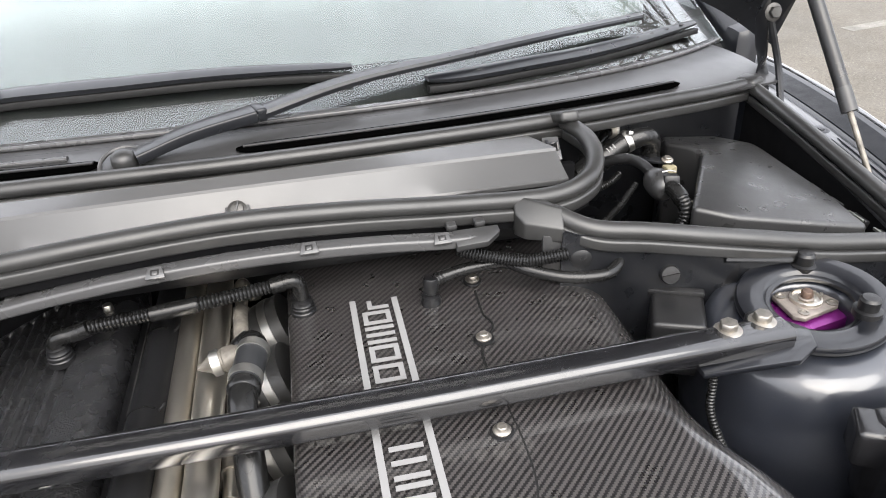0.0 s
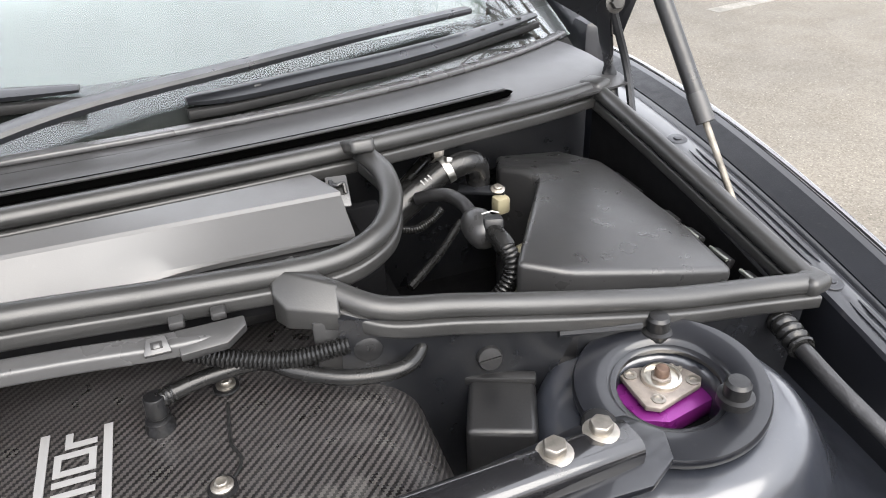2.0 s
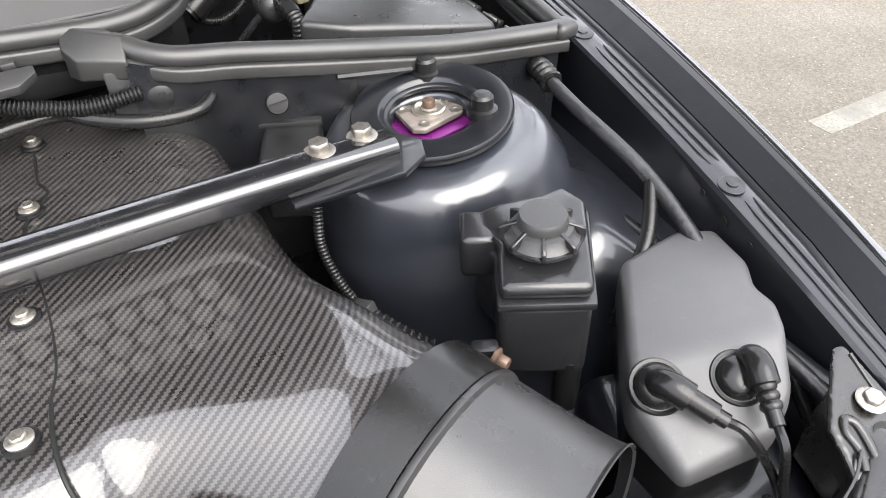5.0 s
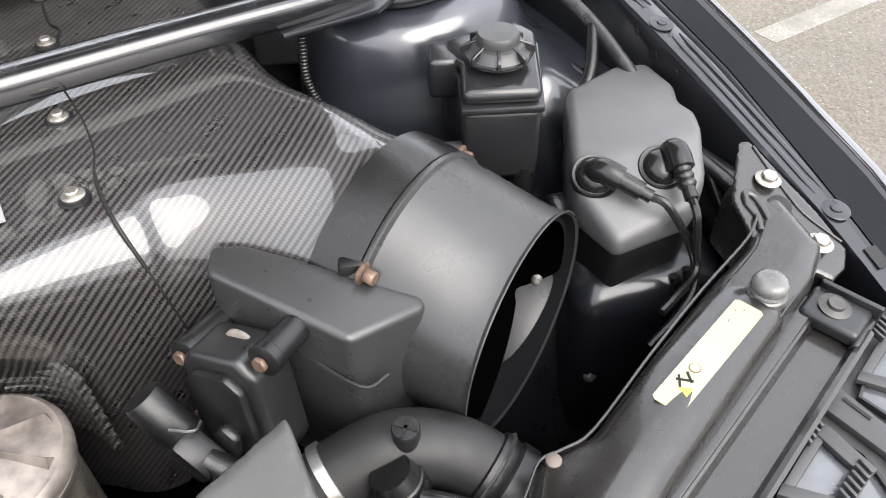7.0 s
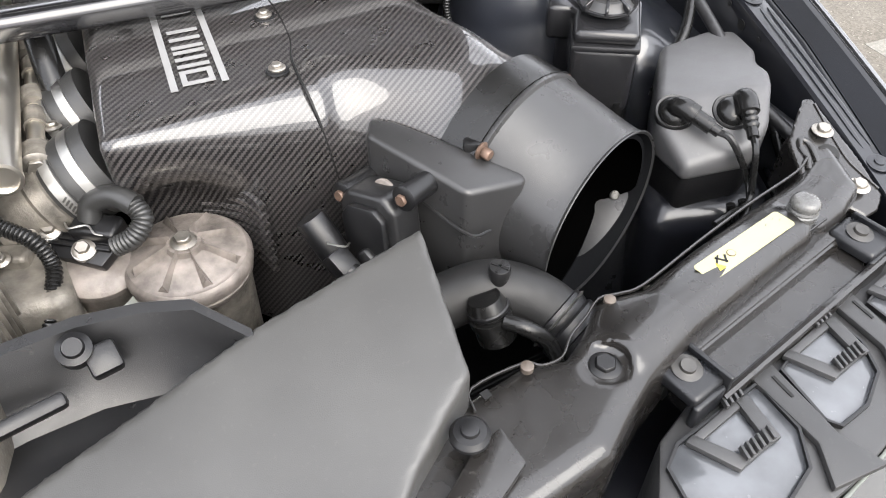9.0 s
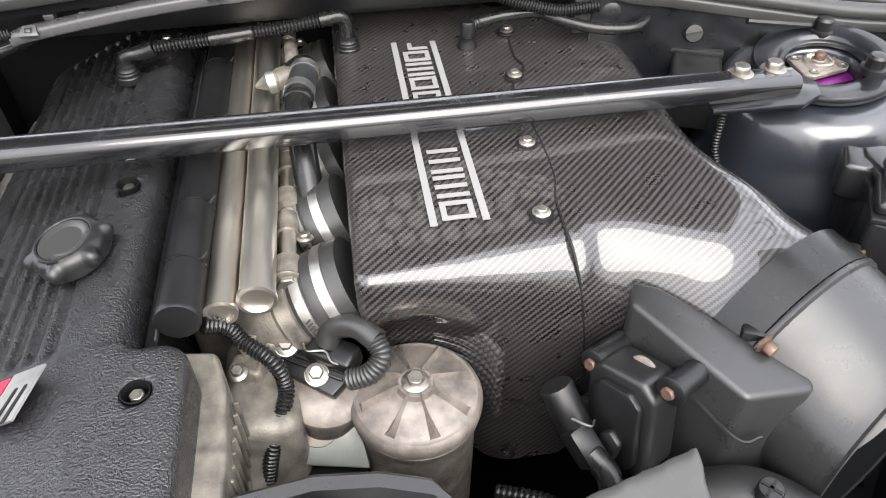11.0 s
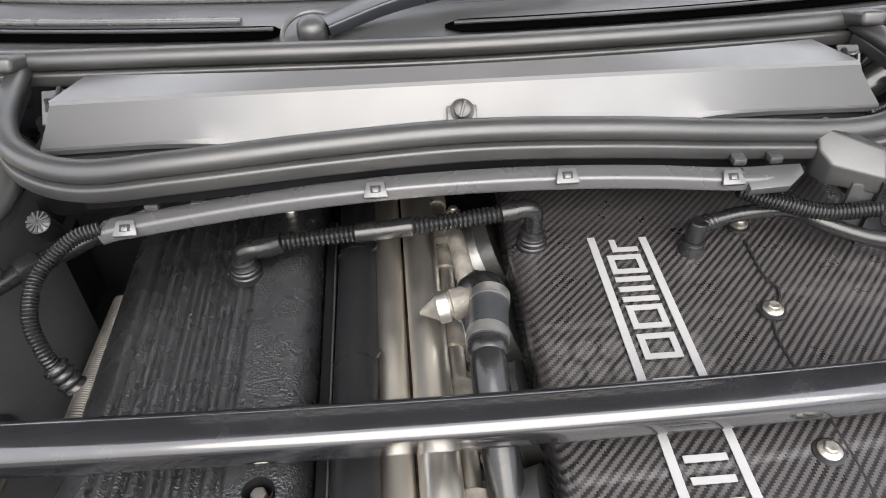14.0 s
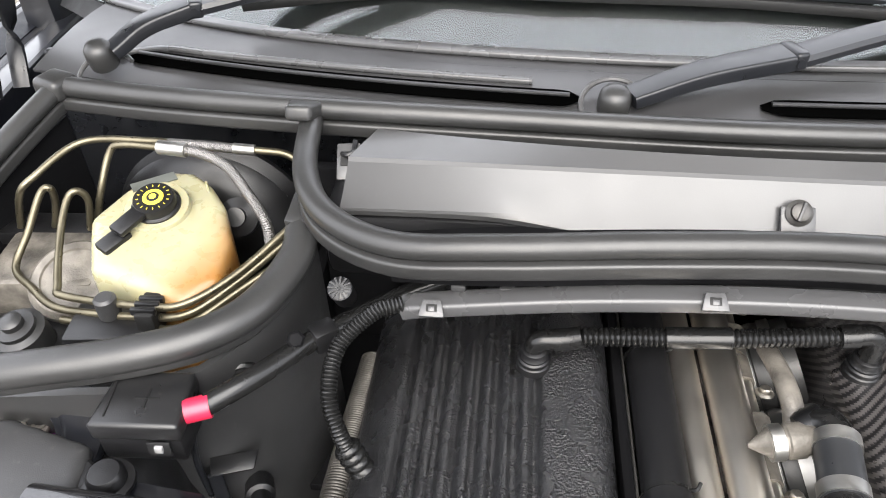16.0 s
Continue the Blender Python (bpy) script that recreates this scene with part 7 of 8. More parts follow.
side = thing("side_trim", (0.4041, 0.6405, 0.8007), "black trim panel with a slotted plastic screw", "trim panel")
part("panel", prism([(-0.075, -0.10), (0.055, -0.10), (0.060, 0.018), (0.030, 0.030), (0.0, 0.022), (-0.075, 0.028)], -0.003, 0.003, at(0.4113, 0.6418, 0.8675, -12, 88), 0.0015), M_PLASTIC_DARK, side)
part("screw", lathe([(0.0098, 0), (0.0098, 0.004), (0.0086, 0.006), (0.003, 0.0062)], towards((0.4001, 0.6368, 0.8637), (-0.2, -1, 0.35)), 24), M_PLASTIC, side)
part("slot", box(0.0165, 0.0016, 0.003, towards((0.3988, 0.6305, 0.8659), (-0.2, -1, 0.35)) @ pose(0, 0, 0, 0, 0, 10), 0), M_INK, side)
pocket = thing("plastic_pocket", (0.3935, 0.6053, 0.8009), "black plastic relay pocket beside the strut tower", "box")
part("pocket", box(0.050, 0.055, 0.06, at(0.3979, 0.6082, 0.8127, -24), 0.005, 3), M_PLASTIC, pocket)
part("rim", box(0.054, 0.010, 0.008, at(0.4074, 0.6340, 0.8430, -24), 0.002), M_PLASTIC, pocket)
single("relief_bar", tube([(0.4514, 0.6278, 0.8768), (0.5161, 0.6182, 0.8709)], 0.0035, 2, 8), M_PAINT_DULL, (0.4831, 0.6200, 0.8734), "thin black wire clip under the seal", "clip")
hw = thing("sensor_cable", (0.3915, 0.5008, 0.7908), "black ribbed sensor cable with inline plug", "cable")
part("cable", tube([(0.3858, 0.5200, 0.8522), (0.3811, 0.5122, 0.8305), (0.3784, 0.5055, 0.8109), (0.3815, 0.4909, 0.7910), (0.3878, 0.4773, 0.7750)], 0.0042, 8, 10, ribs=0.003, depth=0.0008), M_HOSE, hw)
part("plug", box(0.012, 0.022, 0.012, at(0.3905, 0.4695, 0.7709, 25, -20), 0.002), M_PLASTIC_GREY, hw)
part("boot", tube([(0.3942, 0.4616, 0.7678), (0.4075, 0.4422, 0.7603), (0.4247, 0.4228, 0.7516)], 0.008, 6, 12, ribs=0.006, depth=0.002), M_HOSE, hw)

# ---- right air well ----
ducts = thing("air_intake_box", (0.5764, 0.8060, 0.7384), "black plastic air box filling the well", "plastic box")
du_o = [(0.443, 0.684), (0.490, 0.760), (0.538, 0.836), (0.513, 0.878), (0.540, 0.945), (0.622, 0.948), (0.632, 0.850), (0.630, 0.720), (0.620, 0.645), (0.560, 0.652), (0.480, 0.664)]


part("lid", facet(du_o, 0.72, 0.93, (((0.5511, 0.7626, 0.8894), (0.16, 0.0, 1)), ((0.530, 0.858, 0.892), (0.12, 0.26, 1))), 0.006, 4), M_SATIN, ducts)
for y, ln in ((0.645, 0.022), (0.684, 0.024), (0.724, 0.022), (0.760, 0.022), (0.838, 0.050)):
    clip = part("clip", box(0.008, ln, 0.010, at(0.642, y, 0.860, 0, 0, 20), 0.002), M_PLASTIC_DARK, ducts)
    part("bright_edge", box(0.0028, ln, 0.003, at(0.6370, y, 0.8660), 0.0006), M_GALV, clip, "bright clip edge")
heat = thing("heater_hose", (0.4327, 0.8644, 0.8957), "black heater hose with clamp and water valve", "hose")
part("hose", tube([(0.3830, 0.8500, 0.8700), (0.4110, 0.8560, 0.8860), (0.4300, 0.8600, 0.8945), (0.4500, 0.8625, 0.9045), (0.4680, 0.8625, 0.9085), (0.4800, 0.8645, 0.9060), (0.4860, 0.8670, 0.8960), (0.4870, 0.8690, 0.8780)], 0.0122, 7, 22), M_HOSE, heat)
part("sleeve", tube([(0.3860, 0.8508, 0.8720), (0.4020, 0.8540, 0.8812), (0.4200, 0.8580, 0.8902)], 0.0158, 4, 22), M_HOSE, heat)
part("hose_clamp", lathe([(0.0126, -0.0035), (0.0138, -0.0035), (0.0138, 0.0035), (0.0126, 0.0035)], towards((0.4520, 0.8626, 0.9052), (0.90, 0.05, 0.35)), 28), M_CLAMP, heat, "bright steel band clamp")
part("clamp_lug", box(0.006, 0.008, 0.005, at(0.4515, 0.8560, 0.9185, 0, -20, 20), 0.001), M_CLAMP, heat)
for k in (0, 1, 2):
    part("print", box(0.0014, 0.006 - 0.001 * (k % 2), 0.0006, at(0.4235 + 0.004 * k, 0.8515 + 0.0006 * k, 0.9020 + 0.0018 * k, 14, 32, -22), 0), M_WHITE, heat)
part("valve_pipe", tube([(0.4120, 0.8330, 0.8960), (0.4230, 0.8215, 0.9030), (0.4340, 0.8110, 0.9060), (0.4410, 0.7920, 0.9055), (0.4430, 0.7720, 0.9025)], 0.0062, 6, 14), M_PLASTIC, heat)
part("valve", lathe([(0.0070, -0.020), (0.0100, -0.018), (0.0140, -0.011), (0.0152, -0.003), (0.0152, 0.004), (0.0140, 0.010), (0.0110, 0.014), (0.0080, 0.016)], towards((0.4430, 0.7540, 0.8990), (0.12, -0.93, -0.20)), 28), M_SATIN, heat, "round black water valve")
part("valve_plug", box(0.017, 0.016, 0.013, at(0.4495, 0.7440, 0.9080, -14, -14), 0.003), M_PLASTIC_DARK, heat)
part("wire_clip", tube([(0.4420, 0.7500, 0.9160), (0.4470, 0.7480, 0.9175), (0.4510, 0.7500, 0.9165), (0.4560, 0.7460, 0.9160)], 0.0008, 5, 6), M_CLAMP, heat)
part("neck", tube([(0.4480, 0.7400, 0.9030), (0.4500, 0.7270, 0.9000), (0.4510, 0.7190, 0.8965)], 0.0088, 4, 16), M_HOSE, heat)
part("flex", tube([(0.4508, 0.7210, 0.8975), (0.4520, 0.7110, 0.8910), (0.4490, 0.7050, 0.8790), (0.4400, 0.7040, 0.8660), (0.4280, 0.7060, 0.8520)], 0.0080, 7, 16, ribs=0.0040, depth=0.0011), M_HOSE, heat)
part("loop", tube([(0.3860, 0.8560, 0.8700), (0.3930, 0.8530, 0.8600), (0.4100, 0.8450, 0.8570), (0.4280, 0.8480, 0.8610), (0.4420, 0.8530, 0.8690)], 0.0046, 7, 10, ribs=0.0024, depth=0.0008), M_HOSE, heat)
part("lead", tube([(0.4540, 0.8340, 0.8610), (0.4400, 0.8210, 0.8560), (0.4211, 0.8038, 0.8500), (0.3829, 0.7760, 0.8400)], 0.0040, 5, 8), M_HOSE, heat, "thin black lead behind the valve")
single("earth_stud", lathe([(0.012, -0.012), (0.012, -0.002), (0.0085, 0), (0.0085, 0.008), (0.005, 0.009), (0.005, 0.016)], towards((0.4643, 0.9378, 0.8904), (-0.2, -1, 0.4)), 18), M_ZINC, (0.4641, 0.9379, 0.8835), "bright zinc stud nut on the well wall", "nut")
single("stud_lead", tube([(0.4622, 0.9325, 0.8935), (0.4390, 0.9113, 0.8895), (0.4074, 0.8902, 0.8756)], 0.006, 5, 10), M_HOSE, (0.43, 0.9, 0.89), "black lead to the wall stud", "cable")
bt = single("washer_bottle", prism([(-0.02, -0.05), (0.025, -0.05), (0.03, 0.02), (0.012, 0.05), (-0.012, 0.05)], 0.70, 0.868, at(0.483, 0.72, 0, -10), 0.008, 3), M_CREAM, (0.4752, 0.7231, 0.7011), "yellowed plastic bottle beside the air box", "bottle")
part("neck", box(0.015, 0.014, 0.018, at(0.4985, 0.8380, 0.8690, 10), 0.003), M_CREAM, bt)
arm = single("bracket", box(0.046, 0.013, 0.004, at(0.4850, 0.8540, 0.8800, -28, 6), 0.001), M_PAINT_DULL, (0.4850, 0.8540, 0.8775), "small black bracket with a screw", "bracket")
bolt(arm, (0.4985, 0.8455, 0.8815), (0, -0.2, 1), 0.0048, 0.005, M_ZINC)

# ---- gas stay and hinge ----
# flat black cap paints the shade of the slot
part("stay_slot", box(0.012, 0.034, 0.0015, at(0.7035, 0.742, flange(0.742)[1] + 0.0012, -12, 4), 0), M_INK, wing_r)
for sx in (1, -1):
    stay = thing("gas_stay", (sx * 0.6977, 0.7491, 0.8845), "black gas stay with a bright rod holding the bonnet", "gas stay", "gas stays")
    s0, s1, s2 = V((sx * 0.696, 0.738, 0.873)), V((sx * 0.687, 0.788, 0.943)), V((sx * 0.659, 0.944, 1.161))
    part("rod", tube([s0, s1], 0.0034, 2, 12), M_ALLOY, stay)
    part("cylinder", tube([s1 - (s1 - s0) * 0.02, s2], 0.0085, 2, 20), M_PLASTIC, stay)
    part("collar", tube([s1 - (s1 - s0) * 0.03, s1 + (s2 - s1) * 0.10], 0.0092, 2, 20), M_PLASTIC_GREY, stay)
    part("ball_socket", lathe([(0.010, -0.008), (0.013, 0), (0.010, 0.010)], towards(s2, (1, 0, 0)), 16), M_ALLOY, stay)
    hinge = thing("lift_hinge", (sx * 0.7058, 0.9960, 0.9170), "black bonnet lift hinge with two linked steel arms", "lift hinge", "lift hinges")
    part("arm", sweep(spline([(sx * 0.7009, 0.9695, 0.8889), (sx * 0.7044, 0.9903, 0.9369), (sx * 0.69, 0.985, 1.00), (sx * 0.692, 0.98, 1.04)], 5), rrect(0.018, 0.006, 0.002, 2)), M_PAINT_DULL, hinge)
    part("link", tube([(sx * 0.7120, 0.9432, 0.8898), (sx * 0.7158, 0.9693, 0.9376), (sx * 0.696, 0.975, 1.0)], 0.005, 5, 8), M_PAINT_DULL, hinge)
    bolt(hinge, (sx * 0.692, 0.968, 1.013), (0, -1, 0.2), 0.008, 0.008, M_GREYBOLT)

# ---- wipers ----
for nx, ny, nz, jt, arm_pts, blade_pts, dots in (
        (-0.1158, 0.8549, 0.9603, (0.0206, 0.900, 0.9800), [(0.0206, 0.900, 0.9800), (0.1337, 0.9428, 0.9930), (0.2814, 0.9865, 0.9965), (0.4262, 1.043, 0.9950), (0.574, 1.1143, 0.9870)], [(0.2291, 0.968, 0.9762), (0.2786, 0.9777, 0.9736), (0.3679, 1.0052, 0.9706), (0.4563, 1.0383, 0.9659), (0.557, 1.0874, 0.9612), (0.6927, 1.1701, 0.9533)], True),
        (-0.5655, 0.9090, 0.9592, (-0.4927, 0.9531, 0.9863), [(-0.4927, 0.9531, 0.9863), (-0.40, 0.99, 0.996), (-0.27, 1.012, 1.003)], [(-0.46, 1.010, 0.980), (-0.36, 1.028, 0.986), (-0.2721, 1.0172, 0.9963), (-0.2054, 1.0062, 1.0003), (-0.14, 0.9979, 1.0023), (-0.0091, 0.9898, 1.0039), (0.14, 0.9868, 0.9968)], False)):
    wp = thing("wiper", (nx, ny, nz), "black wiper arm and blade parked on the windscreen", "wiper", "windscreen wipers")
    part("nut_cap", lathe([(0.0128, -0.012), (0.0132, 0.0), (0.0124, 0.006), (0.0100, 0.0098), (0.006, 0.0118), (0.002, 0.0124)], towards((nx, ny, nz), (0, -0.3, 1)), 24), M_RUBBER, wp)
    part("root", sweep(spline([(nx + 0.012, ny + 0.002, nz + 0.002), tuple((V((nx, ny, nz)) + V(jt)) / 2 + V((0, 0, 0.004))), jt], 5), rrect(0.027, 0.013, 0.0025, 3), scale=lambda t: 0.85 + 0.2 * t), M_WIPER, wp)
    way = (V(arm_pts[1]) - V(jt)).normalized()
    part("knuckle", box(0.012, 0.027, 0.0155, Matrix.Translation(V(jt) + way * 0.006) @ pose(0, 0, 0, 0, 0, math.degrees(math.atan2(way.y, way.x))), 0.003, 3), M_WIPER, wp)
    part("pivot", lathe([(0.0035, -0.0145), (0.0035, 0.0145)], towards(V(jt) + way * 0.004, way.cross(V((0, 0, 1)))), 14), M_WIPER, wp)
    part("arm", sweep(spline(arm_pts, 6), [(-0.0125, -0.005), (0.0125, -0.005), (0.0130, 0.0), (0.0105, 0.0035), (0.0, 0.0052), (-0.0105, 0.0035), (-0.0130, 0.0)], scale=lambda t: 1.05 - 0.3 * t), M_WIPER, wp)
    blade = part("blade", sweep(spline(blade_pts, 6), [(-0.021, -0.003), (0.0, -0.005), (0.016, -0.005), (0.018, 0.001), (0.008, 0.0065), (-0.005, 0.0065), (-0.018, 0.0005)], scale=lambda t: 0.45 + 0.55 * math.sin(math.pi * min(1, max(0, t))) ** 0.5), M_WIPER, wp)
    part("rubber", sweep(spline([V(p) + V((0, -0.012, -0.010)) for p in blade_pts], 6), rrect(0.010, 0.009, 0.002, 2)), M_INK, blade)
    sp = spline(blade_pts, 16)
    for k in range(20, len(sp) - 4, 4) if dots else ():
        part("vent", box(0.007, 0.0022, 0.0022, Matrix.Translation(sp[k] + V((0, -0.0085, 0.0045))) @ pose(0, 0, 0, 30, 0, 22), 0), M_GREYBOLT, blade)

# ---- brake side well ----
bres = thing("brake_reservoir", (-0.4564, 0.7494, 0.8182), "yellowed translucent brake fluid reservoir with black cap", "reservoir")


def br_field(X, Y, Z):
    o = [(-0.515, 0.750), (-0.498, 0.706), (-0.425, 0.686), (-0.405, 0.705), (-0.406, 0.742), (-0.421, 0.775), (-0.440, 0.800), (-0.460, 0.816), (-0.482, 0.816), (-0.503, 0.790)]
    d = d_poly(X, Y, o) - 0.003
    t = d_half(X, Y, Z, (-0.4600, 0.7500, 0.8990), (0.06, -0.26, 1))
    return np.maximum(meet(meet(d, t, 0.010), Z - 0.899, 0.006), 0.78 - Z)


LO, HI = (-0.53, 0.67, 0.7708), (-0.39, 0.832, 0.912)
part("bottle", surf(br_field, LO, HI, 0.0032), M_RESERVOIR, bres, "", 60)
part("mould_seam", tube([(-0.443, 0.803, 0.9005), (-0.424, 0.765, 0.893), (-0.415, 0.72, 0.876), (-0.418, 0.690, 0.862), (-0.420, 0.6835, 0.83)], 0.0009, 5, 6), M_RESERVOIR, bres)
m = towards((-0.4680, 0.7640, 0.8990), (0.05, -0.22, 1))
part("neck", lathe([(0.0255, -0.022), (0.0255, 0.004), (0.0245, 0.0055), (0.018, 0.0055)], m, 30), M_RESERVOIR, bres)
m = m @ pose(0, 0, 0.0045) @ Matrix.Scale(0.88, 4)
bc = part("cap", lathe([(0.0215, 0), (0.0215, 0.003), (0.0190, 0.004), (0.0185, 0.009), (0.0175, 0.012), (0.003, 0.0125)], m, 32), M_PLASTIC_DARK, bres, "black cap with yellow printed disc")
part("print_disc", lathe([(0.0092, 0.0126), (0.0088, 0.0132)], m, 28), M_YELLOW, bc)
for k in range(16):
    part("print_bar", box(0.0022, 0.0006, 0.0004, m @ Matrix.Rotation(radians(22.5 * k + 6), 4, 'Z') @ pose(0.0135, 0, 0.0127), 0), M_YELLOW, bc)
part("print_ring", lathe([(0.0055, 0.0133), (0.005, 0.0137)], m, 20), M_INK, bc)
part("print_dot", lathe([(0.0032, 0.0138), (0.003, 0.014)], m, 16), M_YELLOW, bc)
part("lever", box(0.016, 0.034, 0.006, m @ pose(-0.018, -0.020, 0.008, 0, 0, -40), 0.002), M_PLASTIC_DARK, bc)
part("plug", box(0.017, 0.028, 0.013, m @ pose(-0.033, -0.034, -0.004, 0, 0, -45), 0.003), M_PLASTIC_DARK, bc)
part("label", box(0.036, 0.012, 0.001, at(-0.4865, 0.800, 0.9000, 36), 0), M_GALV, bres, "small pale label")
boost = single("brake_booster", lathe([(0.115, 0.0), (0.118, 0.01), (0.112, 0.016), (0.108, 0.02), (0.112, 0.026), (0.10, 0.045), (0.07, 0.06), (0.04, 0.062)][::1], towards((-0.4780, 0.884, 0.787), (0, -1, 0.06)) @ Matrix.Scale(0.86, 4), 64), M_PLASTIC_DARK, (-0.47, 0.9, 0.70), "gloss black brake booster drum", "brake booster")
part("valve", lathe([(0.016, 0), (0.0165, 0.012), (0.012, 0.014), (0.008, 0.016), (0.008, 0.022)], towards((-0.418, 0.800, 0.868), (0.1, -0.8, 0.6)), 24), M_PLASTIC_DARK, boost)
abs_ = thing("abs_unit", (-0.5485, 0.7048, 0.7980), "alloy brake control block with black motor and plug", "brake unit")
part("block", box(0.09, 0.07, 0.06, at(-0.560, 0.745, 0.8324, 4), 0.004), M_ALLOY, abs_)
part("top_plate", box(0.13, 0.030, 0.014, at(-0.560, 0.787, 0.856, 4), 0.003), M_PLASTIC_DARK, abs_)
motor = part("motor", lathe([(0.036, 0), (0.036, 0.03), (0.032, 0.034), (0.026, 0.0345), (0.025, 0.033), (0.004, 0.033)], towards((-0.531, 0.730, 0.832), (0.1, -0.3, 0.9)), 36), M_ALLOY, abs_)
part("ring", lathe([(0.0362, 0.012), (0.0385, 0.013), (0.0385, 0.020), (0.0362, 0.021)], towards((-0.531, 0.730, 0.832), (0.1, -0.3, 0.9)), 36), M_PLASTIC_DARK, motor, "black clamping ring")
part("carrier", prism([(-0.06, -0.03), (0.045, -0.035), (0.06, 0.01), (0.0, 0.035), (-0.06, 0.03)], 0.80, 0.845, at(-0.535, 0.672, 0, 10), 0.004), M_PLASTIC_DARK, abs_)
part("pin", lathe([(0.008, 0), (0.008, 0.016), (0.006, 0.018)], towards((-0.479, 0.680, 0.866), (0, 0, 1)), 18), M_PLASTIC_GREY, abs_)
part("cover", box(0.06, 0.04, 0.014, at(-0.478, 0.676, 0.8585, 6), 0.004), M_PLASTIC_DARK, abs_)
for p in ((-0.542, 0.662, 0.863),):
    part("bush", lathe([(0.019, -0.02), (0.019, 0.0), (0.014, 0.002), (0.014, 0.006), (0.008, 0.007), (0.008, 0.012), (0.005, 0.014)], towards(p, (0, -0.2, 1)), 24), M_RUBBER, abs_)
pipes = thing("brake_pipes", (-0.4918, 0.7242, 0.8585), "olive zinc-plated brake pipes with braided hoses", "brake pipes")
for pts in (
        [(-0.606, 0.778, 0.86), (-0.583, 0.767, 0.905), (-0.57, 0.775, 0.918), (-0.543, 0.809, 0.93), (-0.486, 0.812, 0.932), (-0.445, 0.810, 0.931), (-0.397, 0.811, 0.928), (-0.377, 0.813, 0.925), (-0.366, 0.812, 0.92)],
        [(-0.54, 0.785, 0.865), (-0.529, 0.789, 0.895), (-0.521, 0.806, 0.922), (-0.51, 0.809, 0.929), (-0.473, 0.806, 0.930)],
        [(-0.577, 0.781, 0.86), (-0.561, 0.774, 0.893), (-0.556, 0.769, 0.911), (-0.563, 0.765, 0.909), (-0.572, 0.746, 0.885), (-0.575, 0.721, 0.868), (-0.553, 0.703, 0.866), (-0.526, 0.686, 0.864), (-0.489, 0.680, 0.866), (-0.45, 0.678, 0.868), (-0.419, 0.680, 0.872), (-0.391, 0.706, 0.88), (-0.361, 0.741, 0.892)],
        [(-0.542, 0.777, 0.865), (-0.534, 0.777, 0.895), (-0.537, 0.773, 0.907), (-0.543, 0.766, 0.904), (-0.541, 0.742, 0.89), (-0.527, 0.700, 0.875), (-0.515, 0.688, 0.874), (-0.449, 0.680, 0.877), (-0.42, 0.682, 0.880), (-0.39, 0.708, 0.887), (-0.359, 0.748, 0.9)],
        [(-0.52, 0.680, 0.857), (-0.489, 0.676, 0.859), (-0.45, 0.674, 0.861), (-0.42, 0.674, 0.866), (-0.387, 0.706, 0.875), (-0.359, 0.73, 0.885)],
        [(-0.45, 0.672, 0.853), (-0.418, 0.671, 0.858), (-0.384, 0.700, 0.868), (-0.357, 0.722, 0.878)]):
    part("pipe", tube(pts, 0.0030, 7, 10), M_BRASS, pipes)
part("braided_hose", tube([(-0.47, 0.803, 0.932), (-0.443, 0.801, 0.93), (-0.417, 0.791, 0.925), (-0.394, 0.769, 0.915), (-0.377, 0.751, 0.902), (-0.375, 0.745, 0.880)], 0.0043, 8, 12, ribs=0.0016, depth=0.0004), M_BRAID, pipes, "braided steel hose")
part("braided_hose", tube([(-0.470, 0.8100, 0.9318), (-0.445, 0.8098, 0.9312), (-0.415, 0.8100, 0.9295)], 0.0042, 5, 12, ribs=0.0016, depth=0.0004), M_BRAID, pipes, "braided steel hose")
part("sleeve", tube([(-0.416, 0.8095, 0.930), (-0.399, 0.811, 0.928)], 0.0045, 3, 12), M_CLAMP, pipes, "bright crimped sleeve")
part("sleeve", tube([(-0.476, 0.805, 0.931), (-0.452, 0.802, 0.931)], 0.0058, 3, 12), M_CLAMP, pipes, "bright crimped sleeve")
part("pipe_clip", box(0.014, 0.026, 0.024, at(-0.447, 0.680, 0.868, 4), 0.002), M_INK, pipes, "black plastic pipe clip")
for k in range(3):
    part("clip_rib", box(0.018, 0.004, 0.006, at(-0.447, 0.672 + 0.007 * k, 0.880 - 0.001 * k, 4), 0.001), M_PLASTIC_DARK, pipes)

# ---- jump start terminal ----
jump = thing("terminal_box", (-0.4051, 0.5882, 0.8640), "black plastic battery terminal box with plus sign", "terminal box")
part("base", prism([(-0.027, -0.0195), (0.0255, -0.0195), (0.0255, 0.020), (-0.027, 0.020)], 0.855, 0.878, at(-0.408, 0.5895, 0, 3), 0.003), M_PLASTIC_DARK, jump)
part("latch_frame", prism([(-0.007, -0.006), (0.007, -0.006), (0.007, 0.005), (-0.007, 0.005)], 0, 0.0016, at(-0.3945, 0.5685, 0.8725, 3, 84), 0.0004), M_PLASTIC, jump)
part("lid", prism([(-0.029, -0.021), (0.027, -0.021), (0.025, 0.022), (-0.024, 0.022)], 0.8765, 0.8915, at(-0.408, 0.5895, 0, 3), 0.003, 3), M_PLASTIC, jump)
part("plus_sign", box(0.015, 0.0011, 0.0008, at(-0.4060, 0.5895, 0.8917, 3), 0), M_INK, jump)
part("plus_sign", box(0.0011, 0.015, 0.0008, at(-0.4060, 0.5895, 0.8917, 3), 0), M_INK, jump)
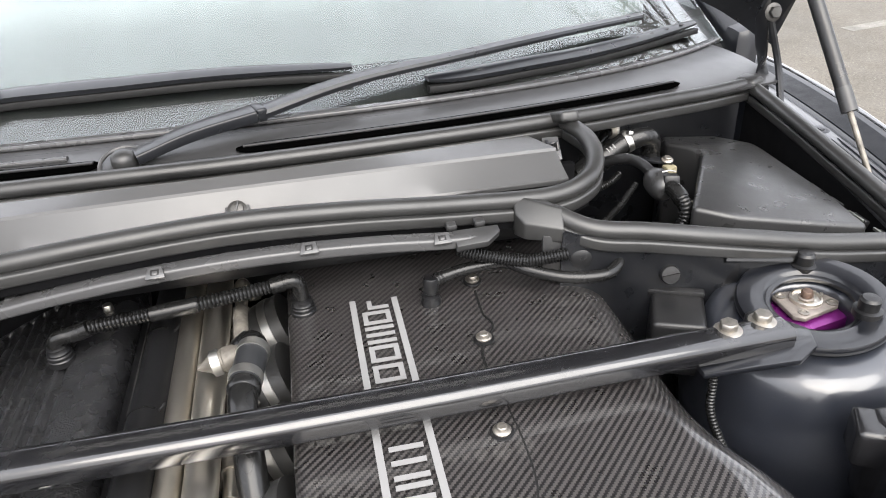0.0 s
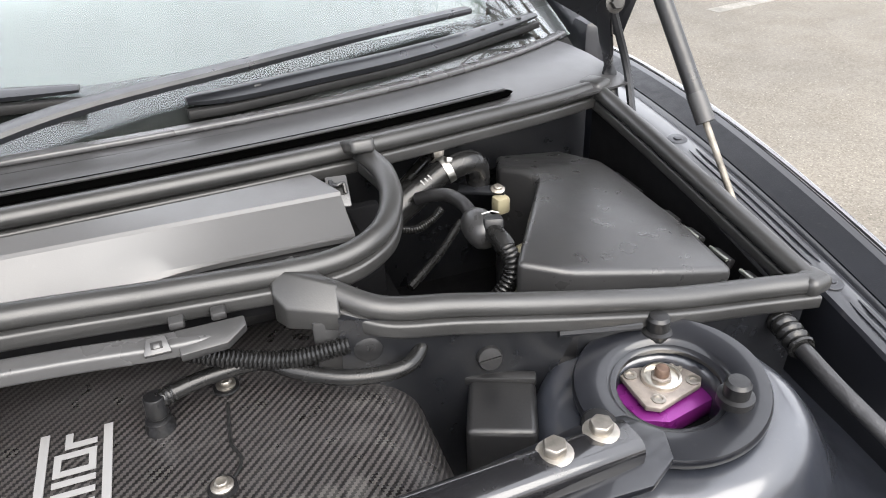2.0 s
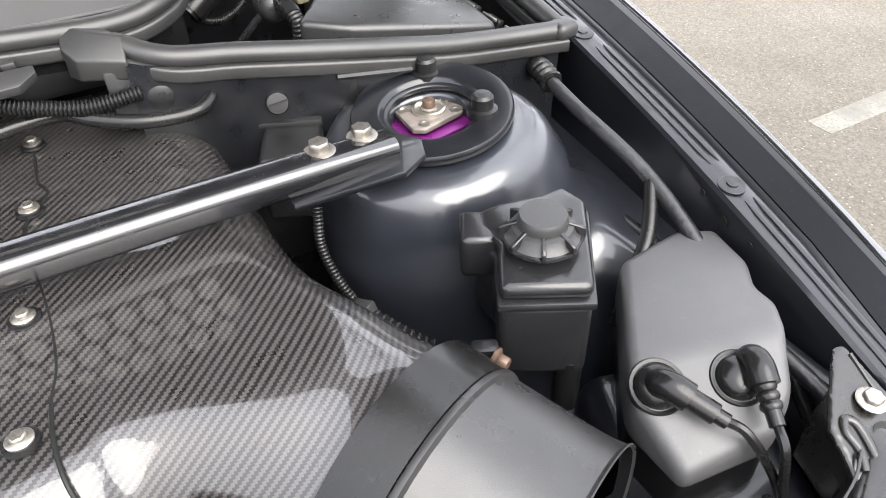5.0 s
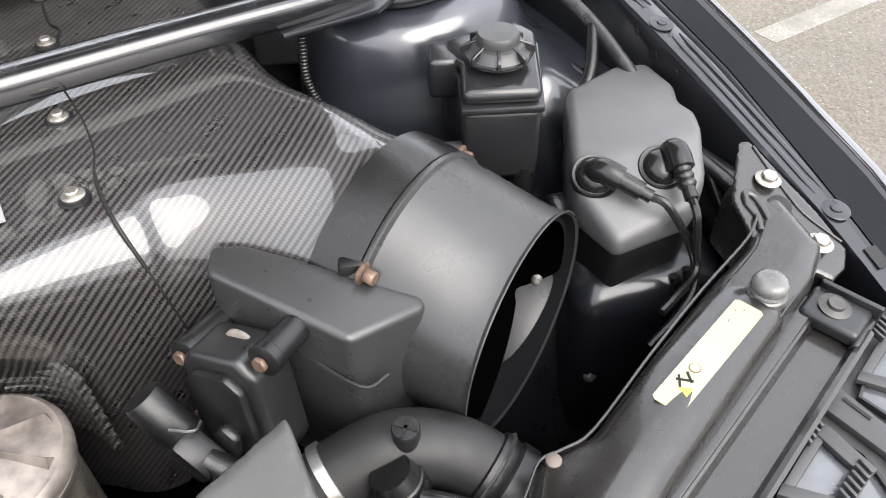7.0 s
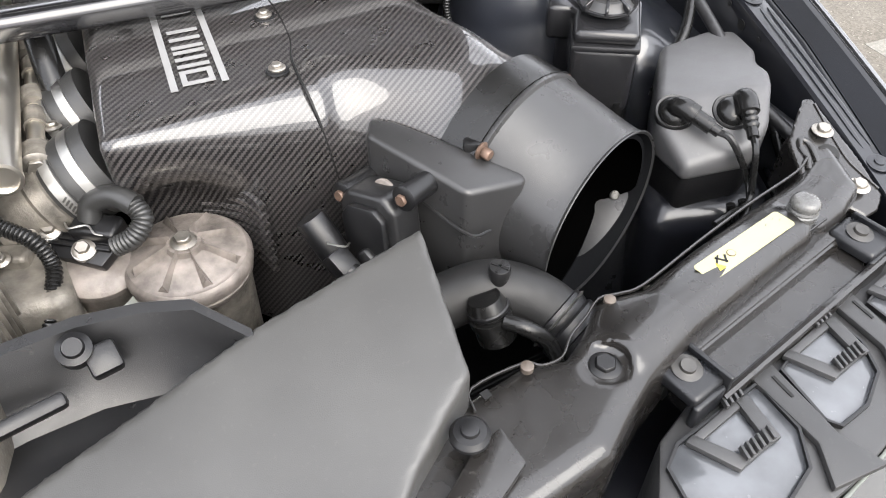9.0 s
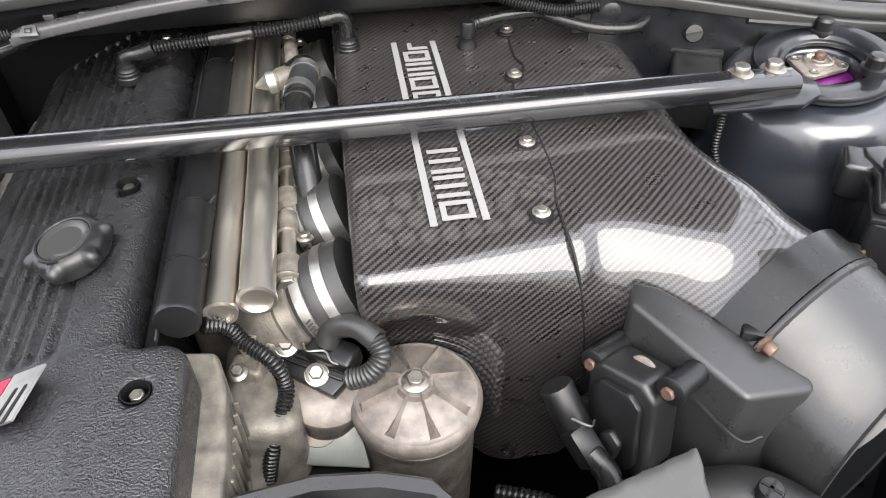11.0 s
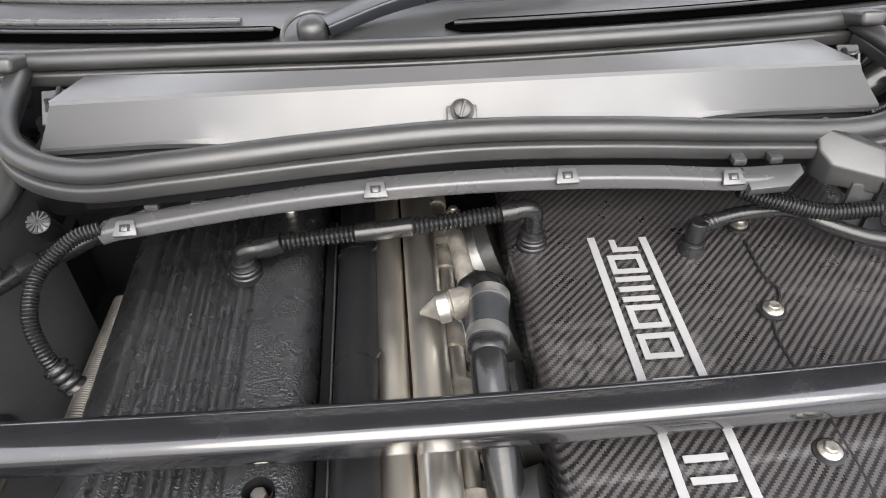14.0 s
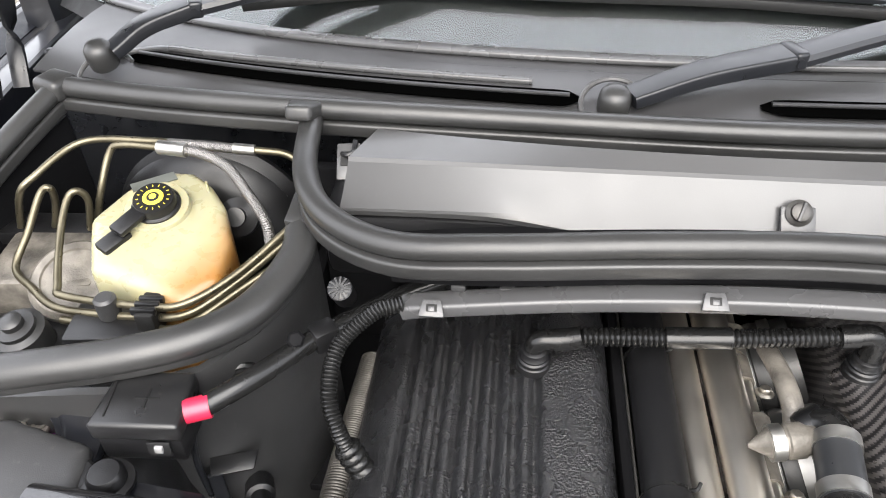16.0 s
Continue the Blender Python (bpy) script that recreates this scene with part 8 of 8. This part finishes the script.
part("seam", box(0.0011, 0.030, 0.0008, at(-0.4285, 0.5890, 0.8917, 6), 0), M_INK, jump)
part("latch", box(0.005, 0.003, 0.005, at(-0.3940, 0.5665, 0.8735, 3), 0.0005), M_WHITE, jump, "small white latch")
lead = thing("battery_cable", (-0.3365, 0.6406, 0.8823), "thick black battery cable with red end sleeve", "cable")
part("cable", tube([(-0.3740, 0.5905, 0.8846), (-0.3486, 0.6132, 0.8873), (-0.3188, 0.6527, 0.8840), (-0.2971, 0.6759, 0.8814), (-0.2655, 0.6980, 0.8850), (-0.2380, 0.7110, 0.8908)], 0.0072, 7, 14), M_HOSE, lead)
part("end_sleeve", tube([(-0.3830, 0.5870, 0.8842), (-0.3690, 0.5925, 0.8848)], 0.0078, 3, 14), M_RED, lead, "bright red rubber sleeve")
part("clip", box(0.018, 0.016, 0.018, at(-0.3129, 0.6567, 0.8839, 40), 0.003), M_PLASTIC_DARK, lead)
cond = thing("wiring_conduit", (-0.28, 0.6, 0.85), "black corrugated conduit from the cable duct", "conduit")
part("conduit", tube([(-0.2601, 0.6684, 0.9068), (-0.2780, 0.6604, 0.9050), (-0.2985, 0.6400, 0.8930), (-0.3010, 0.6140, 0.8780), (-0.2930, 0.5980, 0.8600), (-0.2850, 0.5920, 0.8430)], 0.0058, 8, 14, ribs=0.0026, depth=0.0011), M_HOSE, cond)
part("nut", tube([(-0.2890, 0.5945, 0.8510), (-0.2790, 0.5900, 0.8330)], 0.0092, 4, 14, ribs=0.006, depth=0.0016), M_HOSE, cond, "ribbed fitting")
single("heat_sleeve", tube([(-0.3035, 0.748, 0.757), (-0.307, 0.683, 0.756), (-0.310, 0.615, 0.755), (-0.312, 0.585, 0.74)], 0.0120, 8, 18, ribs=0.0022, depth=0.0007), M_SLEEVE, (-0.31, 0.65, 0.77), "dull metallic ribbed heat sleeve beside the head cover", "sleeve")
knob = single("breather_vent", lathe([(0.010, -0.02), (0.010, 0.0), (0.0105, 0.001), (0.0105, 0.006), (0.0092, 0.007), (0.003, 0.0075)], towards((-0.3033, 0.6779, 0.9063), (0, -0.5, 0.8)) @ Matrix.Scale(0.8, 4), 24), M_PLASTIC_DARK, (-0.3031, 0.6780, 0.8913), "small black ribbed breather vent on the bulkhead", "breather vent")
m = towards((-0.3033, 0.6779, 0.9063), (0, -0.5, 0.8)) @ Matrix.Scale(0.8, 4)
for k in range(12):
    part("rib", box(0.009, 0.0016, 0.0012, m @ Matrix.Rotation(radians(30 * k), 4, 'Z') @ pose(0.0055, 0, 0.0076), 0), M_PLASTIC_DARK, knob)
single("mount_nut", lathe([(0.0062, -0.006), (0.0062, 0.006), (0.0045, 0.0075), (0.002, 0.0077)], towards((-0.3288, 0.6456, 0.8902), (0.3, -0.6, 0.7)), 6), M_DARK, (-0.3287, 0.6457, 0.8822), "black hexagon nut on the well wall", "nut")
single("dipstick_pipe", tube([(-0.3600, 0.660, 0.735), (-0.3685, 0.630, 0.722), (-0.3745, 0.575, 0.719), (-0.3730, 0.562, 0.718), (-0.3620, 0.545, 0.716), (-0.3445, 0.520, 0.712), (-0.330, 0.508, 0.70)], 0.0026, 6, 8), mat("grimy_thin_pipe", (0.03, 0.027, 0.02), 0.45, metal=0.5), (-0.36, 0.55, 0.7), "thin grimy metal pipe low beside the engine", "pipe")
lh = thing("coolant_pipe", (-0.3346, 0.4379, 0.7120), "black hose with steel clamp beside the engine", "hose")
part("hose", tube([(-0.275, 0.500, 0.735), (-0.302, 0.490, 0.733), (-0.322, 0.476, 0.726), (-0.336, 0.461, 0.720), (-0.348, 0.450, 0.714)], 0.0145, 6, 18), M_HOSE, lh)
part("hose_clamp", lathe([(0.0148, -0.005), (0.0160, -0.005), (0.0160, 0.005), (0.0148, 0.005)], towards((-0.3365, 0.4605, 0.7195), (-0.70, -0.64, -0.33)), 28), M_GREYBOLT, lh, "dull steel band clamp")
part("neck", lathe([(0.0175, 0.0), (0.0185, 0.002), (0.0185, 0.009), (0.0165, 0.011), (0.0165, 0.016), (0.0200, 0.018), (0.0200, 0.026), (0.0180, 0.028)], towards((-0.3420, 0.4555, 0.7170), (-0.72, -0.61, -0.33)), 24), M_DARK, lh, "stepped black connector")
part("collar", tube([(-0.361, 0.4390, 0.708), (-0.400, 0.405, 0.690)], 0.0155, 5, 18, ribs=0.012, depth=0.002), M_DARK, lh)
wall_kit = thing("wall_bracket", (-0.378, 0.612, 0.78), "black pressed bracket bolted low on the well wall", "bracket")
part("shelf", prism([(-0.016, -0.008), (0.014, -0.008), (0.018, 0.006), (-0.016, 0.006)], 0, 0.003, at(-0.3780, 0.6105, 0.7960, 18, 14), 0.001), M_PLASTIC_DARK, wall_kit)
part("drop", box(0.010, 0.004, 0.05, at(-0.3880, 0.6000, 0.7720, 18), 0.001), M_PAINT_DULL, wall_kit)
part("plug", lathe([(0.011, -0.012), (0.011, 0.004), (0.008, 0.006), (0.008, 0.018), (0.005, 0.020)], towards((-0.366, 0.612, 0.757), (0.35, -0.8, 0.3)), 18), M_PLASTIC_DARK, wall_kit)
single("blanking_plug", lathe([(0.0115, -0.004), (0.0115, 0.002), (0.0095, 0.0035), (0.0075, 0.003), (0.0070, 0.005), (0.002, 0.0055)], towards((-0.3660, 0.6340, 0.8640), (0.42, -0.88, 0.15)), 24), M_PLASTIC_DARK, (-0.366, 0.634, 0.855), "round black rubber blanking plug in the well wall", "plug")
single("wall_seam", tube([(-0.3975, 0.6045, 0.872), (-0.3960, 0.6030, 0.840), (-0.3985, 0.6010, 0.805), (-0.3960, 0.6000, 0.770)], 0.0024, 6, 8), M_PAINT_DULL, (-0.397, 0.603, 0.82), "ragged black sealant seam on the well wall", "seam")
# strut top cover on the far tower
single("tower_cover", surf(lambda X, Y, Z: meet(d_poly(X, Y, [(-0.555, 0.50), (-0.46, 0.49), (-0.432, 0.53), (-0.44, 0.57), (-0.50, 0.585), (-0.57, 0.57)]), np.abs(Z - 0.862) - 0.006, 0.004), (-0.5820, 0.4672, 0.8502), (-0.4055, 0.6003, 0.8835), 0.004), M_PLASTIC_GREY, (-0.4935, 0.5394, 0.8619), "grey-black plastic plate over the strut tower", "cover", sharp=55)

# ---- bare tree beside the car ----
tree = thing("bare_tree", (6.0, 3.2, 0), "leafless tree with thin dark branches", "tree")
bmt = bmesh.new()
rng = random.Random(7)


def limb(p, d, r, length, depth):
    pts = [p]
    q = V(p)
    for k in range(3):
        d = (d + V((rng.uniform(-.22, .22), rng.uniform(-.22, .22), rng.uniform(-.1, .18)))).normalized()
        q = q + d * (length / 3)
        pts.append(q.copy())
    sweep(spline(pts, 2), circle(r, 5), up=(0.3, 0.2, 1) if abs(d.z) < 0.95 else (1, 0, 0), scale=lambda t: 1 - 0.45 * t, bm=bmt)
    if depth:
        for _ in range(4 if depth > 1 else 3):
            s = pts[rng.randint(1, 3)]
            nd = (d + V((rng.uniform(-1, 1), rng.uniform(-1, 1), rng.uniform(-.35, .5)))).normalized()
            limb(s, nd, r * 0.48, length * 0.66, depth - 1)


trunk = part("trunk", tube([(6.0, 3.2, 0), (5.95, 3.3, 1.3), (5.7, 3.6, 2.5)], 0.14, 6, 12), M_BARK, tree)
for a in ((-0.8, -0.35, 0.45), (-0.75, 0.15, 0.5), (0.5, -0.4, 0.7), (-0.4, -0.9, 0.55), (-0.2, 0.8, 0.5), (-0.7, 0.5, 0.4), (0.3, 0.8, 0.5)):
    limb(V((5.7, 3.6, 2.5)), V(a).normalized(), 0.05, 2.0, 4)
part("crown", bmt, M_BARK, tree)
